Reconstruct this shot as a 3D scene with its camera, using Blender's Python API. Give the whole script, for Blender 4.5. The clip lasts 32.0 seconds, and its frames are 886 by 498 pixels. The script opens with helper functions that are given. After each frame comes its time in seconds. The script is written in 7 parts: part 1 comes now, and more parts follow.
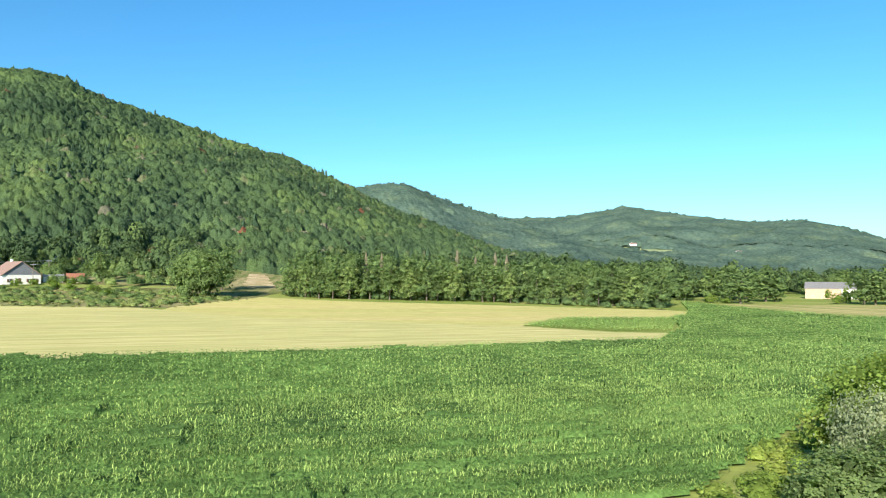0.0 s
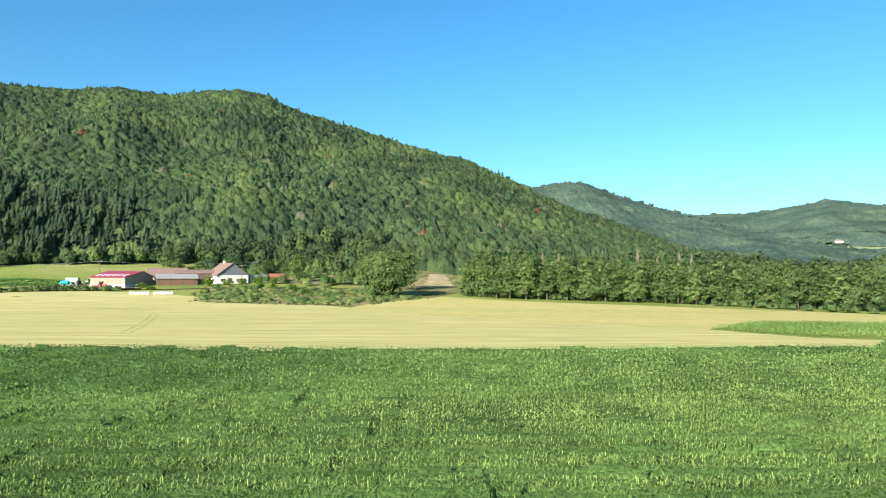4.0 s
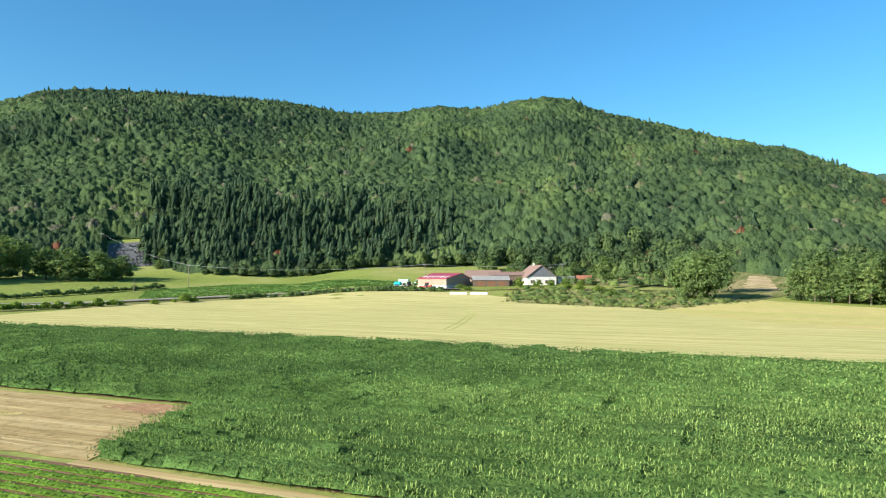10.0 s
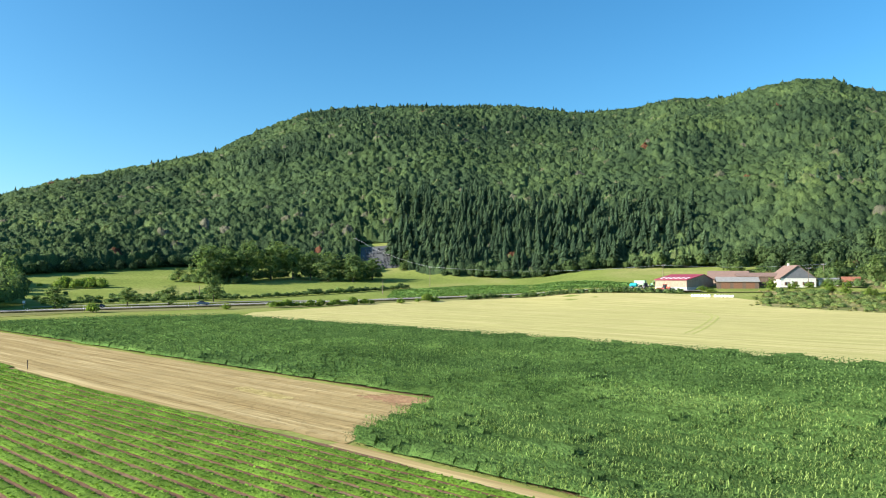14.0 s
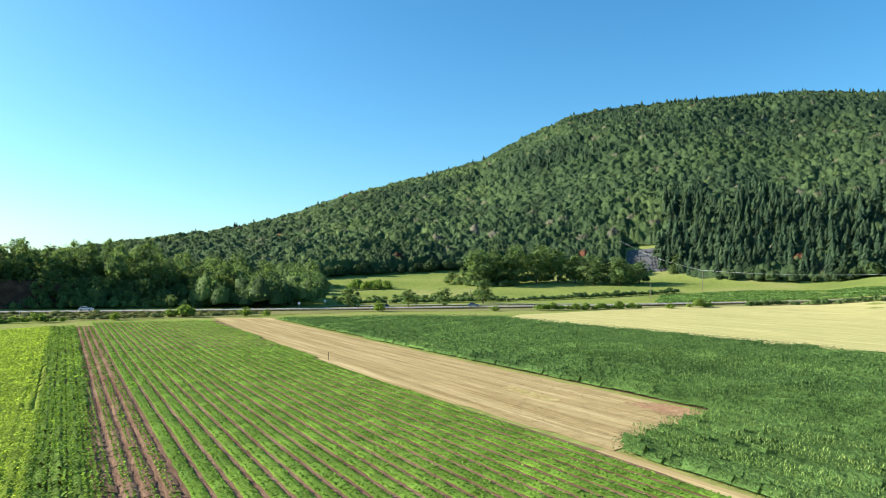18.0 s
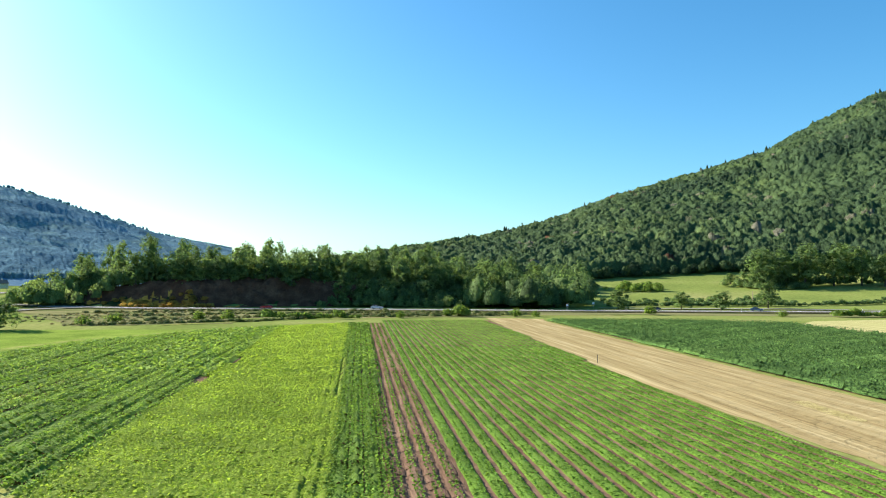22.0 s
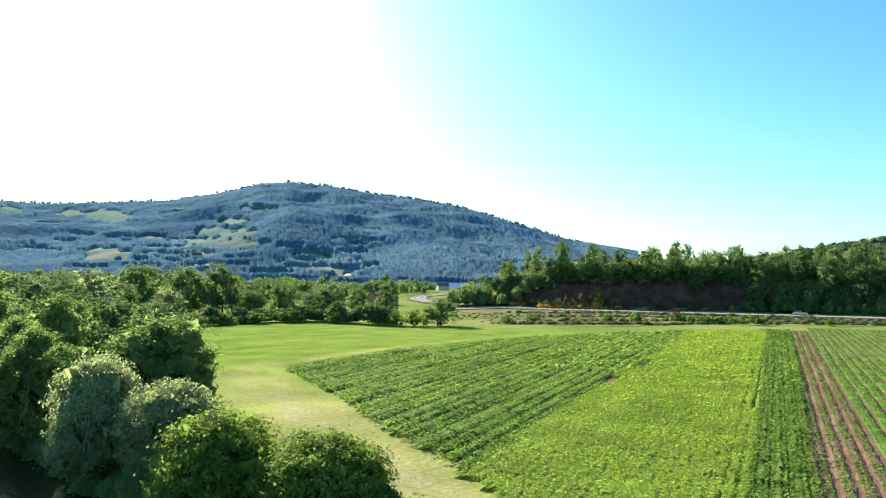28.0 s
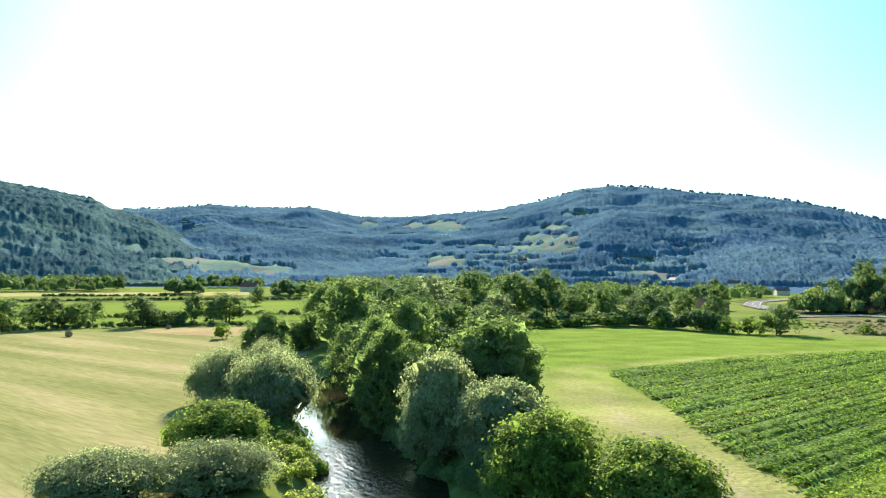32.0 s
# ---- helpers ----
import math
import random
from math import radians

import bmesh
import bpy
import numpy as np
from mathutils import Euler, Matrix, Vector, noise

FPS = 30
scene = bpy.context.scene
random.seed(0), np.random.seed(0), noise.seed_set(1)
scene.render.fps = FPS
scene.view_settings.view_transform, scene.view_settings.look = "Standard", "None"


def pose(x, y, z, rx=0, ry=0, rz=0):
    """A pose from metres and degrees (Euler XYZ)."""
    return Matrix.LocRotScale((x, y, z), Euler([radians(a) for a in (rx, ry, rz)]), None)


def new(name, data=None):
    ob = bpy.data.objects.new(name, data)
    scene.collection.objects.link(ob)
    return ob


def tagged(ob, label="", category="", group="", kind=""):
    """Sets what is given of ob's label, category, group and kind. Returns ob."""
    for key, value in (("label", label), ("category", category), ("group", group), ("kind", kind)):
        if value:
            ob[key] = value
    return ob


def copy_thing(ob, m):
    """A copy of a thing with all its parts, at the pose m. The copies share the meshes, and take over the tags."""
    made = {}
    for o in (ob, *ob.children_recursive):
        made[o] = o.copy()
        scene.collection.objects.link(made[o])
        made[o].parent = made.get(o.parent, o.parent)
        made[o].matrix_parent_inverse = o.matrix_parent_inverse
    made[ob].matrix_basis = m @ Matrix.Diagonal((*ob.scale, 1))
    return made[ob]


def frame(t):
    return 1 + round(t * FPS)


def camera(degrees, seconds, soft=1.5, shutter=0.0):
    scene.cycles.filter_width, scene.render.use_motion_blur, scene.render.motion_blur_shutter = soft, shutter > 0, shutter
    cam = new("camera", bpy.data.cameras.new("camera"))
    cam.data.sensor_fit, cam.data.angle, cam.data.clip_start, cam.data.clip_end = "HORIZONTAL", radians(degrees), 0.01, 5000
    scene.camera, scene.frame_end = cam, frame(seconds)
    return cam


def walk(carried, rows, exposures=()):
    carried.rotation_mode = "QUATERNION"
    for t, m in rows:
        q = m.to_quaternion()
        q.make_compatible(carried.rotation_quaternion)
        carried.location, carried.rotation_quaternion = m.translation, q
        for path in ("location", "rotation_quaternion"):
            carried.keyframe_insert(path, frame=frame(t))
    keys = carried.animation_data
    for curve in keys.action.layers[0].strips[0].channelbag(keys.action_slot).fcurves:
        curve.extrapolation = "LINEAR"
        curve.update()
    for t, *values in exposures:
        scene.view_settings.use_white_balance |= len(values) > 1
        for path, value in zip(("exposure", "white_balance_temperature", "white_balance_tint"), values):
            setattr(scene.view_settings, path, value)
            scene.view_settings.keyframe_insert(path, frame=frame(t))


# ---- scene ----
EYE = (0.0, 0.0, 12.0)
# seconds, heading, tilt, lean of the hovering camera, in degrees
TURN = [(0, -0.00, 1.99, -0.22), (1, 3.49, 1.98, -0.17), (2, 6.97, 1.96, -0.17), (3, 10.50, 1.94, -0.18), 
        (3.5, 12.31, 1.95, -0.20), (5.5, 19.84, 1.95, -0.07), (6, 21.75, 1.95, -0.07), (7, 25.61, 1.95, -0.10), 
        (8, 29.79, 1.97, -0.14), (9, 34.12, 1.99, -0.12), (10, 38.49, 2.03, -0.10), (11, 42.88, 2.03, -0.07), 
        (12, 47.32, 2.04, -0.10), (13, 51.84, 2.06, -0.11), (14, 57.10, 2.09, -0.10), (14.5, 59.83, 2.09, -0.12), 
        (16.5, 70.35, 2.21, -0.26), (17, 72.98, 2.26, -0.30), (18, 78.17, 2.29, -0.31), (19, 83.42, 2.25, -0.34), 
        (20, 88.77, 2.26, -0.33), (21, 94.10, 2.29, -0.30), (22, 99.46, 2.32, -0.35), (23, 104.77, 2.33, -0.34), 
        (24, 109.95, 2.35, -0.36), (25, 114.83, 2.40, -0.35), (25.5, 117.32, 2.40, -0.30), (27.5, 128.46, 2.39, -0.15), 
        (28, 131.34, 2.42, -0.18), (29, 137.43, 2.46, -0.12), (30, 143.94, 2.53, -0.08), (31, 150.44, 2.60, 0.02), 
        (32, 156.79, 2.70, -0.07), ]
cam = camera(63.81, 32.0, soft=1.1)
walk(cam, [(t, pose(*EYE, 90 + tilt, lean, heading)) for t, heading, tilt, lean in TURN],
     exposures=[(0, 1.32), (4, 1.30), (9, 1.25), (16, 1.34), (21, 1.38), (25, 1.46), (32, 1.52)])  # EXPOSURE

# ---- light ----
SUN_AZ, SUN_EL = 161.0, 24.0          # heading (anticlockwise from +y) and height of the sun
world = bpy.data.worlds.new("sky")
scene.world = world
world.use_nodes = True
wn = world.node_tree
sky = wn.nodes.new("ShaderNodeTexSky")
sky.sky_type, sky.sun_disc = "NISHITA", False
sky.sun_elevation, sky.sun_rotation = radians(SUN_EL), radians(-SUN_AZ)
sky.air_density, sky.dust_density, sky.ozone_density, sky.altitude = 1.0, 1.5, 3.0, 400
wn.nodes["Background"].inputs[1].default_value = 0.085
deep = wn.nodes.new("ShaderNodeMix")     # the deep, clean blue of the day
deep.data_type, deep.blend_type = "RGBA", "MULTIPLY"
deep.inputs[0].default_value, deep.inputs[7].default_value = 1.0, (0.79, 1.02, 1.05, 1)
wn.links.new(sky.outputs[0], deep.inputs[6])
rich = wn.nodes.new("ShaderNodeHueSaturation")
rich.inputs["Saturation"].default_value = 1.17
wn.links.new(deep.outputs[2], rich.inputs["Color"])
wn.links.new(rich.outputs[0], wn.nodes["Background"].inputs[0])
sun_dir = Vector((-math.sin(radians(SUN_AZ)) * math.cos(radians(SUN_EL)), math.cos(radians(SUN_AZ)) * math.cos(radians(SUN_EL)), math.sin(radians(SUN_EL))))
sun = new("sun", bpy.data.lights.new("sun", "SUN"))
sun.data.energy, sun.data.angle, sun.data.color = 4.85, radians(0.5), (1.0, 0.95, 0.85)
sun.matrix_world = sun_dir.to_track_quat("Z", "Y").to_matrix().to_4x4()


# ---- materials ----
def material(name):
    m = bpy.data.materials.new(name)
    m.use_nodes = True
    return m, m.node_tree.nodes, m.node_tree.links, m.node_tree.nodes["Principled BSDF"]


def ramp(nodes, stops):
    r = nodes.new("ShaderNodeValToRGB")
    e = r.color_ramp.elements
    while len(e) < len(stops):
        e.new(0.5)
    for k, (p, c) in enumerate(stops):
        e[k].position, e[k].color = p, (*c, 1)
    return r


def noise_node(nodes, links, scale, detail=4, stretch=None, turn=0.0, rough=0.55, space="position"):
    n = nodes.new("ShaderNodeTexNoise")
    n.inputs["Scale"].default_value, n.inputs["Detail"].default_value, n.inputs["Roughness"].default_value = scale, detail, rough
    if space == "position":
        g = nodes.new("ShaderNodeNewGeometry").outputs["Position"]
    else:
        g = nodes.new("ShaderNodeTexCoord").outputs["Object"]
    mp = nodes.new("ShaderNodeMapping")
    if stretch:
        mp.vector_type = "TEXTURE"
        mp.inputs["Rotation"].default_value = (0, 0, radians(turn))
        mp.inputs["Scale"].default_value = stretch
    links.new(g, mp.inputs[0])
    links.new(mp.outputs[0], n.inputs["Vector"])
    return n


def mix_rgb(nodes, links, a, b, fac, kind="MIX"):
    x = nodes.new("ShaderNodeMix")
    x.data_type, x.blend_type = "RGBA", kind
    for sock, v in ((x.inputs[6], a), (x.inputs[7], b), (x.inputs[0], fac)):
        if hasattr(v, "is_output"):
            links.new(v, sock)
        else:
            sock.default_value = v if isinstance(v, (int, float)) else (*v, 1)
    return x.outputs[2]


def bump_node(nodes, links, height, strength, distance, shader):
    b = nodes.new("ShaderNodeBump")
    b.inputs["Strength"].default_value, b.inputs["Distance"].default_value = strength, distance
    links.new(height, b.inputs["Height"])
    links.new(b.outputs[0], shader.inputs["Normal"])


def surface(name, stops, scale, fine=None, rough=0.8, metal=0.0, bump=0.3, depth=0.01, stretch=None, turn=0.0, space="position", spec=0.0):
    """A surface whose colour wanders between the stops at one scale, with finer grain and relief."""
    m, n, l, p = material(name)
    a = noise_node(n, l, scale, 5, stretch, turn, space=space)
    c = ramp(n, stops)
    l.new(a.outputs[0], c.inputs[0])
    f = noise_node(n, l, fine or scale * 9, 6, stretch, turn, space=space)
    g = ramp(n, [(0.25, (0.72, 0.72, 0.72)), (0.75, (1.25, 1.25, 1.25))])
    l.new(f.outputs[0], g.inputs[0])
    l.new(mix_rgb(n, l, c.outputs[0], g.outputs[0], 1.0, "MULTIPLY"), p.inputs["Base Color"])
    p.inputs["Roughness"].default_value, p.inputs["Metallic"].default_value = rough, metal
    p.inputs["Specular IOR Level"].default_value = spec
    bump_node(n, l, f.outputs[0], bump, depth, p)
    return m


def foliage(name, stops, clump_scale=0.25, glow=0.35, rough=0.75, spec=0.06, per_leaf=0.22, relief=None):
    """Leaves: the ramp runs over each plant's own tint; leaves differ among themselves and let some light through."""
    m, n, l, p = material(name)
    at = n.new("ShaderNodeAttribute")
    at.attribute_name = "tint"
    c = ramp(n, stops)
    l.new(at.outputs["Fac"], c.inputs[0])
    isl = n.new("ShaderNodeNewGeometry").outputs["Random Per Island"]
    k = ramp(n, [(0.0, (1 - per_leaf,) * 3), (1.0, (1 + per_leaf,) * 3)])
    l.new(isl, k.inputs[0])
    big = noise_node(n, l, clump_scale, 3)
    kb = ramp(n, [(0.3, (0.75, 0.78, 0.75)), (0.7, (1.22, 1.2, 1.15))])
    l.new(big.outputs[0], kb.inputs[0])
    col = mix_rgb(n, l, c.outputs[0], k.outputs[0], 1.0, "MULTIPLY")
    col = mix_rgb(n, l, col, kb.outputs[0], 1.0, "MULTIPLY")
    tr = n.new("ShaderNodeBsdfTranslucent")
    if relief:
        # tufts of leaves too small to model: scale, depth, contrast
        tuft = noise_node(n, l, relief[0], 4, rough=0.65)
        kt = ramp(n, [(0.32, (1 - relief[2],) * 3), (0.68, (1 + relief[2],) * 3)])
        l.new(tuft.outputs[0], kt.inputs[0])
        col = mix_rgb(n, l, col, kt.outputs[0], 1.0, "MULTIPLY")
        bump_node(n, l, tuft.outputs[0], 1.0, relief[1], p)
        l.new(p.inputs["Normal"].links[0].from_socket, tr.inputs["Normal"])
    l.new(col, p.inputs["Base Color"])
    p.inputs["Roughness"].default_value, p.inputs["Specular IOR Level"].default_value = rough, spec
    if glow > 0:
        warm = mix_rgb(n, l, col, (1.1, 1.12, 0.72), 1.0, "MULTIPLY")
        l.new(warm, tr.inputs[0])
        mx = n.new("ShaderNodeMixShader")
        mx.inputs[0].default_value = glow
        l.new(p.outputs[0], mx.inputs[1])
        l.new(tr.outputs[0], mx.inputs[2])
        l.new(mx.outputs[0], n["Material Output"].inputs[0])
    return m


ROW_DEG = 16.2                         # all the fields' rows run this way
M = {}
M["meadow"] = surface("meadow_grass", [(0.3, (0.14, 0.18, 0.045)), (0.5, (0.20, 0.235, 0.06)), (0.7, (0.28, 0.27, 0.10))], 0.02, 0.7, 0.9, bump=0.6, depth=0.15)
M["mown"] = surface("mown_hay_meadow", [(0.3, (0.20, 0.205, 0.07)), (0.5, (0.285, 0.265, 0.10)), (0.66, (0.40, 0.325, 0.155))], 0.16, 3.0, 0.9, bump=0.4, depth=0.05, stretch=(9.0, 1.0, 1.0), turn=-62)
M["lush"] = surface("lush_meadow", [(0.3, (0.16, 0.225, 0.04)), (0.5, (0.205, 0.265, 0.05)), (0.72, (0.26, 0.295, 0.07))], 0.03, 1.8, 0.9, bump=0.7, depth=0.1)
M["wheat"] = surface("pale_cut_grass", [(0.3, (0.34, 0.325, 0.125)), (0.5, (0.42, 0.375, 0.155)), (0.7, (0.50, 0.425, 0.20))], 0.55, 2.4, 0.9, bump=0.5, depth=0.08, stretch=(26.0, 1.0, 1.0), turn=ROW_DEG)
M["dry"] = surface("dry_grass", [(0.3, (0.34, 0.33, 0.11)), (0.5, (0.42, 0.37, 0.14)), (0.7, (0.48, 0.37, 0.17))], 0.05, 1.8, 0.9, bump=0.6, depth=0.1, stretch=(8.0, 1.0, 1.0), turn=5)
M["straw"] = surface("straw_stubble", [(0.28, (0.29, 0.205, 0.092)), (0.5, (0.385, 0.288, 0.138)), (0.72, (0.50, 0.39, 0.205))], 0.9, 3.2, 0.9, bump=0.8, depth=0.05, stretch=(34.0, 1.0, 1.0), turn=ROW_DEG)
M["soil"] = surface("tilled_soil", [(0.3, (0.13, 0.075, 0.05)), (0.5, (0.19, 0.115, 0.075)), (0.7, (0.25, 0.16, 0.105))], 0.5, 5.0, 0.95, bump=0.9, depth=0.06, stretch=(4.0, 1.0, 1.0), turn=ROW_DEG)
M["track"] = surface("field_track", [(0.36, (0.21, 0.25, 0.05)), (0.52, (0.26, 0.27, 0.07)), (0.7, (0.38, 0.31, 0.14))], 0.22, 3.0, 0.95, bump=0.6, depth=0.05)
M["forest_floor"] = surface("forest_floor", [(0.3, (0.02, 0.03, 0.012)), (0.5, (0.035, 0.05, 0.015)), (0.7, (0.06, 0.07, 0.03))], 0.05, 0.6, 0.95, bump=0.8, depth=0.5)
# haze blue is mixed into the far undergrowth and pasture colours
M["far_floor"] = surface("far_undergrowth_haze", [(0.3, (0.10, 0.17, 0.25)), (0.5, (0.13, 0.21, 0.28)), (0.7, (0.17, 0.25, 0.28))], 0.02, 0.2, 0.95, bump=0.6, depth=0.8)
M["clearing"] = surface("hill_pasture_haze", [(0.35, (0.17, 0.26, 0.20)), (0.5, (0.22, 0.285, 0.20)), (0.62, (0.32, 0.27, 0.21))], 0.018, 0.3, 0.95, bump=0.4, depth=0.2)

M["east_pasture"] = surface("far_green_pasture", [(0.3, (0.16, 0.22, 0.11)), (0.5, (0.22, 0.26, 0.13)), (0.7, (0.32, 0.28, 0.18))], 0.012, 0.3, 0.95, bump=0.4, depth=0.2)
M["sand"] = surface("sandy_slope", [(0.3, (0.24, 0.22, 0.09)), (0.5, (0.38, 0.29, 0.16)), (0.7, (0.48, 0.37, 0.23))], 0.15, 1.2, 0.95, bump=0.5, depth=0.2)
M["redstraw"] = surface("reddish_stubble", [(0.3, (0.27, 0.155, 0.085)), (0.7, (0.40, 0.25, 0.14))], 0.8, 4, 0.95, bump=0.6, depth=0.05)
GREEN_A = [(0.0, (0.092, 0.140, 0.060)), (0.35, (0.135, 0.200, 0.076)), (0.7, (0.190, 0.262, 0.092)), (0.9, (0.235, 0.300, 0.105)), (1.0, (0.262, 0.31, 0.118))]
M["broadleaf"] = foliage("broadleaf_canopy", [(0.0, (0.040, 0.068, 0.035)), (0.3, (0.060, 0.096, 0.043)), (0.62, (0.086, 0.130, 0.050)), (0.84, (0.122, 0.172, 0.058)), (0.93, (0.122, 0.13, 0.070)), (0.965, (0.170, 0.160, 0.115)), (0.985, (0.150, 0.065, 0.04)), (1.0, (0.170, 0.075, 0.04))], 0.02, 0.25, per_leaf=0.12, relief=(1.6, 0.8, 0.5))
M["conifer"] = foliage("conifer_needles", [(0.0, (0.030, 0.056, 0.034)), (0.5, (0.050, 0.084, 0.046)), (1.0, (0.076, 0.116, 0.056))], 0.03, 0.25, per_leaf=0.22, relief=(1.2, 0.4, 0.4))
# the blue of distance haze is painted into the western woods' base colour
M["far_wood"] = foliage("far_woods_blue_haze", [(0.0, (0.165, 0.285, 0.395)), (0.5, (0.22, 0.355, 0.45)), (0.85, (0.29, 0.43, 0.44)), (1.0, (0.36, 0.48, 0.39))], 0.006, 0.5, spec=0.0, per_leaf=0.0, relief=(0.22, 0.9, 0.32))
# eastern woods: green with haze blue added to the colour
M["far_wood_east"] = foliage("far_green_woods_haze", [(0.0, (0.066, 0.106, 0.092)), (0.5, (0.094, 0.140, 0.106)), (0.85, (0.140, 0.190, 0.118)), (1.0, (0.190, 0.225, 0.125))], 0.008, 0.25, spec=0.0, per_leaf=0.0, relief=(0.16, 2.0, 0.35))
# the nearer spur carries some of the haze blue in its colour too
M["spur_wood"] = foliage("spur_woods_blue_haze", [(0.0, (0.115, 0.19, 0.205)), (0.5, (0.155, 0.245, 0.235)), (0.85, (0.21, 0.31, 0.245)), (1.0, (0.26, 0.345, 0.24))], 0.008, 0.36, spec=0.0, per_leaf=0.0, relief=(0.3, 0.9, 0.32))
M["leaf"] = foliage("green_leaves", GREEN_A, 0.3, 0.5, relief=(1.6, 0.25, 0.3))
# river leaves brightened in colour to stand in for fill light on shaded sides
M["riverleaf"] = foliage("alder_leaves_fill_lit", [(0.0, (0.20, 0.27, 0.115)), (0.5, (0.27, 0.35, 0.135)), (1.0, (0.37, 0.44, 0.155))], 0.35, 0.64, spec=0.0, per_leaf=0.14, relief=(3.5, 0.1, 0.22))
M["willow"] = foliage("grey_green_willow_leaves", [(0.0, (0.31, 0.35, 0.21)), (0.5, (0.38, 0.42, 0.25)), (1.0, (0.44, 0.47, 0.29))], 0.4, 0.6, rough=0.8, spec=0.0, per_leaf=0.1, relief=(4.0, 0.08, 0.22))
M["bushleaf"] = foliage("bright_bush_leaves", [(0.0, (0.14, 0.21, 0.045)), (0.5, (0.22, 0.30, 0.065)), (1.0, (0.33, 0.38, 0.10))], 0.5, 0.58, relief=(2.0, 0.15, 0.25))
M["corn"] = foliage("corn_leaves", [(0.0, (0.066, 0.122, 0.042)), (0.3, (0.128, 0.225, 0.062)), (0.55, (0.208, 0.328, 0.096)), (0.8, (0.325, 0.43, 0.130)), (1.0, (0.41, 0.52, 0.19))], 0.12, 0.34, rough=0.8, spec=0.015, per_leaf=0.16, relief=(3.600, 0.12, 0.3))
M["beet"] = foliage("young_beet_leaves", [(0.0, (0.125, 0.225, 0.030)), (0.5, (0.185, 0.300, 0.046)), (1.0, (0.26, 0.375, 0.072))], 0.25, 0.35, relief=(5.0, 0.08, 0.3))
M["bean"] = foliage("bright_crop_leaves", [(0.0, (0.22, 0.31, 0.04)), (0.5, (0.315, 0.41, 0.058)), (1.0, (0.40, 0.49, 0.09))], 0.2, 0.5, per_leaf=0.07, relief=(4.0, 0.06, 0.15))
M["potato"] = foliage("dark_crop_leaves", [(0.0, (0.145, 0.235, 0.04)), (0.5, (0.225, 0.33, 0.056)), (1.0, (0.32, 0.42, 0.09))], 0.25, 0.38, relief=(4.0, 0.1, 0.22))
M["bark"] = surface("grey_brown_bark", [(0.3, (0.07, 0.055, 0.04)), (0.5, (0.12, 0.10, 0.075)), (0.7, (0.19, 0.165, 0.13))], 2.0, 14, 0.95, bump=0.8, depth=0.03, stretch=(1, 1, 5))


# ---- making meshes ----
def mesh_of(name, verts, faces, mats, tint=None, smooth=False, slots=None):
    """One mesh from arrays: faces is a list of (n, 3) or (n, 4) index arrays."""
    me = bpy.data.meshes.new(name)
    verts = np.asarray(verts, np.float32)
    faces = [np.asarray(f, np.int32) for f in faces if len(f)]
    loops = np.concatenate([f.ravel() for f in faces])
    counts = np.concatenate([np.full(len(f), f.shape[1], np.int32) for f in faces])
    starts = np.concatenate([[0], np.cumsum(counts)[:-1]]).astype(np.int32)
    me.vertices.add(len(verts))
    me.vertices.foreach_set("co", verts.ravel())
    me.loops.add(len(loops))
    me.loops.foreach_set("vertex_index", loops)
    me.polygons.add(len(counts))
    me.polygons.foreach_set("loop_start", starts)
    me.polygons.foreach_set("loop_total", counts)
    if slots is not None:
        me.polygons.foreach_set("material_index", np.asarray(slots, np.int32))
    if smooth:
        me.polygons.foreach_set("use_smooth", np.ones(len(counts), bool))
    for m in mats if isinstance(mats, (list, tuple)) else [mats]:
        me.materials.append(m)
    if tint is not None:
        a = me.attributes.new("tint", "FLOAT", "POINT")
        a.data.foreach_set("value", np.asarray(tint, np.float32))
    me.update(calc_edges=True)
    return me


def part(name, bm, mat, parent, label="", smooth=False):
    """Link a bmesh or a mesh as one part under a thing."""
    if isinstance(bm, bpy.types.Mesh):
        me = bm
    else:
        me = bpy.data.meshes.new(name)
        bm.to_mesh(me)
        bm.free()
        me.materials.append(mat)
        if smooth:
            me.polygons.foreach_set("use_smooth", np.ones(len(me.polygons), bool))
    ob = new(name, me)
    if parent is not None:
        ob.parent = parent
    if label:
        ob["label"] = label
    return ob


def thing(name, label, category, m=None, group="", kind=""):
    e = new(name)
    e.empty_display_size = 0.5
    if m is not None:
        e.matrix_basis = m
    return tagged(e, label, category, group, kind)


def sheet(name, me, label, category, kind="stuff", group=""):
    return tagged(new(name, me), label, category, group, kind)


def quads_at(rng, centre, normal, size, aspect=1.0, spin=None):
    """Small quads (leaves) at the centres, facing the normals."""
    n = len(centre)
    normal = normal / np.maximum(np.linalg.norm(normal, axis=1, keepdims=True), 1e-6)
    r = rng.normal(size=(n, 3)) if spin is None else spin
    a = np.cross(normal, r)
    a /= np.maximum(np.linalg.norm(a, axis=1, keepdims=True), 1e-6)
    b = np.cross(normal, a)
    s = np.asarray(size).reshape(-1, 1) * 0.5
    a, b = a * s, b * s * aspect
    v = np.stack([centre - a - b * 0.55, centre + a * 0.9 - b, centre + a * 0.7 + b, centre - a * 0.8 + b * 0.9], 1).reshape(-1, 3)
    return v, np.arange(4 * n).reshape(n, 4)


def ico(sub):
    bm = bmesh.new()
    bmesh.ops.create_icosphere(bm, subdivisions=sub, radius=1.0)
    v = np.array([x.co[:] for x in bm.verts])
    f = np.array([[w.index for w in x.verts] for x in bm.faces])
    bm.free()
    return v, f


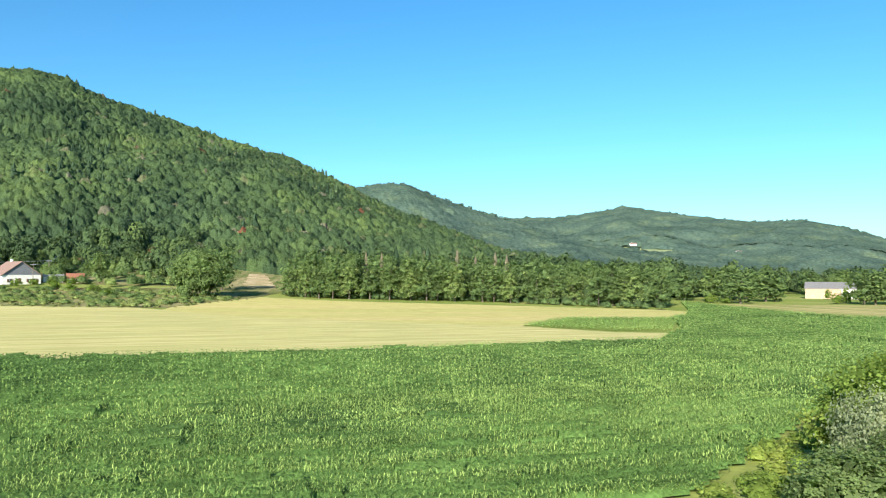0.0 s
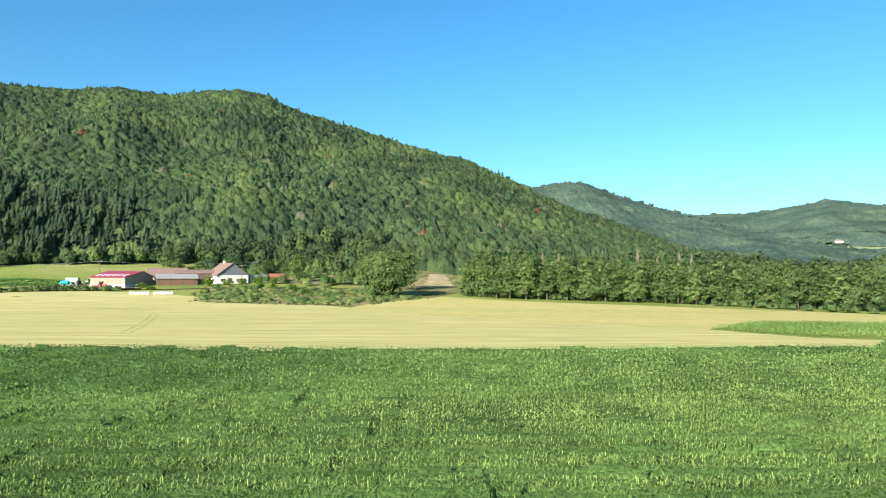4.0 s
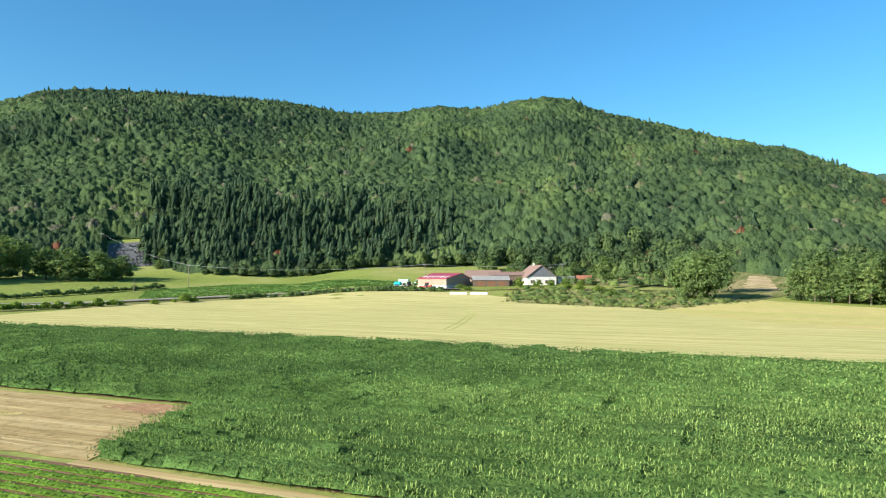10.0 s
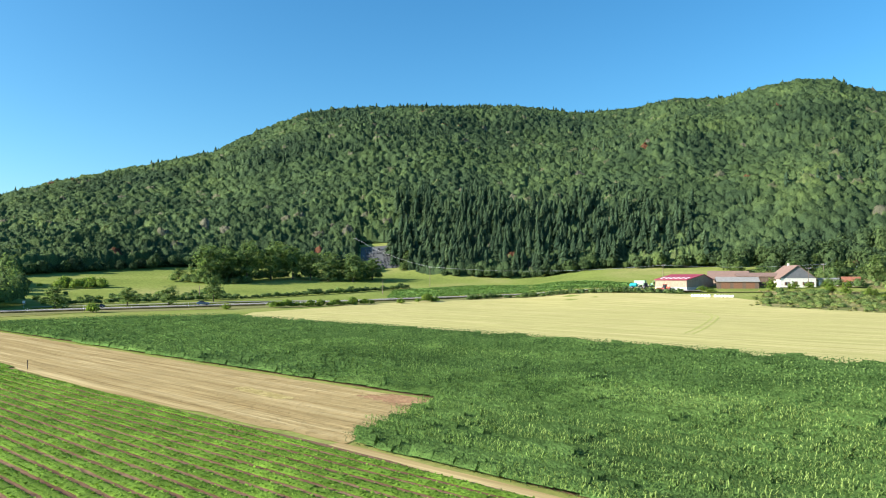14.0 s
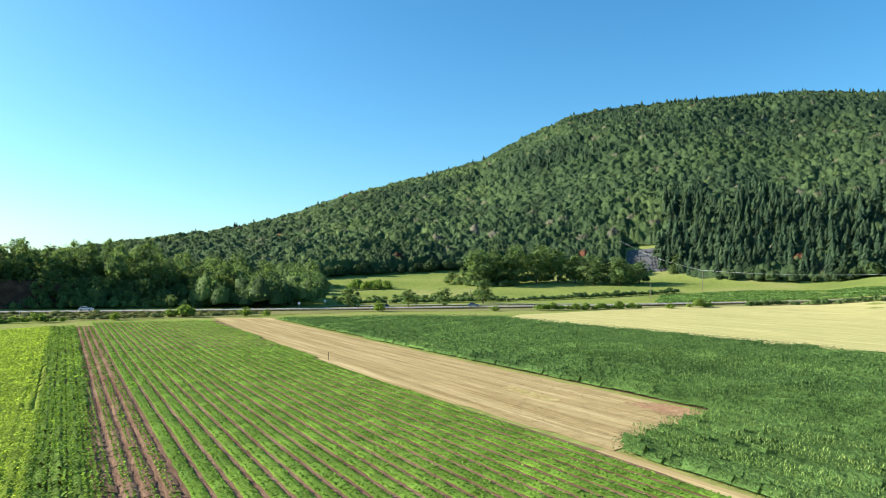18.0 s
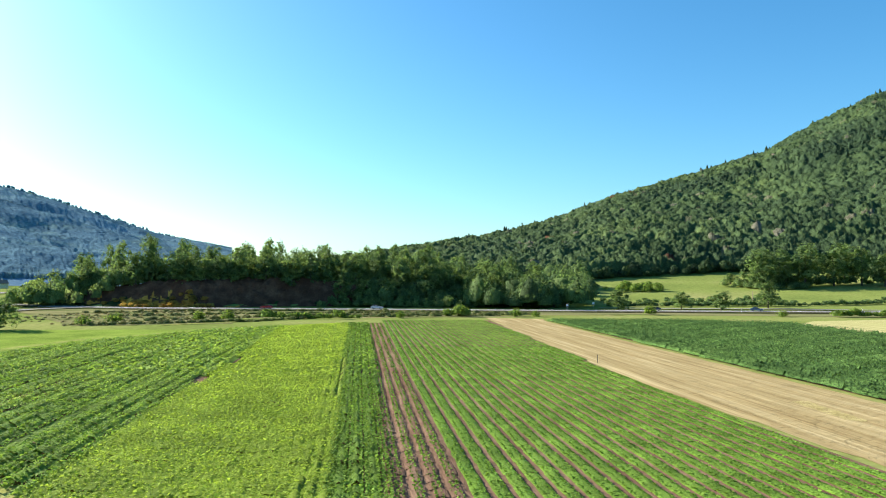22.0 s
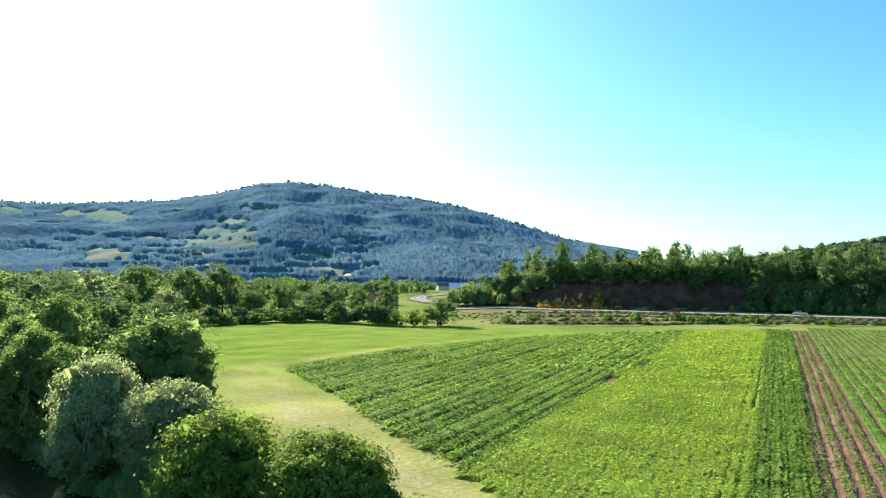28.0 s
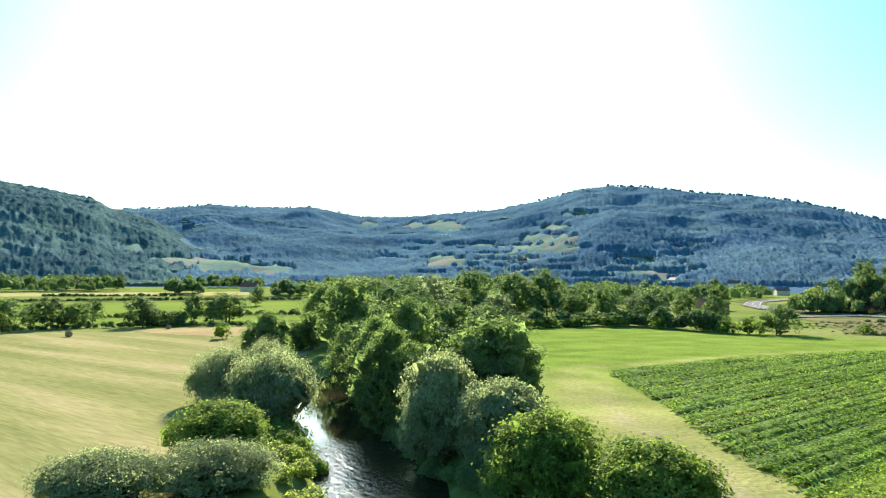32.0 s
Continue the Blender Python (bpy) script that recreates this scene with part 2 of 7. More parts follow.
def crown_far(rng, sub, quads, qsize, core=0.86, low=-0.12):
    """A broadleaf crown about 1 m in radius and 2 m high, standing on z = 0: uneven core and tufts of leaves on it."""
    v, f = ico(sub)
    k = rng.normal(size=(5, 3)) * 1.6
    bumps = np.sum(np.sin(v @ k.T * 2.0 + rng.uniform(0, 6, 5)), axis=1) * 0.075
    v = v * (core + bumps)[:, None] * rng.uniform(0.94, 1.06, (len(v), 1))
    f = f[v[f].mean(axis=1)[:, 2] > low]
    tris, four = [f], []
    if quads:
        d = rng.normal(size=(quads, 3))
        d /= np.linalg.norm(d, axis=1, keepdims=True)
        d[:, 2] = np.where(d[:, 2] < -0.35, -d[:, 2], d[:, 2])
        c = d * rng.uniform(0.74, 1.02, (quads, 1))
        q, g = quads_at(rng, c, d + rng.normal(size=d.shape) * 0.3, rng.uniform(0.7, 1.3, quads) * qsize)
        four.append(g + len(v))
        v = np.vstack([v, q])
    v = v * (1.0, 1.0, 1.05) + (0, 0, 1.0)
    return v, tris[0], four[0] if four else np.zeros((0, 4), int)


def crown_conifer(rng, tiers, blades):
    """A spruce of height 1 and radius 0.2 at the foot, of drooping, ragged whorls round a solid middle."""
    vs, fs, base = [], [], 0
    for k in range(tiers):
        z0 = 0.06 + 0.84 * (k + rng.uniform(-0.2, 0.2)) / tiers
        r = 0.205 * (1 - z0) ** 0.8 * rng.uniform(0.88, 1.1) + 0.012
        top = z0 + 1.1 / tiers + 0.06
        for b in range(blades):
            a = 2 * math.pi * (b + 0.5 * (k % 2)) / blades + rng.uniform(-0.35, 0.35)
            w = 2 * math.pi / blades * rng.uniform(0.5, 0.8)
            rr = r * rng.uniform(0.68, 1.22)
            drop = rng.uniform(0.0, 0.05)
            vs.append(np.array([[0, 0, min(top, 1.0)], [rr * 0.7 * math.cos(a - w), rr * 0.7 * math.sin(a - w), z0 + 0.03],
                                [rr * math.cos(a), rr * math.sin(a), z0 - drop], [rr * 0.7 * math.cos(a + w), rr * 0.7 * math.sin(a + w), z0 + 0.03]]))
            fs.append([base, base + 1, base + 2, base + 3])
            base += 4
    return np.vstack(vs), np.zeros((0, 3), int), np.array(fs)


def plant_out(rng, name, temps, places, width, height, tint, mat, smooth=False):
    """One mesh of many trees: a template at each place, turned, sized and tinted."""
    vs, f3, f4, ts, base = [], [], [], [], 0
    pick = rng.integers(0, len(temps), len(places))
    for k, (v, a, b) in enumerate(temps):
        i = np.nonzero(pick == k)[0]
        if not len(i):
            continue
        ang = rng.uniform(0, 6.283, len(i))
        c, s = np.cos(ang)[:, None], np.sin(ang)[:, None]
        x = (v[None, :, 0] * c - v[None, :, 1] * s) * width[i, None]
        y = (v[None, :, 0] * s + v[None, :, 1] * c) * width[i, None]
        z = v[None, :, 2] * height[i, None]
        vs.append((np.stack([x, y, z], 2) + places[i, None, :]).reshape(-1, 3))
        off = base + np.arange(len(i))[:, None, None] * len(v)
        if len(a):
            f3.append((a[None] + off).reshape(-1, 3))
        if len(b):
            f4.append((b[None] + off).reshape(-1, 4))
        ts.append(np.repeat(tint[i], len(v)))
        base += len(i) * len(v)
    return mesh_of(name, np.vstack(vs), f3 + f4, mat, np.concatenate(ts), smooth)


# ---- the lie of the land ----
def tan_d(a):
    return np.tan(np.radians(a))


def heading_of(x, y):
    """Degrees anticlockwise from +y, between -60 and 300."""
    a = np.degrees(np.arctan2(-x, y))
    return np.where(a < -60, a + 360, a)


# crests of the ranges round the valley, set to fit the camera's view: heading, height angle from the camera, assumed
# distance
MAIN = np.array([(-14, 0.6, 600), (-5, 1.9, 680), (0.2, 3.9, 760), (3.8, 5.1, 800), (8.4, 7.3, 850), (12.2, 9.0, 900), (16.2, 10.0, 940), (20, 11.1, 970),
                 (23.4, 12.0, 1000), (26.8, 12.9, 1000), (28, 13.6, 1010), (30.2, 13.9, 1010), (33, 13.6, 1030), (35.4, 13.1, 1050), (39, 13.3, 1050), (42, 12.8, 1100),
                 (46, 12.6, 1150), (51, 13.3, 1120), (60, 13.35, 1050)])
MAIN_W = np.array([(64.7, 13.15, 1000), (68, 12.65, 980), (71.8, 11.1, 940), (75, 9.35, 900), (80, 8.0, 860), (86.4, 6.3, 800), (90, 4.9, 740), (94, 3.8, 680),
                   (98.3, 3.1, 620), (105, 2.0, 560), (114, 0.6, 520)])
EAST = np.array([(22, 3.0, 1900), (14, 6.0, 1900), (7.2, 6.8, 1900), (4.8, 7.15, 1900), (2.9, 7.1, 1900), (0.2, 6.0, 1900), (-3, 4.95, 1850), (-5.3, 4.3, 1800), (-8, 3.3, 1700), (-14, 2.0, 1600), (-22, 0.8, 1500)])[::-1]
FAR_EAST = np.array([(8, 3.0, 2900), (0, 4.1, 2900), (-5.3, 4.4, 2900), (-9.7, 4.45, 2900), (-14.5, 5.2, 2900), (-20.3, 4.2, 2800), (-23.5, 3.85, 2800), (-27, 3.85, 2700), (-29.6, 3.3, 2600), (-32, 2.4, 2600), (-42, 2.0, 2500), (-60, 2.0, 2400)])[::-1]
WEST = np.array([(108, 0.8, 2300), (118, 2.6, 2300), (121, 3.05, 2300), (124.7, 4.2, 2300), (128, 5.25, 2300), (130.5, 5.9, 2300), (133.4, 6.35, 2350), (137, 6.8, 2400), (140.6, 7.35, 2400), (143.7, 7.55, 2400), (146.3, 7.2, 2400),
                 (149.6, 6.35, 2450), (152.5, 5.8, 2500), (157, 5.45, 2600), (160.6, 5.2, 2700)])
SOUTH = np.array([(163.4, 5.2, 2800), (167.4, 5.9, 2700), (170.4, 5.75, 2700), (175.1, 5.9, 2700), (178, 5.5, 2600), (182, 5.3, 2400), (190, 6.0, 2200), (220, 5.0, 2000), (260, 4.0, 2000), (300, 3.0, 2200)])
SPUR = np.array([(172, 0.6, 1250), (176, 3.2, 1300), (179, 4.7, 1300), (181.8, 5.4, 1300), (182.9, 6.05, 1300), (185.4, 6.5, 1300), (189, 7.0, 1300), (196, 7.5, 1350), (210, 6.0, 1400), (225, 3.0, 1400)])
FOOT_A = [-14, 10, 20, 36, 45, 50, 56, 60, 68, 78, 90, 114]
FOOT_R = [430, 430, 440, 455, 445, 440, 440, 460, 480, 470, 430, 400]
FOOT_EL = [-1.2, -0.5, 0.6, 0.7, 0.45, -0.25, -0.2, 0.15, 0.6, 0.6, -0.2, -1.4]
RANGES = [(np.vstack([MAIN, MAIN_W]), None), (EAST, 1000.0), (FAR_EAST, 1450.0), (np.vstack([WEST, SOUTH]), 800.0), (SPUR, 740.0)]
RIVER = np.array([(70, 92), (44, 52), (24, 20), (4, -8), (-8, -26), (-15.4, -46), (-17.2, -66), (-20.2, -84), (-35, -110), (-60, -139), (-86, -176), (-100, -215), (-104, -260)], float)


def river_distance(x, y):
    best = np.full(np.shape(x), 1e9)
    for (ax, ay), (bx, by) in zip(RIVER[:-1], RIVER[1:]):
        t = np.clip(((x - ax) * (bx - ax) + (y - ay) * (by - ay)) / ((bx - ax) ** 2 + (by - ay) ** 2), 0, 1)
        best = np.minimum(best, np.hypot(x - ax - t * (bx - ax), y - ay - t * (by - ay)))
    return best


def waves(x, y, size, seed):
    """Cheap smooth noise between about -1 and 1."""
    r = np.random.default_rng(seed)
    out = 0.0
    for k in range(6):
        a, p, s = r.uniform(0, 6.283), r.uniform(0, 6.283), size * r.uniform(0.5, 1.8)
        out = out + np.sin((x * np.cos(a) + y * np.sin(a)) * 6.283 / s + p)
    return out / 3.2


def ground_z(x, y):
    x, y = np.asarray(x, float), np.asarray(y, float)
    a, r = heading_of(x, y), np.hypot(x, y)
    fr = np.interp(a, FOOT_A, FOOT_R)
    inside = np.clip((a + 22) / 10, 0, 1) * np.clip((122 - a) / 10, 0, 1)
    fz = (12 + fr * tan_d(np.interp(a, FOOT_A, FOOT_EL))) * inside
    t = np.clip((r - 235) / (fr - 235), 0, 1)
    z = fz * t ** (1.35 + 0.75 * np.clip((a - 47) / 8, 0, 1) * np.clip((120 - a) / 20, 0, 1))
    z = np.maximum(z, np.clip((r - 270) / 480, 0, 1) * 8.5 * np.clip((a - 138) / 16, 0, 1) * np.clip((205 - a) / 10, 0, 1))
    for crest, foot in RANGES:
        lo, hi = crest[0, 0], crest[-1, 0]
        el, cr = np.interp(a, crest[:, 0], crest[:, 1]), np.interp(a, crest[:, 0], crest[:, 2])
        f0, z0 = (fr, fz) if foot is None else (foot, 0.0)
        fade = np.clip((a - lo + 4) / 4, 0, 1) * np.clip((hi + 4 - a) / 4, 0, 1)
        zc = (12 + cr * tan_d(el + 0.12) - 8) * fade
        s = np.clip((r - f0) / (cr - f0), 0, 1)
        lump = waves(x, y, 420, 5) * 0.075 + waves(x, y, 170, 6) * 0.045
        up = z0 + (zc - z0) * (s * (1.16 - 0.16 * s) + lump * s * (1 - s) * 2.2)
        down = zc - (r - cr) * 0.30
        z = np.maximum(z, np.where(r <= cr, np.where(r > f0, up, -5), down))
    knoll = np.clip(1 - ((a - 111.5) / 17) ** 2, 0, 1) ** 0.4 * np.clip((r - 287 - 3.2 * np.clip(a - 119, 0, 20)) / 10, 0, 1) * np.clip((430 - r) / 70, 0, 1) * 9.5
    z = np.maximum(z, knoll)
    d = river_distance(x, y)
    return np.where(d < 10.5, z - 2.5 * (1 - np.clip((d - 3.0) / 4.2, 0, 1)) ** 1.3, z)


# open pastures on the far slopes, set to fit the camera's view: heading, height angle from the camera, half of each
PASTURE = [(162.8, 4.74, 0.8, 0.16), (156.7, 4.6, 1.8, 0.33), (159, 4.66, 1.0, 0.2), (147.8, 4.47, 1.5, 0.2), (148.2, 3.56, 2.7, 0.3), (148.2, 2.75, 3.0, 0.28), (156.7, 1.83, 1.6, 0.32), (150, 1.87, 1.0, 0.16), (141.9, 2.03, 2.0, 0.15), (143.4, 2.58, 1.5, 0.12),
           (145, 0.48, 2.0, 0.12), (141.4, 0.85, 1.8, 0.16), (139.6, 0.22, 1.2, 0.16), (173.8, 1.33, 2.6, 0.36), (170.3, 1.05, 2.0, 0.28), (153.4, 3.07, 0.8, 0.15), (146, 5.5, 1.5, 0.2), (180.2, 2.58, 1.0, 0.28), (177, 1.7, 2.3, 0.22), (-14.5, 2.2, 1.1, 0.13), (-16.6, 1.88, 1.4, 0.15)]
rngp = np.random.default_rng(17)
PASTURE += [(rngp.uniform(137, 161), rngp.uniform(0.3, 3.2), rngp.uniform(0.4, 1.6), rngp.uniform(0.05, 0.12)) for _ in range(58)]


def in_pasture(a, r, z):
    hit, rise = np.zeros(np.shape(a), bool), np.degrees(np.arctan2(z - 12, r))
    for pa, pe, da, de in PASTURE:
        hit |= ((a - pa) / da) ** 2 + ((rise - pe + 0.05) / (de * 1.45)) ** 2 < 1.0 + 0.35 * np.sin(a * 5.1 + r * 0.02)
    return hit & (r > 600)


def build_ground():
    az = np.radians(np.arange(0, 360, 1.0))
    rings = np.concatenate([np.linspace(6, 118, 64), np.linspace(121, 276, 36), np.linspace(279, 300, 10), np.linspace(308, 1400, 62), np.linspace(1450, 3300, 30), [3600, 4200, 4900]])
    a, r = np.meshgrid(az, rings)
    x, y = -np.sin(a) * r, np.cos(a) * r
    z = ground_z(x, y)
    z = np.where((r > 950) & (z > 6) & ~in_pasture(heading_of(x, y), r, z), z - 8, z)
    n, m = r.shape
    v = np.vstack([np.stack([x, y, z], 2).reshape(-1, 3), [[0, 0, ground_z(0.0, 0.0)]]])
    i = np.arange(n - 1)[:, None] * m + np.arange(m)[None]
    j = np.arange(n - 1)[:, None] * m + (np.arange(m)[None] + 1) % m
    f = np.stack([i, j, j + m, i + m], 2).reshape(-1, 4)
    k = np.arange(m)
    fan = np.stack([np.full(m, n * m), (k + 1) % m, k], 1)
    c = v[f].mean(axis=1)
    ca, cr = heading_of(c[:, 0], c[:, 1]), np.hypot(c[:, 0], c[:, 1])
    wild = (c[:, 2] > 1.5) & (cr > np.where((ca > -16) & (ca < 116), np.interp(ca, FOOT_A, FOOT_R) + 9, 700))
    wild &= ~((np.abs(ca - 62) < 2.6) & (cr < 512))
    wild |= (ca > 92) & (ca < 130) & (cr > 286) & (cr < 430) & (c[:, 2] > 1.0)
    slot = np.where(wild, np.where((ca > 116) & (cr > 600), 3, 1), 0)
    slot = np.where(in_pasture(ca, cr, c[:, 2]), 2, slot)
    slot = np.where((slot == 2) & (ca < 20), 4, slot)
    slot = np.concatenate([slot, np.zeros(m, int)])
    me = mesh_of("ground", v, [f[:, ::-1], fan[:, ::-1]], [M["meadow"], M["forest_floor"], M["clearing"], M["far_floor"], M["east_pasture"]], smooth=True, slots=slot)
    return tagged(new("ground", me), "valley floor of grass rising to wooded hills", "ground", kind="structure")


ground = build_ground()

# ---- fields: u runs along the rows, v across them ----
CU, SU = math.cos(radians(ROW_DEG)), math.sin(radians(ROW_DEG))


def xy(u, v):
    return np.stack([np.asarray(u) * CU - np.asarray(v) * SU, np.asarray(u) * SU + np.asarray(v) * CU], -1)


def uv(p):
    p = np.asarray(p, float)
    return np.stack([p[..., 0] * CU + p[..., 1] * SU, -p[..., 0] * SU + p[..., 1] * CU], -1)


def in_poly(p, poly):
    poly = np.asarray(poly, float)
    x, y = p[:, 0], p[:, 1]
    hit = np.zeros(len(p), bool)
    for (ax, ay), (bx, by) in zip(poly, np.roll(poly, -1, 0)):
        c = (ay > y) != (by > y)
        hit ^= c & (x < (bx - ax) * (y - ay) / (by - ay + 1e-12) + ax)
    return hit


def shrunk(poly, d):
    """The outline moved inwards by d metres."""
    poly = np.asarray(poly, float)
    turn = np.sign(np.sum(poly[:, 0] * np.roll(poly[:, 1], -1) - poly[:, 1] * np.roll(poly[:, 0], -1)))
    e = np.roll(poly, -1, 0) - poly
    e /= np.linalg.norm(e, axis=1, keepdims=True)
    n = np.stack([-e[:, 1], e[:, 0]], 1) * turn
    m = n + np.roll(n, 1, 0)
    return poly + m * (2 * d / np.maximum(np.sum(m * m, axis=1, keepdims=True), 0.6))


def patch(name, pts, mat, lift, label, category="field", step=12.0, wobble=0.0, kind="structure"):
    """A sheet laid over the ground inside an outline."""
    pts = np.asarray(pts, float)
    if wobble:
        dense = []
        for a, b in zip(pts, np.roll(pts, -1, 0)):
            k = max(1, int(np.hypot(*(b - a)) / 3))
            dense += [a + (b - a) * q / k for q in range(k)]
        pts = np.array(dense)
        pts += np.stack([waves(pts[:, 0], pts[:, 1], 9, 31), waves(pts[:, 0], pts[:, 1], 9, 32)], 1) * wobble
    bm = bmesh.new()
    bm.faces.new([bm.verts.new((x, y, 0)) for x, y in pts])
    lo, hi = pts.min(0), pts.max(0)
    for axis in (0, 1):
        for c in np.arange(lo[axis] + step, hi[axis], step):
            co, no = [0, 0, 0], [0, 0, 0]
            co[axis], no[axis] = c, 1
            bmesh.ops.bisect_plane(bm, geom=bm.verts[:] + bm.edges[:] + bm.faces[:], plane_co=co, plane_no=no)
    bmesh.ops.triangulate(bm, faces=bm.faces[:])
    co = np.array([w.co[:] for w in bm.verts])
    z = ground_z(co[:, 0], co[:, 1]) + lift
    for w, h in zip(bm.verts, z):
        w.co.z = h
    bmesh.ops.recalc_face_normals(bm, faces=bm.faces[:])
    if bm.faces and bm.faces[0].normal.z < 0:
        bmesh.ops.reverse_faces(bm, faces=bm.faces[:])
    me = bpy.data.meshes.new(name)
    bm.to_mesh(me)
    bm.free()
    me.materials.append(mat)
    return tagged(new(name, me), label, category, kind=kind)


CORN = np.array([(-197, 52.2), (-45, 51.0), (-38.6, 33.7), (0, 32.7), (23, 32.5), (46, 48.6), (88, 79), (150, 118), (164, 140), (163, 170), (168, 210), (177, 256), (140, 198), (125, 178), (110, 163), (92, 133), (72, 110.5), (46, 109), (10, 106.2), (-24, 107.4), (-65, 111.3), (-110, 111.8), (-168, 112), (-176, 114), (-190, 90)])
STRAW = np.array([(-212, 37.9), (-140, 34.6), (-90, 32.9), (-72, 32.5), (-38.4, 33.8), (-44.8, 50.8), (-120, 51.0), (-196, 52.2), (-206, 54)])
BEET = np.array([(-199, 6.4), (-30, 6.2), (-10, 12), (20, 25), (23, 31.2), (-38.5, 33.0), (-72, 32.3), (-90, 32.7), (-140, 34.4), (-199, 37.0)])
BARE = np.array([(-186, 2.2), (-24, 1.9), (-24, 6.2), (-188, 6.4)])
POTATO = np.array([(-186, -2.6), (-28, -1.6), (-24, 1.9), (-186, 2.2)])
BEAN = np.array([(-76.5, -59), (-60.5, -40), (-48, -27), (-43.5, -21), (-37, -14), (-28, -1.6), (-186, -2.6), (-162, -32), (-136, -48), (-104, -57)])
WHEAT = np.vstack([xy(-176, 114.1), xy(-110, 111.9), xy(-65, 111.4), xy(-24, 107.5), xy(10, 106.3), xy(46, 109.1), xy(72, 110.6), [(48, 146), (36, 147), (18, 163), (-47, 192), (-89, 226), (-112, 236), (-149, 238), (-180, 248), (-206, 240), (-232, 216), (-250, 188), (-255, 150), (-248, 120), (-222, 72)]])
DRY = np.array([(-75, 286), (4, 268), (71, 241), (84, 222), (72, 206), (58, 194), (33, 193), (18, 162), (-48, 190.5), (-88, 224), (-93, 250)])
PATCH_CORN = np.array([(18, 163), (33, 190), (60, 190), (68, 203), (58, 176), (49, 152), (36, 150)])
patch("wheat_field", WHEAT, M["wheat"], 0.10, "pale yellow-green mown grass field with faint tracks", wobble=0.4)
patch("dry_grass_field", DRY, M["dry"], 0.115, "dry yellowish grass at the edge of the grove", wobble=0.6)
patch("corn_soil", xy(*shrunk(CORN, 1.1).T), M["soil"], 0.03, "brown soil under the corn", "soil")
patch("straw_field", xy(*STRAW.T), M["straw"], 0.05, "strip of pale straw stubble between green crops", wobble=0.25)
patch("beet_soil", xy(*BEET.T), M["soil"], 0.04, "reddish brown soil in the vegetable beds", "soil")
patch("bare_strip", xy(*BARE.T), M["soil"], 0.05, "bare brown strip of tilled beds", "soil")
patch("bean_soil", xy(*np.vstack([BEAN[:6], POTATO[1:], BEAN[6:]]).T), M["soil"], 0.035, "brown soil under the leafy crop", "soil")
MOWN = np.array([(70, -10), (4, -26), (-4, -50), (-7, -70), (-14, -95), (-27, -120), (-40, -150), (-48, -190), (-26, -197), (30, -190), (150, -170), (190, -60)])
patch("mown_meadow", [(106, 256), (113, 200), (124, 160), (200, 150), (270, 240), (190, 284), (112, 290)], M["mown"], 0.07, "pale mown meadow beyond the corn", wobble=0.6)
patch("mown_meadow", MOWN, M["mown"], 0.03, "mown hay meadow, yellow-green and patchy", wobble=0.8)
WORN = xy(*np.array([(-20, -9), (-31, -14.5), (-39, -21.5), (-46, -29.5), (-57, -43), (-70, -60), (-78, -64.5), (-92, -63), (-112, -60), (-140, -51.5), (-165, -33)]).T)


def river_meadow():
    """The meadow between crop and river trees: green further out, yellower towards the camera to fit its view, worn
    along the track that skirts the crop.
    """
    step = 1.1
    gx, gy = np.meshgrid(np.arange(-152, -14, step), np.arange(-170, -6, step))
    p = np.stack([gx.ravel(), gy.ravel()], 1)
    crop = xy(*np.vstack([BEAN[:6], POTATO[1:], BEAN[6:]]).T)
    edge = np.array([(-16, -8), (-22, -24), (-27, -40), (-31, -60), (-36, -86), (-50, -108), (-72, -135), (-92, -167), (-125, -160), (-134, -132), (-141, -112), (-150, -82)] + [tuple(q) for q in xy(*np.array([(-160, -30), (-100, -20), (-24, -3)]).T)])
    inside = (in_poly(p, edge) & ~in_poly(p, shrunk(crop, 1.5))).reshape(gx.shape)
    d = np.full(len(p), 1e9)
    along = np.zeros(len(p))
    for k, (a, b) in enumerate(zip(WORN[:-1], WORN[1:])):
        t = np.clip(((p - a) @ (b - a)) / ((b - a) @ (b - a)), 0, 1)
        q = np.linalg.norm(p - a - t[:, None] * (b - a), axis=1)
        along, d = np.where(q < d, k + t, along), np.minimum(q, d)
    r = np.hypot(p[:, 0], p[:, 1])
    wide = np.interp(along, [0, 4, 5.5, 7, 10], [3.0, 3.4, 5.0, 2.0, 1.1])
    wob = waves(p[:, 0], p[:, 1], 14, 33)
    worn = np.exp(-((d + 0.8 * wob) / wide) ** 2)
    ruts = np.exp(-((np.abs(d) - 0.75) / 0.35) ** 2) * np.clip(0.6 + waves(p[:, 0], p[:, 1], 22, 36), 0, 1)
    base = 0.14 + 0.38 * np.clip((100 - r) / 36, 0, 1) + 0.10 * wob + 0.06 * waves(p[:, 0], p[:, 1], 5, 34)
    tint = np.clip(base + 0.5 * worn * (0.75 + 0.4 * waves(p[:, 0], p[:, 1], 6, 35)) + 0.16 * ruts * (worn > 0.3), 0, 1)
    v = np.column_stack([p, ground_z(p[:, 0], p[:, 1]) + 0.055])
    n, m = gx.shape
    i = (np.arange(n - 1)[:, None] * m + np.arange(m - 1)[None])[inside[:-1, :-1]].ravel()[:, None]
    return sheet("river_meadow", mesh_of("river_meadow", v, [i + [0, 1, m + 1, m]], M["river_grass"], tint, True), "bright meadow with a worn grassy track round the crop", "meadow", "structure")


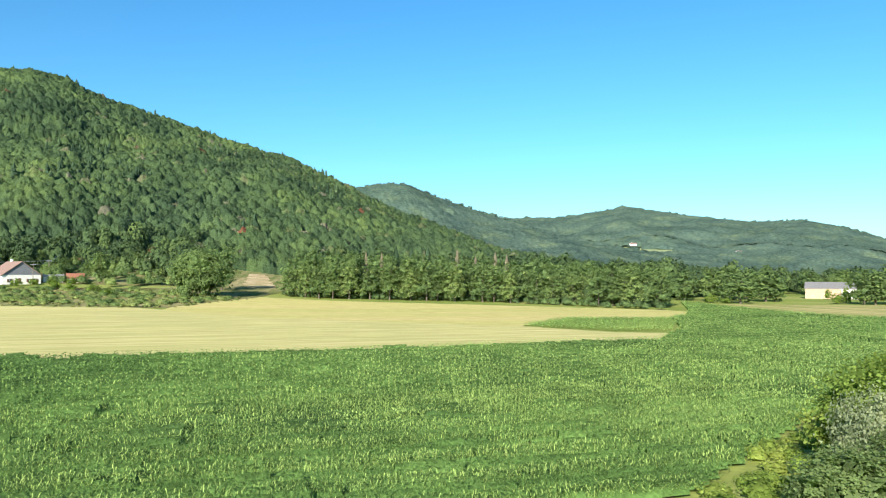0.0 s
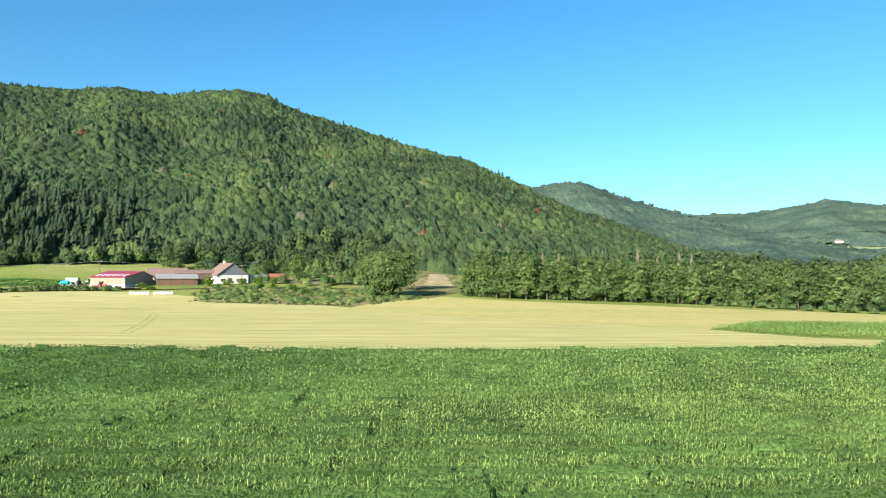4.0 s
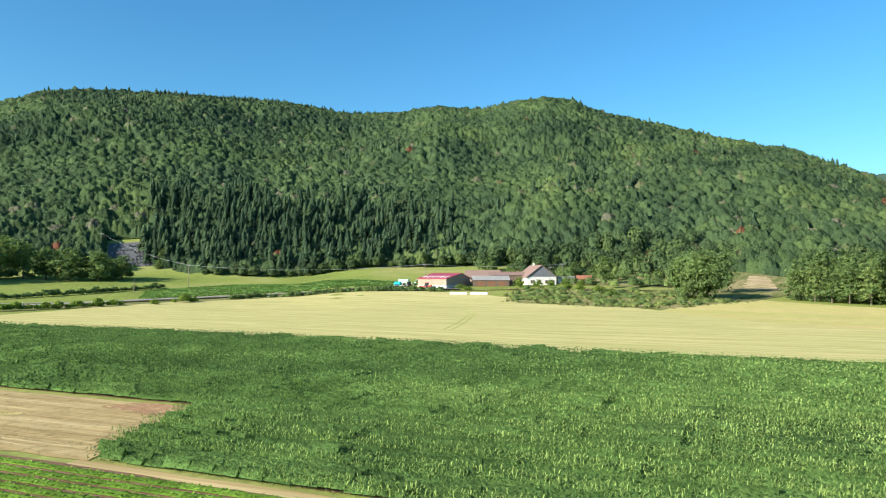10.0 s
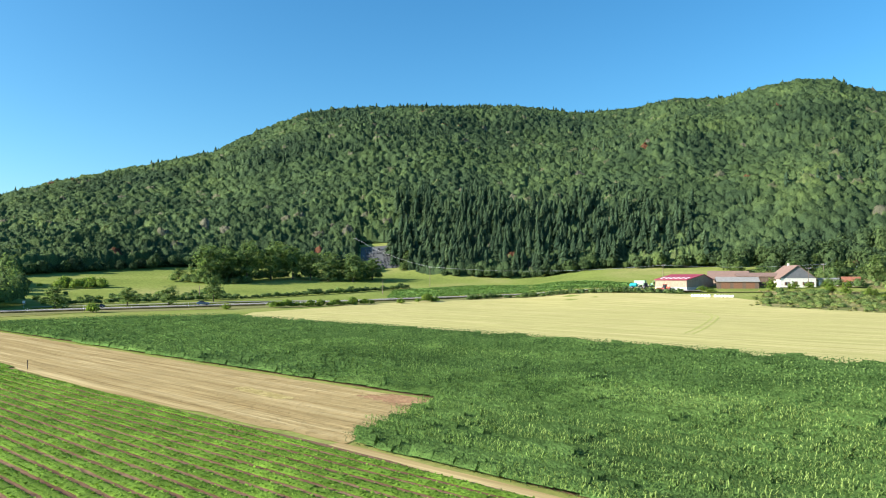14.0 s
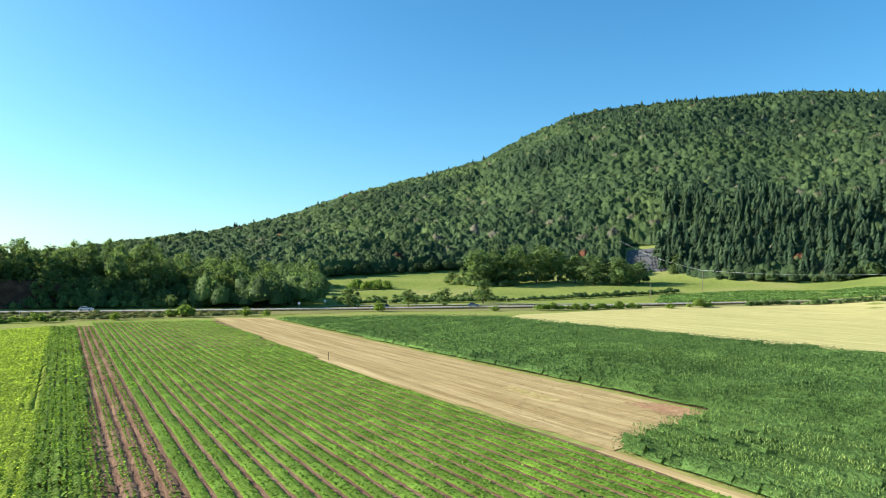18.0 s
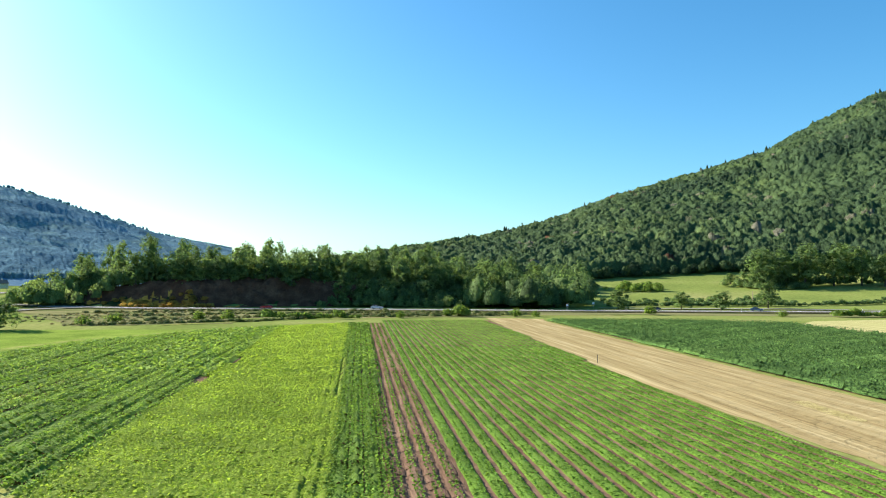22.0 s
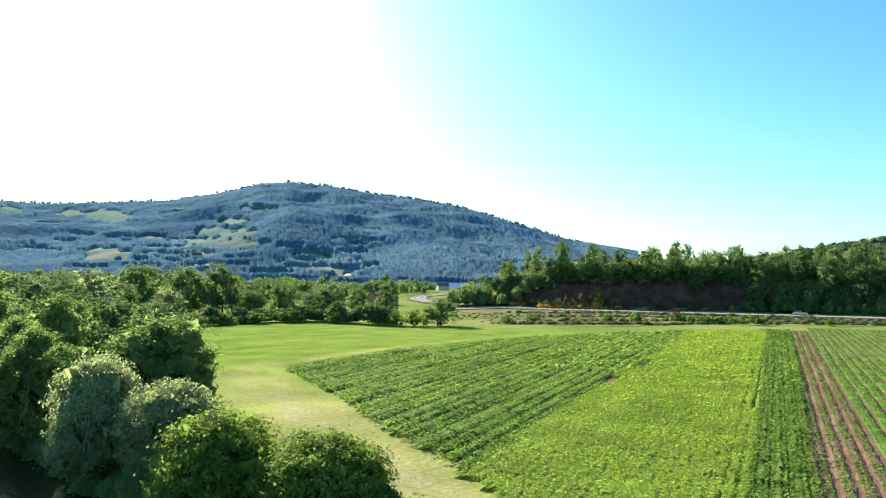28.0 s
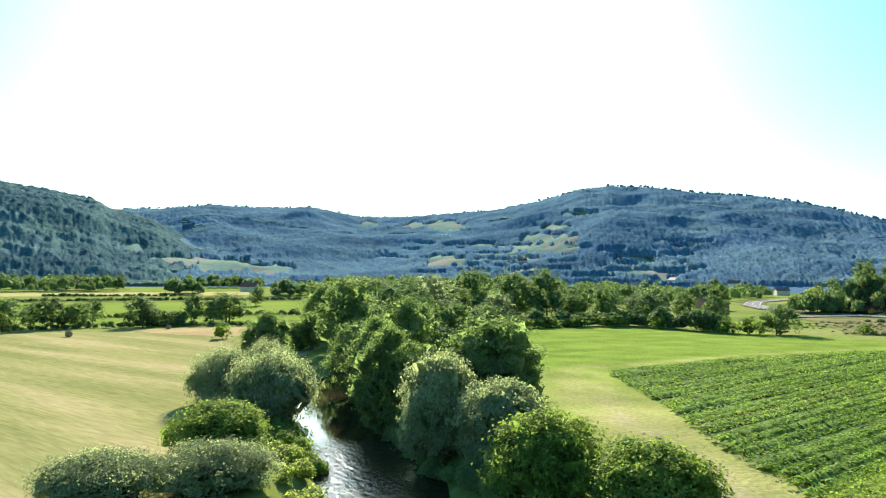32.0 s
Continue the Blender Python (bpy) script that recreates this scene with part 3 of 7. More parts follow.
M["river_grass"] = foliage("river_meadow_grass", [(0.0, (0.165, 0.235, 0.040)), (0.3, (0.215, 0.270, 0.055)), (0.6, (0.29, 0.29, 0.095)), (0.85, (0.325, 0.305, 0.115)), (1.0, (0.375, 0.325, 0.16))], 0.12, 0.0, rough=0.9, spec=0.0, per_leaf=0.0, relief=(2.2, 0.10, 0.22))
river_meadow()


patch("field_path", xy(*np.array([(-39, 32.8), (22, 31.2), (26, 32.4), (-39, 33.8)]).T), M["straw"], 0.055, "narrow dry path between corn and beet", "track", wobble=0.25)


GAPS = [(-103.7, -17.2, 4.5), (-84.7, -17.7, 3.0)]      # short bare spots among the rows


def rows_in(poly, pitch, seg):
    """Places (u, v) on rows of that pitch inside an outline, every seg metres."""
    lo, hi = poly.min(0), poly.max(0)
    u, v = np.meshgrid(np.arange(lo[0], hi[0], seg), np.arange(lo[1] + pitch / 2, hi[1], pitch))
    p = np.stack([u.ravel(), v.ravel()], 1)
    for gu, gv, half in GAPS:
        p = p[(np.abs(p[:, 0] - gu) > half) | (np.abs(p[:, 1] - gv) > 0.55)]
    return p[in_poly(p, poly)]


def ridge_rows(name, poly, pitch, seg, height, fill, mat, seed, swing=0.25, shade=0.25, inset=0.0, furrow=0.0, valley=0.25):
    """The leafy body of a crop: low uneven ridges along the rows, closed to the soil; shade: its tint, kept low to
    imitate shade between plants.
    """
    rng = np.random.default_rng(seed)
    p = rows_in(poly, pitch, seg)
    if inset:
        for side in ((inset, 0), (-inset, 0), (0, -inset)):
            p = p[in_poly(p + np.array(side), poly)]
    n = len(p)
    low = np.where((p[:, 1] / furrow) % 1.0 < 0.25, 0.08, 1.0) if furrow else 1.0
    h = height * low * (1 + swing * waves(p[:, 0], p[:, 1], 7, seed) + rng.uniform(-swing, swing, n) * 0.7)
    w = pitch * fill * 0.5
    vs = []
    for du in (-0.52, 0.52):
        jit = rng.uniform(-0.4, 0.4, n) * swing * pitch
        for dv, k in ((-w, valley), (0.0, 1.0), (w, valley)):
            q = xy(p[:, 0] + du * seg, p[:, 1] + dv + jit)
            vs.append(np.column_stack([q, ground_z(q[:, 0], q[:, 1]) + 0.05 + h * k * rng.uniform(0.85, 1.12, n)]))
    v = np.stack(vs, 1).reshape(-1, 3)
    b = np.arange(n)[:, None] * 6
    f = np.vstack([b + [0, 3, 4, 1], b + [1, 4, 5, 2]])
    return mesh_of(name, v, [f[:, ::-1]], mat, np.repeat(np.clip(shade + 0.5 * shade * waves(p[:, 0], p[:, 1] * 3, 40, seed + 1), 0, 1), 6))


def blade_leaves(rng, p, per, length, width, upright, tall):
    """Long bent leaves of corn: per leaves a plant, at places p (x, y, z); upright: 0 lying over, 1 standing, plant by plant."""
    n = len(p) * per
    base = np.repeat(p, per, 0)
    ph = rng.uniform(0, 6.283, n)
    up = np.tile(np.linspace(0.35, 1.0, per), len(p)) * rng.uniform(0.85, 1.1, n)
    L = length * rng.uniform(0.7, 1.25, n)
    d = np.stack([np.cos(ph), np.sin(ph), np.zeros(n)], 1)
    s = np.stack([-np.sin(ph), np.cos(ph), np.zeros(n)], 1) * (width * 0.5)
    stand = np.clip(np.repeat(upright, per) + rng.uniform(-0.28, 0.28, n), 0, 1)[:, None]
    root = base + np.stack([np.zeros(n), np.zeros(n), tall * up * 0.75], 1)
    mid = root + d * L[:, None] * (0.5 - 0.25 * stand) + np.array([0, 0, 1]) * (L[:, None] * (0.20 + 0.36 * stand))
    tip = root + d * L[:, None] * (0.95 - 0.3 * stand) + np.array([0, 0, 1]) * (L[:, None] * (-0.12 + 0.66 * stand))
    v = np.stack([root - s * 0.7, root + s * 0.7, mid + s, mid - s, tip], 1).reshape(-1, 3)
    b = np.arange(n)[:, None] * 5
    return v, b + [0, 1, 2, 3], b + [3, 2, 4], n


def corn_lanes(u, v):
    """How far the corn stands up in lighter lanes along the rows: about -1 to 1."""
    beat = (v / 4.4 + 0.10 * waves(u, v, 90, 41)) % 1.0 - 0.5
    lane = 1.55 * np.exp(-(beat / 0.13) ** 2) - 0.4 - 0.45 * np.exp(-((beat - 0.24) / 0.10) ** 2)
    return np.clip(lane * np.clip(0.95 + 0.4 * waves(u * 0.4, v, 35, 46), 0.5, 1.3), -1, 1)


def corn_stand(name, poly, pitch, seg, per, length, width, seed, label, tall=1.45, stripe=0.3):
    rng = np.random.default_rng(seed)
    q = rows_in(poly, pitch, seg)
    q = q + np.stack([rng.uniform(-0.5, 0.5, len(q)) * seg, rng.uniform(-0.12, 0.12, len(q)) * pitch], 1)
    g = xy(q[:, 0], q[:, 1])
    lane = corn_lanes(q[:, 0], q[:, 1])
    pale = np.exp(-((q[:, 1] - 62) / 8) ** 2) * np.clip((q[:, 0] + 25) / 40, 0, 1)
    grow = 0.05 * waves(q[:, 0] * 0.3, q[:, 1], 9, 4) + 0.10 * lane * stripe / 0.3
    p = np.column_stack([g, ground_z(g[:, 0], g[:, 1]) + grow * tall])
    upright = (0.34 + 0.34 * np.clip(lane, -0.7, 1) * stripe / 0.4 + 0.12 * pale) * np.where(q[:, 1] > 100, 0.35, 1.0)
    v, four, three, n = blade_leaves(rng, p, per, length, width, upright, tall)
    # sun angle put into the tint: front-lit east lighter, side-lit west darker
    band = 0.43 - 0.34 * np.clip((-5 - q[:, 0]) / 40, 0, 1) + 1.0 * stripe * lane + 0.06 * waves(q[:, 0] * 0.05, q[:, 1], 9, 8) + 0.24 * pale + 0.28 * np.clip((q[:, 0] + 20) / 50, 0, 1) + 0.08 * waves(q[:, 0] * 0.3, q[:, 1], 30, 9)
    t = np.clip(np.repeat(band, per) + rng.normal(0, 0.04, n), 0, 0.8)
    return sheet(name, mesh_of(name, v, [four, three], M["corn"], np.repeat(t, 5)), label, "corn")


def cut(poly, f):
    """The outline clipped to a box (u0, u1, v0, v1)."""
    u0, u1, v0, v1 = f
    out = [tuple(p) for p in poly]
    for axis, lim, sign in ((0, u0, 1), (0, u1, -1), (1, v0, 1), (1, v1, -1)):
        src, out = out, []
        for a, b in zip(src, src[1:] + src[:1]):
            ia, ib = sign * (a[axis] - lim) >= 0, sign * (b[axis] - lim) >= 0
            if ia:
                out.append(a)
            if ia != ib:
                t = (lim - a[axis]) / (b[axis] - a[axis])
                out.append((a[0] + t * (b[0] - a[0]), a[1] + t * (b[1] - a[1])))
    return np.array(out)


M["hayheap"] = surface("raked_straw", [(0.3, (0.34, 0.27, 0.10)), (0.7, (0.50, 0.40, 0.18))], 1.0, 6, 0.95, bump=0.6, depth=0.05)
# lower leaves tinted darker, so gaps between the plants look shaded
sheet("corn_undergrowth", ridge_rows("corn_undergrowth", CORN, 0.75, 1.8, 0.7, 0.9, M["corn"], 3, 0.4, 0.24, 0.7), "dense lower leaves of the corn rows", "corn")
for box, pitch, seg, per, length, width, seed in (((-62, 48, 33, 52), 0.75, 0.15, 5, 0.36, 0.055, 11), ((-62, 48, 52, 66), 0.75, 0.18, 5, 0.38, 0.068, 19), ((48, 100, 33, 66), 0.75, 0.4, 4, 0.46, 0.12, 18), ((-90, 100, 66, 84), 0.75, 0.34, 4, 0.4, 0.11, 12),
                                                  ((-130, 170, 84, 120), 0.75, 0.5, 3, 0.48, 0.16, 13), ((-190, -62, 50, 84), 0.75, 0.55, 3, 0.5, 0.17, 14), ((-190, -130, 84, 120), 0.75, 1.0, 3, 0.55, 0.24, 15), ((60, 180, 120, 260), 0.9, 1.0, 3, 0.55, 0.28, 16)):
    corn_stand("corn_plants", cut(CORN, box), pitch, seg, per, length, width, seed, "tall green corn plants in close rows", stripe=0.5 if width < 0.1 else 0.42 if width < 0.15 else 0.25)
corn_stand("corn_plants", uv(PATCH_CORN), 0.8, 0.9, 3, 0.6, 0.25, 17, "small wedge of green corn in the dry grass", 1.1)


def leafy_rows(name, poly, pitch, seg, size, height, mat, seed, label, category, rows=1, gap=0.0, tint=(0.5, 0.2), odd=0.14, stray=0.06, furrow=0.0):
    """Tufts of leaves along rows; rows of them to a bed, with a bare wheel track between the beds."""
    rng = np.random.default_rng(seed)
    q = rows_in(poly, pitch, seg)
    if rows > 1:
        off = (np.arange(rows) - (rows - 1) / 2) / rows * (pitch - gap)
        q = (q[:, None, :] + np.stack([np.zeros(rows), off], 1)[None]).reshape(-1, 2)
    q = q + np.stack([rng.uniform(-0.5, 0.5, len(q)) * seg, rng.normal(0, stray, len(q)) * pitch / rows], 1)
    if furrow:
        q = q[((q[:, 1] + 0.25 * waves(q[:, 0], q[:, 1], 30, 7)) / furrow) % 1.0 > 0.10]
    k = 2
    g = xy(q[:, 0], q[:, 1])
    c = np.repeat(np.column_stack([g, ground_z(g[:, 0], g[:, 1])]), k, 0)
    n = len(c)
    c = c + np.stack([rng.normal(0, size * 0.35, n), rng.normal(0, size * 0.3, n), height * rng.uniform(0.45, 1.1, n)], 1)
    nrm = np.stack([rng.normal(0, 0.45, n), rng.normal(0, 0.45, n), np.ones(n)], 1)
    v, f = quads_at(rng, c, nrm, size * rng.uniform(0.6, 1.3, n), 1.1)
    t = np.clip(tint[0] + tint[1] * np.repeat(waves(q[:, 0] * 0.2, q[:, 1], 12, seed), k) + rng.normal(0, odd, n), 0, 1)
    return sheet(name, mesh_of(name, v, [f], mat, np.repeat(t, 4)), label, category)


B_BED = 1.25
sheet("beet_beds", ridge_rows("beet_beds", cut(BEET, (-122, 30, 6, 35)), B_BED, 1.4, 0.17, 0.74, M["beet"], 39, 0.1), "low leafy beds of young beet", "beet")
sheet("beet_beds", ridge_rows("beet_beds", cut(BEET, (-200, -124.5, 6, 35)), B_BED, 2.4, 0.16, 0.74, M["beet"], 40, 0.1), "low leafy beds of young beet at the field end", "beet")
leafy_rows("beet_rows", cut(BEET, (-82, 30, 6, 35)), B_BED, 0.17, 0.14, 0.19, M["beet"], 21, "rows of young green beet plants", "beet", 3, 0.42)
leafy_rows("beet_rows", cut(BEET, (-122, -82, 6, 35)), B_BED, 0.26, 0.19, 0.2, M["beet"], 22, "rows of young green beet plants", "beet", 3, 0.42)
leafy_rows("beet_rows", cut(BEET, (-200, -124, 6, 35)), B_BED, 0.45, 0.22, 0.19, M["beet"], 23, "rows of young green beet plants", "beet", 2, 0.5)
def straw_litter(name, poly, count, seed, mat, label, size=(0.6, 0.05), category="straw"):
    """Loose stalks lying on the ground, mostly along the rows."""
    rng = np.random.default_rng(seed)
    q = rng.uniform(poly.min(0), poly.max(0), (count * 2, 2))
    q = q[in_poly(q, poly)][:count]
    g = xy(q[:, 0], q[:, 1])
    a = radians(ROW_DEG) + rng.normal(0, 0.7, len(q))
    d, e = np.stack([np.cos(a), np.sin(a)], 1), np.stack([-np.sin(a), np.cos(a)], 1)
    L, W = rng.uniform(0.3, 1.0, (len(q), 1)) * size[0], rng.uniform(0.5, 1.5, (len(q), 1)) * size[1]
    z = ground_z(g[:, 0], g[:, 1]) + 0.056
    v = []
    for s, t in ((-1, -1), (1, -1), (1, 1), (-1, 1)):
        v.append(np.column_stack([g + d * L * s + e * W * t, z + rng.uniform(0, 0.02, len(q))]))
    v = np.stack(v, 1).reshape(-1, 3)
    return sheet(name, mesh_of(name, v, [np.arange(len(v)).reshape(-1, 4)], mat), label, category)


straw_litter("straw_litter", cut(STRAW, (-110, -36, 34, 52)), 9000, 45, M["straw"], "loose straw stalks lying on the stubble", (0.4, 0.025))
straw_litter("straw_litter", cut(STRAW, (-200, -110, 34, 52)), 3500, 47, M["straw"], "loose straw lying on the far stubble", (0.6, 0.05))
patch("reddish_stubble", xy(*np.array([(-52, 48.2), (-47, 47), (-44, 49.4), (-43.6, 50.6), (-50, 51.0)]).T), M["redstraw"], 0.075, "reddish patch at the corner of the stubble", wobble=0.7)
straw_litter("red_litter", np.array([(-53, 48), (-46, 46.5), (-43.6, 49), (-43.4, 51), (-51, 51.2)]), 320, 48, M["redstraw"], "reddish stalks at the corner of the stubble", (0.4, 0.07))
straw_litter("straw_piles", np.array([(-66, 42.4), (-57, 41.6), (-56, 43), (-66, 44)]), 260, 49, M["hayheap"], "small heaps of raked straw", (0.35, 0.12))
sheet("soil_ridges", ridge_rows("soil_ridges", BARE, 1.05, 1.5, 0.13, 0.8, M["soil"], 41, 0.3), "raised ridges of bare brown soil", "soil")
leafy_rows("seedling_rows", cut(BARE, (-90, -20, 1, 7)), 1.05, 0.13, 0.14, 0.2, M["beet"], 24, "thin rows of seedlings on bare soil", "seedlings", 2, 0.45, (0.3, 0.2))
leafy_rows("seedling_rows", cut(BARE, (-190, -90, 1, 7)), 1.05, 0.3, 0.2, 0.18, M["beet"], 25, "thin rows of seedlings on bare soil", "seedlings", 2, 0.45, (0.3, 0.2))
leafy_rows("potato_rows", cut(POTATO, (-85, -20, -3, 3)), 1.02, 0.12, 0.17, 0.42, M["potato"], 26, "strip of dark green leafy potato plants", "potato plants", 3, 0.12, (0.28, 0.2))
leafy_rows("potato_rows", cut(POTATO, (-190, -85, -3, 3)), 1.02, 0.3, 0.3, 0.42, M["potato"], 27, "strip of dark green leafy potato plants", "potato plants", 2, 0.12, (0.28, 0.2))
BEAN_N = cut(BEAN, (-200, -20, -18, 0))
BEAN_S1 = cut(BEAN, (-200, -20, -33.7, -17.5))
BEAN_S2 = cut(BEAN, (-200, -20, -60, -34.0))
leafy_rows("bean_rows", cut(BEAN_N, (-85, -20, -60, 0)), 0.75, 0.09, 0.13, 0.42, M["bean"], 28, "bright yellow-green leafy field crop", "crop", 2, 0.05, (0.62, 0.15), 0.05, 0.3)
leafy_rows("bean_rows", cut(BEAN_N, (-200, -85, -60, 0)), 0.75, 0.24, 0.24, 0.42, M["bean"], 29, "bright yellow-green leafy field crop", "crop", 2, 0.05, (0.62, 0.15), 0.05, 0.3)
leafy_rows("potato_rows", cut(BEAN_S1, (-90, -20, -60, 0)), 1.5, 0.12, 0.18, 0.55, M["potato"], 30, "leafy green crop in ridged rows", "crop", 3, 0.5, (0.75, 0.3), furrow=6.0)
leafy_rows("potato_rows", cut(BEAN_S1, (-200, -90, -60, 0)), 1.5, 0.4, 0.42, 0.55, M["potato"], 33, "leafy green crop in ridged rows", "crop", 3, 0.5, (0.8, 0.3), furrow=6.0)
leafy_rows("potato_rows", BEAN_S2, 1.5, 0.15, 0.2, 0.55, M["potato"], 34, "dark green leafy crop in ridged rows", "crop", 3, 0.5, (0.7, 0.3), furrow=6.0)
sheet("crop_undergrowth", ridge_rows("crop_undergrowth", BEAN_N, 0.75, 1.6, 0.27, 1.15, M["bean"], 35, 0.15, 0.3, valley=0.7), "dense lower leaves of the crop", "crop")
sheet("crop_undergrowth", ridge_rows("crop_undergrowth", BEAN_S1, 1.5, 1.6, 0.46, 0.92, M["potato"], 36, 0.25, 0.4, 0.9, 6.0, 0.35), "dense lower leaves of the crop", "crop")
sheet("crop_undergrowth", ridge_rows("crop_undergrowth", BEAN_S2, 1.5, 1.6, 0.46, 0.92, M["potato"], 37, 0.25, 0.4, 0.9, 6.0, 0.35), "dense lower leaves of the crop", "crop")
sheet("crop_undergrowth", ridge_rows("crop_undergrowth", POTATO, 1.02, 1.6, 0.34, 0.85, M["potato"], 38), "dense lower leaves of the potato rows", "potato plants")

sheet("crop_undergrowth", ridge_rows("crop_undergrowth", np.array([(-186, -4.4), (-30, -3.6), (-27, -1.0), (-186, -1.7)]), 0.75, 1.6, 0.36, 1.1, M["bean"], 42, 0.25, 0.4), "dense lower leaves between the crops", "crop")

# ---- woods on the hills ----
def scatter(rng, a0, a1, r0, r1, area):
    n = int(radians(a1 - a0) * 0.5 * (r1 * r1 - r0 * r0) / area)
    a, r = rng.uniform(a0, a1, n), np.sqrt(rng.uniform(r0 * r0, r1 * r1, n))
    return a, r


def hash01(i, j, salt):
    """An even number between 0 and 1 for each cell of a lattice."""
    h = (np.asarray(i, np.int64) * 374761393 + np.asarray(j, np.int64) * 668265263 + salt * 1274126177) & 0xFFFFFFFF
    h = ((h ^ (h >> 13)) * 1103515245) & 0xFFFFFFFF
    h = ((h ^ (h >> 16)) * 2246822519) & 0xFFFFFFFF
    return ((h ^ (h >> 15)) & 0xFFFFFF) / float(0x1000000)


def treetops(x, y, cell, salt, depth=0.66, flat=2.25):
    """Crowns standing in a jittered lattice: their outer height (0 to 1) and a number of its own for each crown."""
    ix, iy = np.floor(x / cell), np.floor(y / cell)
    best, own = np.full(x.shape, -9.0), np.zeros(x.shape)
    for di in (-1, 0, 1):
        for dj in (-1, 0, 1):
            i, j = ix + di, iy + dj
            cx, cy = (i + 0.12 + 0.76 * hash01(i, j, salt)) * cell, (j + 0.12 + 0.76 * hash01(i, j, salt + 1)) * cell
            rad = cell * (0.50 + 0.42 * hash01(i, j, salt + 2))
            h = 0.55 + 0.45 * hash01(i, j, salt + 3) - depth * ((np.hypot(x - cx, y - cy) / rad) ** flat) * (0.55 + 0.45 * rad / cell)
            up = h > best
            best, own = np.where(up, h, best), np.where(up, hash01(i, j, salt + 4), own)
    return np.maximum(best, -0.15), own


def hill_canopy(name, a0, a1, out0, out1, da, dr, cell, tall, label, seed):
    """The closed roof of the woods on the near hill, crown by crown, from its foot (out0 metres behind it) up to the crest."""
    rng = np.random.default_rng(seed)
    main = RANGES[0][0]
    A, K = np.meshgrid(np.arange(a0, a1, da), np.arange(out0, out1, dr))
    R = np.interp(A, FOOT_A, FOOT_R) + K
    A = A + rng.uniform(-0.42, 0.42, A.shape) * da
    R = R + rng.uniform(-0.42, 0.42, R.shape) * dr
    x, y = -np.sin(np.radians(A)) * R, np.cos(np.radians(A)) * R
    g = ground_z(x, y)
    top, own = treetops(x, y, cell, seed)
    fine, _ = treetops(x + 3.1, y - 1.7, cell * 0.34, seed + 9, 0.9)
    deep = 0.62 + 0.16 * np.clip((34 - A) / 10, 0, 1) - 0.22 * np.clip((A - 62) / 10, 0, 1)
    z = g + tall * (0.78 - deep + deep * top + 0.2 * fine + 0.10 * waves(x, y, 34, 58)) + rng.normal(0, 0.05 * tall, x.shape)
    if out0 <= 0:
        z[0], z[1] = g[0], g[1] + (z[1] - g[1]) * 0.6
    z = np.where((np.abs(A - 62.0) < 2.0) & (K < 44), g + 0.3, z)
    crest = np.interp(A, main[:, 0], main[:, 2])
    n, m = A.shape
    c = (slice(None, -1), slice(None, -1))
    ok = (R < crest + 16)[c] & ~((np.abs(A - 62.0) < 1.75) & (K < 40))[c]
    i = (np.arange(n - 1)[:, None] * m + np.arange(m - 1)[None])[ok].ravel()[:, None]
    patchy = waves(x, y, 160, 51)
    t = 0.34 + 0.20 * patchy + 0.12 * waves(x, y, 60, 52) + (0.42 + 0.3 * (deep - 0.62)) * (own - 0.5) + 0.10 * (top - 0.3) + rng.normal(0, 0.035, x.shape)
    t = np.clip(t - 0.16 * np.clip((A - 44) / 6, 0, 1) * np.clip((70 - A) / 6, 0, 1) * np.clip((R - 800) / 90, 0, 1), 0, 0.88)
    # side-lit western slope tinted lighter to offset its crown shadows
    t = np.clip(t + 0.12 * np.clip((A - 72) / 8, 0, 1), 0, 0.88)
    far = np.clip((26 - A) / 10, 0, 1) * 0.03
    t = np.where(own > 0.972 - far, 0.93 + 0.04 * (own - 0.972) / 0.028, t)
    t = np.where(own > 0.9985, 0.99, t)
    sheet(name, mesh_of(name, np.stack([x, y, z], 2).reshape(-1, 3), [i + [0, 1, m + 1, m]], M["broadleaf"], t.ravel()), label, "woods")
    return x, y, z, t, ok


def leaf_tufts(name, found, count, size, label, seed):
    """Loose tufts of leaves standing off the canopy."""
    rng = np.random.default_rng(seed)
    x, y, z, t, ok = found
    pick = rng.choice(np.nonzero(np.pad(ok, ((0, 1), (0, 1))).ravel())[0], count)
    p = np.stack([x.ravel()[pick], y.ravel()[pick], z.ravel()[pick] + rng.uniform(-0.3, 0.5, count) * size], 1)
    nrm = np.stack([rng.normal(0, 0.8, count), rng.normal(0, 0.8, count) - 0.5, rng.uniform(0.3, 1.2, count)], 1)
    v, f = quads_at(rng, p, nrm, size * rng.uniform(0.6, 1.3, count))
    sheet(name, mesh_of(name, v, [f], M["broadleaf"], np.repeat(np.where(t.ravel()[pick] < 0.9, np.clip(t.ravel()[pick] - 0.12, 0, 1), t.ravel()[pick]), 4)), label, "woods")


def spruces(name, a0, a1, r0, r1, area, temps, keep, h, label, seed):
    rng = np.random.default_rng(seed)
    a, r = scatter(rng, a0, a1, r0, r1, area)
    k = keep(a, r, rng) & (r > np.interp(a, FOOT_A, FOOT_R) + 2)
    a, r = a[k], r[k]
    x, y = -np.sin(np.radians(a)) * r, np.cos(np.radians(a)) * r
    tall = rng.uniform(h[0], h[1], len(a))
    p = np.stack([x, y, ground_z(x, y) - 0.5], 1)
    sheet(name, plant_out(rng, name, temps, p, tall * rng.uniform(1.05, 1.5, len(a)), tall, np.clip(rng.normal(0.5, 0.22, len(a)), 0, 1), M["conifer"]), label, "woods")


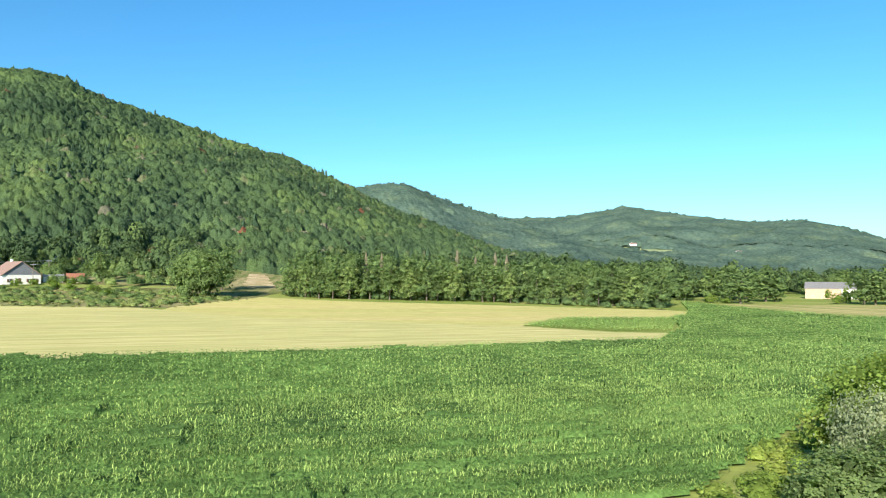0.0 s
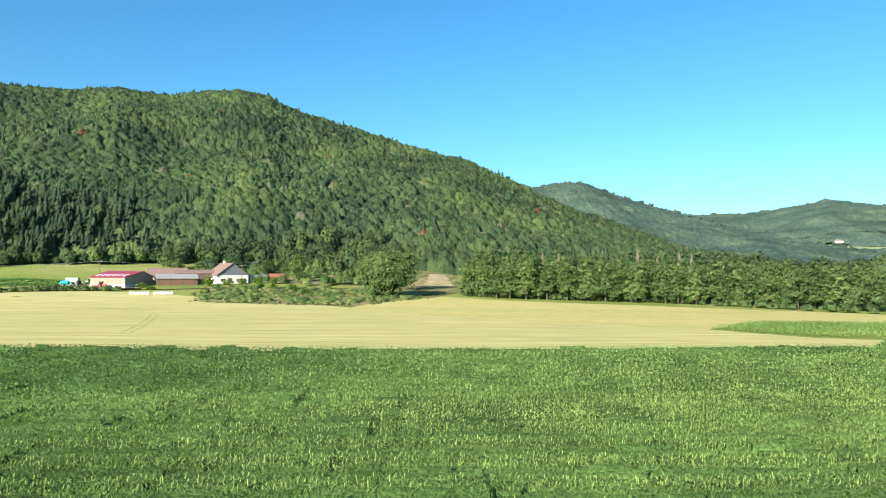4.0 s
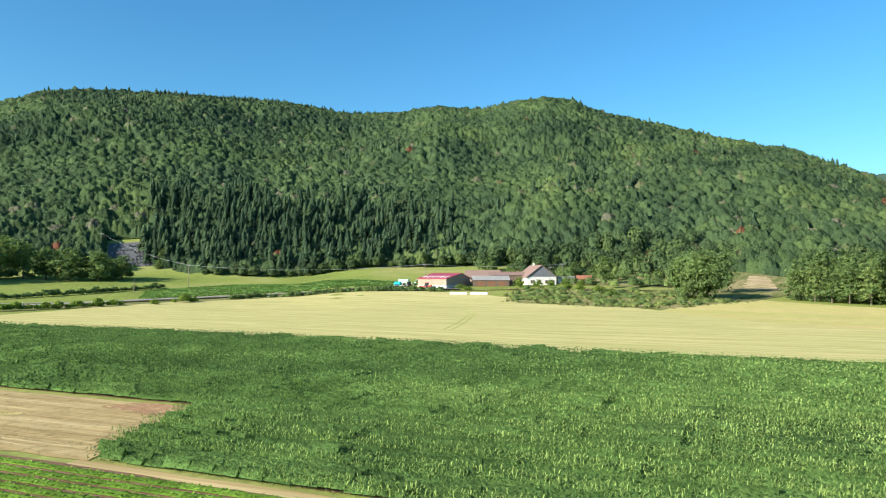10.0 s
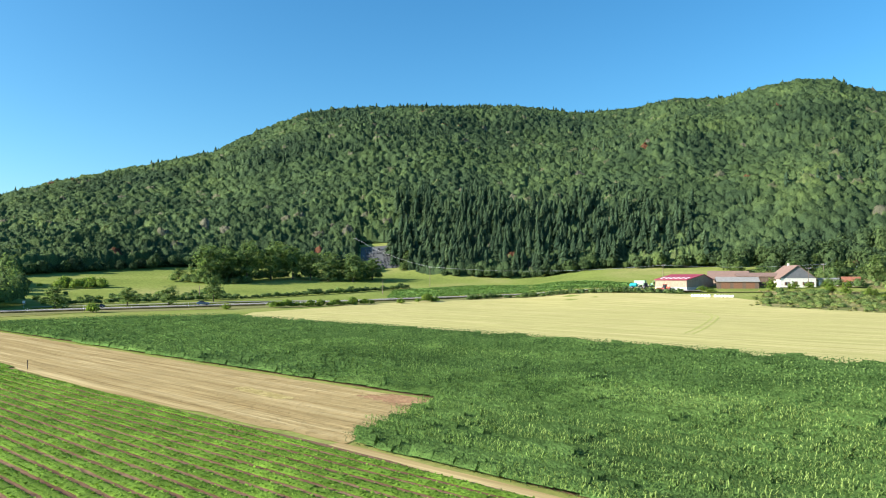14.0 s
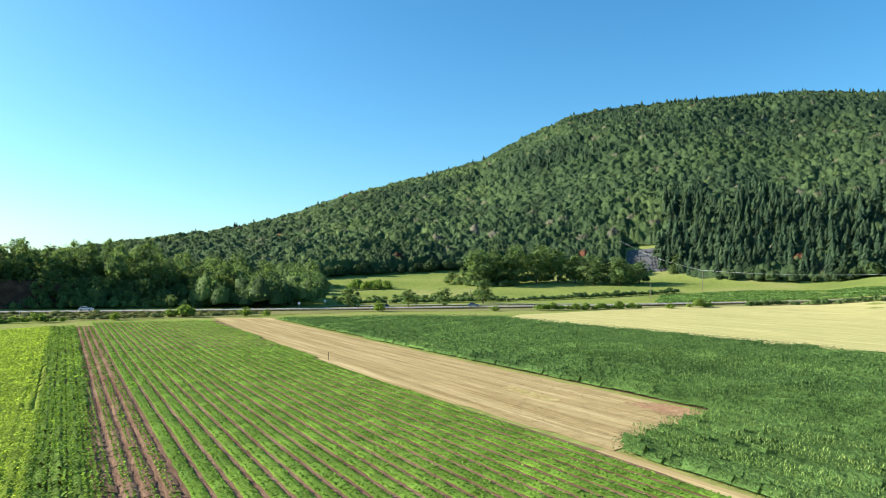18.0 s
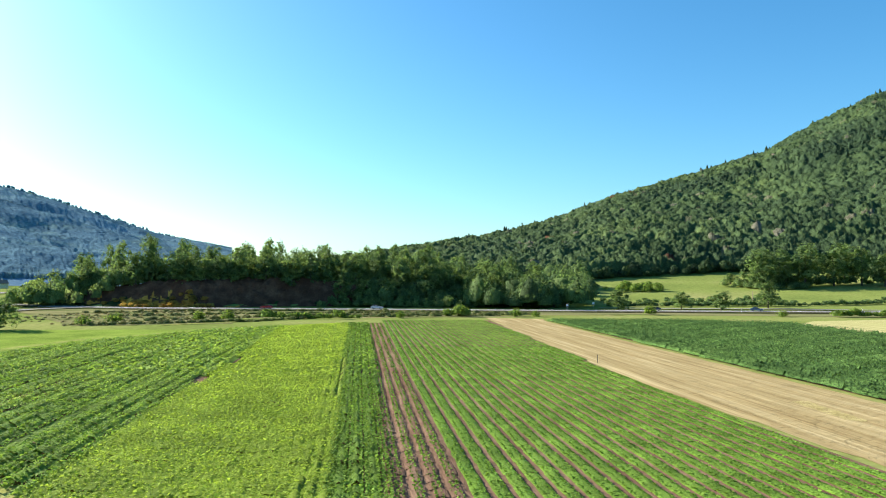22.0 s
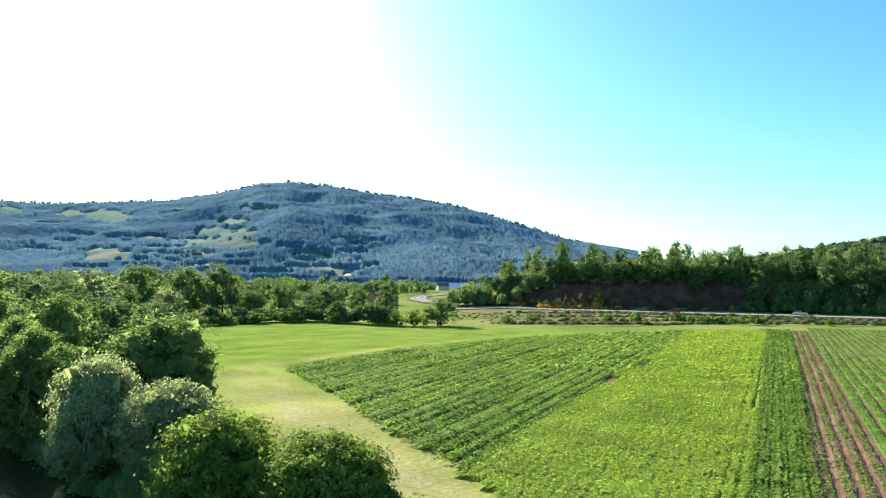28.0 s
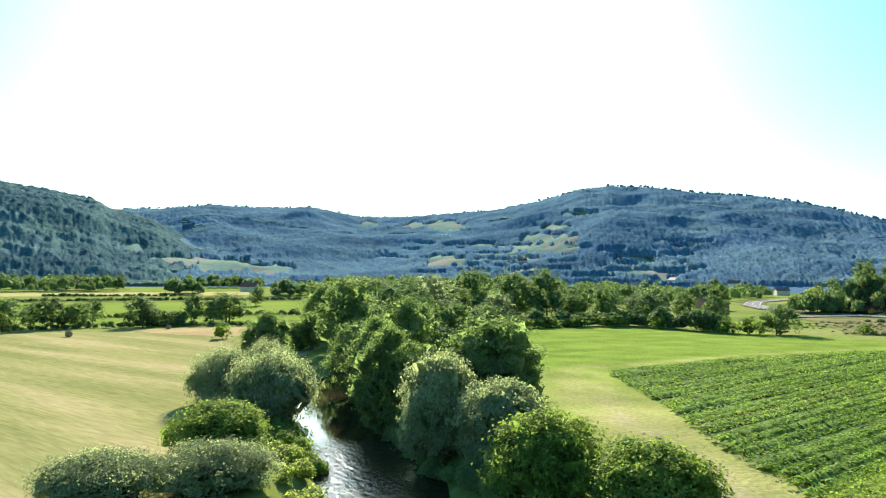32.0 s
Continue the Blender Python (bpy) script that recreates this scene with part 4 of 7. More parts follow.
def grow_wood():
    rng = np.random.default_rng(71)
    low = hill_canopy("hill_wood", -14, 113, -1.0, 260, 0.105, 1.9, 7.2, 10.5, "mixed broadleaf woods covering the hillside", 71)
    leaf_tufts("leaf_tufts", low, 40000, 1.0, "loose leafy twigs standing out of the hill woods", 72)
    high = hill_canopy("hill_wood", -14, 113, 256, 760, 0.09, 3.4, 7.2, 10.5, "mixed broadleaf woods covering the upper hillside", 71)
    leaf_tufts("leaf_tufts", high, 25000, 1.5, "leafy treetops standing out of the upper hill woods", 78)
    near = [crown_conifer(rng, 12, 8) for _ in range(5)]
    far = [crown_conifer(rng, 5, 6) for _ in range(4)]

    def plantation(a, r, rg):
        e = 1.2 * waves(a * 9, r, 90, 97)
        up = r - np.interp(a, FOOT_A, FOOT_R)
        high = 118 + 34 * waves(a * 9, r * 0.1, 60, 98) - 3.2 * np.clip(46 - a, 0, 20)
        return (a + e > 39.5 + 2.5 * rg.uniform(-1, 1, len(a))) & (a + e < 60.2) & (up < high * rg.uniform(0.75, 1.15, len(a))) & (rg.uniform(size=len(a)) < 0.93)

    spruces("spruce_wood", 36, 62, 430, 640, 27, near, plantation, (11, 20), "dark plantation of spruces at the foot of the hill", 74)

    def among(a, r, rg):
        x, y = -np.sin(np.radians(a)) * r, np.cos(np.radians(a)) * r
        return (waves(x, y, 120, 93) > 0.62) & (a < 82)

    spruces("spruce_wood", 8, 90, 470, 830, 260, far, among, (11, 16), "dark green spruces standing among the hill woods", 75)

    def ridge(a, r, rg):
        x, y = -np.sin(np.radians(a)) * r, np.cos(np.radians(a)) * r
        c = np.interp(a, RANGES[0][0][:, 0], RANGES[0][0][:, 2])
        return (r < c + 8) & (r > c - 150) & (waves(x, y, 150, 94) > -0.1)

    spruces("spruce_wood", 44, 68, 830, 1170, 70, far, ridge, (9, 15), "dark spruces along the upper ridge", 76)

    def skyline(a, r, rg):
        c = np.interp(a, RANGES[0][0][:, 0], RANGES[0][0][:, 2])
        return (np.abs(r - c) < 14) & (waves(a * 40, a, 160, 92) > 0.15)

    spruces("spruce_wood", 8, 100, 600, 1170, 110, far, skyline, (8, 14), "scattered spruces on the skyline of the hill", 77)


def canopy(name, a0, a1, r0, r1, da, dr, cell, tall, mat, label, seed, side=0):
    """The roof of far woods, crown by crown, coming down to the ground round the pastures."""
    rng = np.random.default_rng(seed)
    A, R = np.meshgrid(np.arange(a0, a1, da), np.arange(r0, r1, dr))
    A = A + rng.uniform(-0.4, 0.4, A.shape) * da
    R = R + rng.uniform(-0.4, 0.4, R.shape) * dr
    x, y = -np.sin(np.radians(A)) * R, np.cos(np.radians(A)) * R
    g = ground_z(x, y)
    top, own = treetops(x, y, cell, seed, 0.6)
    bare = in_pasture(A, R, g) | (g < 3) | ((R < 850) & (A < 168) & (A > 60))
    z = g + np.where(bare, -1.0, tall * (0.25 + 0.8 * top * (0.75 + 0.5 * waves(x, y, 110, seed) ** 2) + rng.normal(0, 0.05, x.shape)))
    n, m = A.shape
    c, e, f, h = (slice(None, -1), slice(None, -1)), (slice(1, None), slice(None, -1)), (slice(None, -1), slice(1, None)), (slice(1, None), slice(1, None))
    ok = ~(bare[c] & bare[e] & bare[f] & bare[h])
    if side:
        # the green spur and the more haze-blue hill behind it meet along an uneven line
        ok &= (side * (A - 176.5 - 1.6 * waves(x, y, 110, 95) - 0.5 * waves(x, y, 25, 96)) > 0)[c]
    i = (np.arange(n - 1)[:, None] * m + np.arange(m - 1)[None])[ok].ravel()[:, None]
    t = np.clip(0.40 + 0.22 * waves(x, y, 160, seed + 1) + 0.12 * waves(x, y, 60, seed + 2) + 0.4 * (own - 0.5), 0, 1)
    return sheet(name, mesh_of(name, np.stack([x, y, z], 2).reshape(-1, 3), [i + [0, 1, m + 1, m]], mat, t.ravel()), label, "woods")


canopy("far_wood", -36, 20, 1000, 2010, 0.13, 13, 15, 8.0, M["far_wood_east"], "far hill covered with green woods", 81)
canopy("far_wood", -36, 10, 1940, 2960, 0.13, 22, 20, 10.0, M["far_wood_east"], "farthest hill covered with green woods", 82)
canopy("far_wood", 116, 182, 720, 1700, 0.095, 9.5, 13, 5.2, M["far_wood"], "far hill covered with woods, blue haze in their colour", 83, -1)
canopy("spur_wood", 171, 194, 720, 1345, 0.1, 8, 11, 6.5, M["spur_wood"], "wooded spur covered with green trees, some blue haze in their colour", 85, 1)
canopy("far_wood", 177, 194, 1345, 1700, 0.13, 12, 14, 6.0, M["far_wood"], "far hill covered with woods, blue haze in their colour", 86)
canopy("far_wood", 116, 194, 1690, 2850, 0.1, 20, 16, 6.0, M["far_wood"], "farthest hill covered with woods, blue haze in their colour", 84)


def crest_trees():
    """A ragged line of single trees along the far crests."""
    rng = np.random.default_rng(91)
    a = np.concatenate([np.arange(120, 181, 0.13), np.arange(-28, 8, 0.14)])
    a = a + rng.uniform(-0.06, 0.06, len(a))
    west = np.vstack([WEST, SOUTH])
    r = np.where(a > 60, np.interp(a, west[:, 0], west[:, 2]), np.interp(a, EAST[:, 0], EAST[:, 2]))
    r = np.where(a < -9, np.interp(a, FAR_EAST[:, 0], FAR_EAST[:, 2]), r) - rng.uniform(2, 30, len(a))
    x, y = -np.sin(np.radians(a)) * r, np.cos(np.radians(a)) * r
    p = np.stack([x, y, ground_z(x, y)], 1)
    h = rng.uniform(5, 13, len(a))
    temps = [crown_conifer(rng, 4, 5) for _ in range(2)] + [crown_far(rng, 1, 4, 0.6) for _ in range(3)]
    temps = [(v * (3.0, 3.0, 1.0), f3, f4) if k < 2 else (v * (0.45, 0.45, 0.5), f3, f4) for k, (v, f3, f4) in enumerate(temps)]
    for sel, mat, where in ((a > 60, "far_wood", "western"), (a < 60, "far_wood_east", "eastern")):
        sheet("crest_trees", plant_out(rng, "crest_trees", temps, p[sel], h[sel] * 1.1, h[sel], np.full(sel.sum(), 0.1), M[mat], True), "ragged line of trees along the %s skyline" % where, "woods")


crest_trees()

grow_wood()


# ---- trees that stand by themselves ----
def tube(bm, pts, radii, sides=7):
    """A tapered, bent limb through the points."""
    rings = []
    for k, (p, r) in enumerate(zip(pts, radii)):
        p = Vector(p)
        d = (Vector(pts[min(k + 1, len(pts) - 1)]) - Vector(pts[max(k - 1, 0)])).normalized()
        side = d.cross(Vector((0.31, 0.95, 0.05))).normalized()
        up = d.cross(side)
        rings.append([bm.verts.new(p + (side * math.cos(6.2832 * s / sides) + up * math.sin(6.2832 * s / sides)) * r) for s in range(sides)])
    for a, b in zip(rings[:-1], rings[1:]):
        for s in range(sides):
            bm.faces.new((a[s], a[(s + 1) % sides], b[(s + 1) % sides], b[s]))
    bm.faces.new(rings[-1])
    bm.faces.new(rings[0][::-1])


def trunk_mesh(rng, h, w, bare, limbs, thick, stems=1):
    bm = bmesh.new()
    for s in range(stems):
        ox, oy = (0, 0) if stems == 1 else (rng.uniform(-0.12, 0.12) * w, rng.uniform(-0.12, 0.12) * w)
        lean = rng.uniform(-0.05, 0.05, 2) * h + (0 if stems == 1 else 1) * np.array([ox, oy]) * 1.2
        pts = [(ox + lean[0] * t * t, oy + lean[1] * t * t, -0.4 + (h * 0.82 + 0.4) * t) for t in (0, 0.25, 0.5, 0.75, 1)]
        tube(bm, pts, [thick * q for q in (1.25, 0.85, 0.6, 0.38, 0.12)], 7)
        for k in range(limbs):
            t = bare + (0.78 - bare) * (k + rng.uniform(0, 0.8)) / limbs
            a = 2.4 * k + rng.uniform(-0.5, 0.5)
            b = Vector((ox + lean[0] * t * t, oy + lean[1] * t * t, h * 0.82 * t))
            L = w * 0.42 * rng.uniform(0.7, 1.05) * (1.1 - 0.5 * t)
            d = Vector((math.cos(a), math.sin(a), rng.uniform(0.35, 0.8)))
            tube(bm, [b, b + d * L * 0.5, b + d * L + Vector((0, 0, L * 0.15))], [thick * 0.42 * (1.1 - t), thick * 0.25 * (1.1 - t), thick * 0.06], 5)
    return bm


def crown_mesh(rng, name, h, w, bare, lobes, leaves, size, mat, aspect=1.0, droop=0.0, egg=1.0, tint=(0.45, 0.2), spray=40):
    """A crown from z = bare * h to h: boughs round a middle, leafy sprays on the boughs, leaves in the sprays, twigs
    inside tinted darker as shade.
    """
    zc, hz = h * (1 + bare) / 2, h * (1 - bare) / 2
    zz, aa = np.linspace(-0.92, 0.96, lobes) + rng.normal(0, 0.06, lobes), np.arange(lobes) * 2.4 + rng.uniform(0, 6.28)
    out = np.where(zz < 0, 0.78 + 0.22 * np.sqrt(np.clip(1 - zz * zz, 0, 1)), np.sqrt(np.clip(1 - zz * zz, 0, 1)) ** (0.75 + 0.4 * egg))
    big = rng.uniform(0.14, 0.27, lobes) * w * (1.2 if lobes < 12 else 1.0)
    reach = np.maximum(w / 2 - big * 0.85, 0.1) * rng.uniform(0.6, 1.22, lobes)
    cen = np.stack([np.cos(aa) * out * reach, np.sin(aa) * out * reach, zz * np.maximum(hz - big * 0.8, 0.2) * rng.uniform(0.88, 1.08, lobes) + zc], 1)
    cen = np.vstack([cen, [(0, 0, zc - 0.3 * hz), (0, 0, zc + 0.25 * hz)]])
    rad = np.concatenate([big, [0.32 * w, 0.25 * w]])
    # sprays on the outside of the boughs
    count = max(30, leaves // spray)
    pick = rng.choice(len(cen), count * 4, p=rad ** 2 / np.sum(rad ** 2))
    d = rng.normal(size=(len(pick), 3))
    d[:, 2] = np.where(d[:, 2] < -0.9, -d[:, 2], d[:, 2])
    d /= np.linalg.norm(d, axis=1, keepdims=True)
    p = cen[pick] + d * rad[pick][:, None] * rng.uniform(0.7, 1.18, (len(pick), 1))
    keep = p[:, 2] > 0.05
    for k in range(len(cen)):
        keep &= (np.linalg.norm(p - cen[k], axis=1) > rad[k] * 0.72) | (pick == k)
    p, d, pick = p[keep][:count], d[keep][:count], pick[keep][:count]
    away = p - (0, 0, zc - 0.2 * hz)
    away /= np.maximum(np.linalg.norm(away, axis=1, keepdims=True), 1e-6)
    own = np.repeat(np.arange(len(p)), spray)
    rs = (0.05 + 0.055 * rng.uniform(0, 1, len(p))) * w
    off = rng.normal(size=(len(own), 3)) * (0.62, 0.62, 0.42 + 0.5 * droop)
    off -= away[own] * (0.25 * np.sum(off * off, axis=1, keepdims=True) ** 0.5)
    q = p[own] + off * rs[own][:, None]
    q[:, 2] = np.maximum(q[:, 2], 0.05)
    nrm = d[own] * 0.45 + away[own] * 0.35 + rng.normal(size=q.shape) * (0.42 if spray >= 30 else 0.3) + (0, 0, 0.35)
    spin = None
    if droop:
        nrm[:, 2] *= 1 - droop
        spin = np.cross(nrm, np.cross(np.tile([0.0, 0.0, 1.0], (len(q), 1)) + rng.normal(size=q.shape) * 0.35, nrm))
    v, f = quads_at(rng, q, nrm, size * rng.uniform(0.6, 1.35, len(q)), aspect, spin)
    t = rng.normal(tint[0], tint[1] * 0.45, len(cen))[pick] + rng.normal(0, tint[1] * 0.5, len(p))
    t = np.clip(t[own] + rng.normal(0, tint[1] * 0.3, len(q)), 0, 1)
    # the mass of twigs and leaves inside, its shade put into a darker tint
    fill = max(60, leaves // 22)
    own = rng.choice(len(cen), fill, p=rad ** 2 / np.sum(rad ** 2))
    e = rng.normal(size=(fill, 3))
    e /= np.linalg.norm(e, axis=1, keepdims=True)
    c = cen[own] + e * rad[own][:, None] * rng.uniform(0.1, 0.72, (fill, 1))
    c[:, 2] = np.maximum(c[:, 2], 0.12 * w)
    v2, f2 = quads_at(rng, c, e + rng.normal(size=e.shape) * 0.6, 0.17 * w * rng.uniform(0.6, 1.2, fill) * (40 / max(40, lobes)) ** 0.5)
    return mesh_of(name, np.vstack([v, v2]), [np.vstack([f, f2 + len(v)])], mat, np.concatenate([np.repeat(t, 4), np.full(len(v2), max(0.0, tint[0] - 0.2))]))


class Kind:
    """A kind of tree: made once, then copied to each place at its own size."""

    def __init__(self, name, h, w, bare, clumps, leaves, size, mat, seed, limbs=4, thick=0.25, stems=1, category="tree", made=None, **more):
        self.name, self.h, self.w, self.category, self.first = name, h, w, category, None
        if made:
            self.trunk, self.crown = made
            return
        rng = np.random.default_rng(seed)
        self.trunk = bpy.data.meshes.new("trunk")
        bm = trunk_mesh(rng, h, w, max(bare, 0.12), limbs, thick, stems)
        bm.to_mesh(self.trunk)
        bm.free()
        self.trunk.materials.append(M["bark"])
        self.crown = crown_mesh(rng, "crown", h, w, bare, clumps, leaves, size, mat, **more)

    def put(self, x, y, h, w, label, turn=0.0, group="", sink=0.15):
        z = float(ground_z(x, y)) - sink
        m = Matrix.LocRotScale((x, y, z), Euler((0, 0, turn)), (w / self.w, w / self.w, h / self.h))
        if self.first is None:
            ob = self.first = thing(self.name, label, self.category, m, group)
            part("trunk", self.trunk, None, ob)
            part("crown", self.crown, None, ob)
            return ob
        s = self.first.scale
        ob = copy_thing(self.first, m @ Matrix.Diagonal((1 / s[0], 1 / s[1], 1 / s[2], 1)))
        ob["label"] = label
        return ob


# ---- the river and its trees ----
def ribbon(name, line, half, mat, lift, label, category, kind="structure", follow=True, z=0.0, step=3.0, over=None):
    """A strip of even width along a line; over: its own heights over the ground across it."""
    pts = []
    line = np.asarray(line, float)
    for a, b in zip(line[:-1], line[1:]):
        k = max(1, int(np.hypot(*(b - a)) / step))
        pts += [a + (b - a) * q / k for q in range(k)]
    pts.append(line[-1])
    pts = np.array(pts)
    for _ in range(3):
        pts[1:-1] = (pts[:-2] + 2 * pts[1:-1] + pts[2:]) / 4
    d = np.gradient(pts, axis=0)
    d /= np.linalg.norm(d, axis=1, keepdims=True)
    s = np.stack([-d[:, 1], d[:, 0]], 1)
    offs = np.linspace(-half, half, 5)
    v = []
    for o in offs:
        q = pts + s * o
        base = ground_z(pts[:, 0], pts[:, 1]) if follow else np.full(len(q), z)
        v.append(np.column_stack([q, base + lift]))
    v = np.stack(v, 1).reshape(-1, 3)
    i = (np.arange(len(pts) - 1)[:, None] * 5 + np.arange(4)[None]).ravel()[:, None]
    return sheet(name, mesh_of(name, v, [i + [0, 1, 6, 5]], mat, smooth=True), label, category, kind)


def water_material():
    m, n, l, p = material("river_water")
    p.inputs["Base Color"].default_value = (0.030, 0.022, 0.012, 1)
    p.inputs["Roughness"].default_value, p.inputs["IOR"].default_value = 0.03, 1.33
    p.inputs["Specular IOR Level"].default_value = 0.5
    a = noise_node(n, l, 2.4, 2, (1.0, 2.0, 1.0), 10)
    b = noise_node(n, l, 7.0, 2)
    s = n.new("ShaderNodeMath")
    s.operation = "MULTIPLY_ADD"
    l.new(b.outputs[0], s.inputs[0])
    s.inputs[1].default_value = 0.35
    l.new(a.outputs[0], s.inputs[2])
    # the shallow riffle is rougher than the still pool upstream
    g = n.new("ShaderNodeSeparateXYZ")
    l.new(n.new("ShaderNodeNewGeometry").outputs["Position"], g.inputs[0])
    r = n.new("ShaderNodeMapRange")
    r.inputs[1].default_value, r.inputs[2].default_value, r.inputs[3].default_value, r.inputs[4].default_value = -62, -57, 0.04, 1.0
    l.new(g.outputs[1], r.inputs[0])
    bp = n.new("ShaderNodeBump")
    bp.inputs["Distance"].default_value = 0.085
    l.new(r.outputs[0], bp.inputs["Strength"])
    l.new(s.outputs[0], bp.inputs["Height"])
    l.new(bp.outputs[0], p.inputs["Normal"])
    return m


M["water"] = water_material()
ribbon("river", RIVER, 5.4, M["water"], 0, "narrow dark river with glittering riffle", "river", follow=False, z=-1.55)

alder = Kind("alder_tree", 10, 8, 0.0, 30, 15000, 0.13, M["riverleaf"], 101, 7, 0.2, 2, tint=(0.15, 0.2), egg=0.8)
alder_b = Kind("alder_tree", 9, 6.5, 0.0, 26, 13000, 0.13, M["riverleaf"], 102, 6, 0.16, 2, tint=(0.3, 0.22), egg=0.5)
willow = Kind("willow_tree", 7.5, 6.2, 0.0, 26, 14000, 0.095, M["willow"], 103, 5, 0.16, 3, aspect=1.8, droop=0.25, tint=(0.3, 0.22))
willow_b = Kind("willow_bush", 6, 9, 0.0, 26, 13000, 0.115, M["willow"], 104, 5, 0.12, 4, aspect=1.6, droop=0.15, tint=(0.15, 0.2))
bush_n = Kind("riverside_bush", 4.2, 7, 0.0, 26, 13000, 0.11, M["bushleaf"], 105, 4, 0.08, 5, "bush", aspect=1.6, tint=(0.5, 0.22))
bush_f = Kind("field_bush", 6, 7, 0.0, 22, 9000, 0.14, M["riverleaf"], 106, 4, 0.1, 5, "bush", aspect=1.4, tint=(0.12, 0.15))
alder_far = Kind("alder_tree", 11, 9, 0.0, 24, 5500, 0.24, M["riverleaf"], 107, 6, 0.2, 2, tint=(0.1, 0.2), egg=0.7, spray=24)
RB = "trees along the river"
alder.put(-28.6, -55.5, 9.3, 9.2, "dark green alder spreading over the river bank", 0.4, RB)
alder.put(-24.6, -83.0, 9.0, 7.6, "dark alder leaning over the water", 2.1, RB)
alder_far.put(-33.5, -119.0, 13.0, 11.0, "broad dark green tree behind others on the bank", 4.0, RB)
alder_far.put(-42.5, -116.0, 12.2, 10.5, "broad dark green tree at the meadow corner", 5.3, RB)
alder_b.put(-21.0, -61.5, 9.6, 6.4, "green alder standing over the water", 3.0, RB)
alder_b.put(-23.2, -72.0, 9.4, 7.0, "dark alder close to the water", 4.4, RB)
alder_far.put(-35.0, -145.9, 12.2, 9.6, "dark green tree where the river bends", 1.4, RB)
alder_far.put(-51.6, -130.0, 10.6, 6.4, "dark upright tree beside the meadow", 1.9, RB)
alder_b.put(-15.0, -91.0, 8.3, 7.4, "airy light green tree on the bank", 5.0, RB)
alder_far.put(-26.6, -127.0, 5.2, 7.2, "small green tree on the bank", 2.0, RB)
alder_far.put(-28.8, -126.8, 6.9, 5.2, "small dark tree in the row on the bank", 0.8, RB)
willow.put(-20.6, -48.6, 8.2, 6.4, "grey-green willow hanging over the water", 0.2, RB)
willow.put(-22.2, -42.2, 5.8, 6.2, "small round grey willow by the water", 2.6, RB)
willow_b.put(-11.6, -67.0, 6.0, 8.0, "wide grey-green willow bush on the bank", 0.7, RB)
willow_b.put(-8.2, -74.0, 5.2, 7.4, "grey-green willow bush at the edge of the hay meadow", 3.7, RB)
willow_b.put(-13.4, -80.0, 5.8, 5.2, "round grey-green willow bush over the water", 1.7, RB)
willow_b.put(-4.4, -43.6, 2.7, 6.8, "low silvery willow scrub on the bank", 1.9, RB)
willow_b.put(1.6, -44.4, 2.6, 6.6, "low silvery willow scrub at the end of the meadow", 4.4, RB)
bush_n.put(-21.4, -35.4, 4.4, 7.0, "bright green riverside bush", 0.0, RB)
bush_n.put(-24.2, -29.4, 3.7, 7.0, "bright green riverside bush with small leaves", 2.0, RB)
bush_n.put(-5.6, -52.6, 3.5, 7.0, "bright green bush on the grassy bank", 4.2, RB)
bush_l = Kind("field_bush", 6, 7, 0.0, 24, 9000, 0.13, M["bushleaf"], 108, 4, 0.1, 5, "bush", aspect=1.4, tint=(0.55, 0.2))
bush_l.put(25.6, 42.0, 7.0, 7.4, "tall yellow-green bush beside the corn", 3.1, RB)
bush_l.put(31.0, 48.5, 6.4, 8.0, "yellow-green bush behind the corn", 5.2, RB)
willow_b.put(23.4, 37.0, 5.6, 6.4, "grey-green bush with pale flowers beside the corn", 5.2, RB)
bush_f.put(18.8, 33.0, 3.9, 6.0, "dark green bush at the edge of the corn", 0.3, RB)
bush_f.put(22.6, 33.2, 5.0, 6.0, "leafy green bush beside the corn", 2.3, RB)
bush_f.put(14.6, 31.2, 1.5, 4.6, "low flowering bush at the field edge", 0.9, RB)
bush_l.put(16.8, 32.2, 1.6, 3.4, "low yellow-green bush at the field edge", 1.9, RB)

# ---- middle distance trees ----
MID = [Kind("broadleaf_tree", 16, 11, b, c + 4, int(n * 2.1), 0.54, M["leaf"], s, 4, 0.3, tint=(t, 0.2), egg=e, spray=12) for b, c, n, s, t, e in
       ((0.02, 9, 760, 111, 0.38, 1.0), (0.04, 8, 720, 112, 0.5, 0.6), (0.0, 10, 780, 113, 0.45, 1.0), (0.08, 8, 700, 114, 0.6, 0.4), (0.0, 9, 760, 115, 0.42, 0.8))]
EDGE = [Kind("broadleaf_tree", 17, 10, 0.05, 15, 1700, 0.42, M["leaf"], sd, 6, 0.24, tint=(tn, 0.2), egg=0.7, spray=12) for sd, tn in ((141, 0.6), (142, 0.78), (143, 0.45))]
NEARMID = [Kind("broadleaf_tree", 13, 11, 0.0, c + 4, int(n * 1.3), 0.36, M["leaf"], sd, 5, 0.22, 2, tint=(tn, 0.2), spray=18) for c, n, sd, tn in ((14, 1900, 131, 0.55), (16, 2000, 132, 0.8), (13, 1800, 133, 0.35))]
GREYTREE = Kind("grey_green_tree", 12, 9, 0.0, 18, 2500, 0.32, M["willow"], 116, 4, 0.22, 2, tint=(0.15, 0.15), spray=18)
POPLAR = Kind("poplar_tree", 13, 6, 0.1, 16, 2200, 0.32, M["leaf"], 117, 5, 0.2, egg=0.2, tint=(0.6, 0.2), spray=16)
OAK = Kind("oak_tree", 19, 23.5, 0.0, 34, 7000, 0.55, M["leaf"], 118, 7, 0.6, tint=(0.6, 0.16), spray=20)
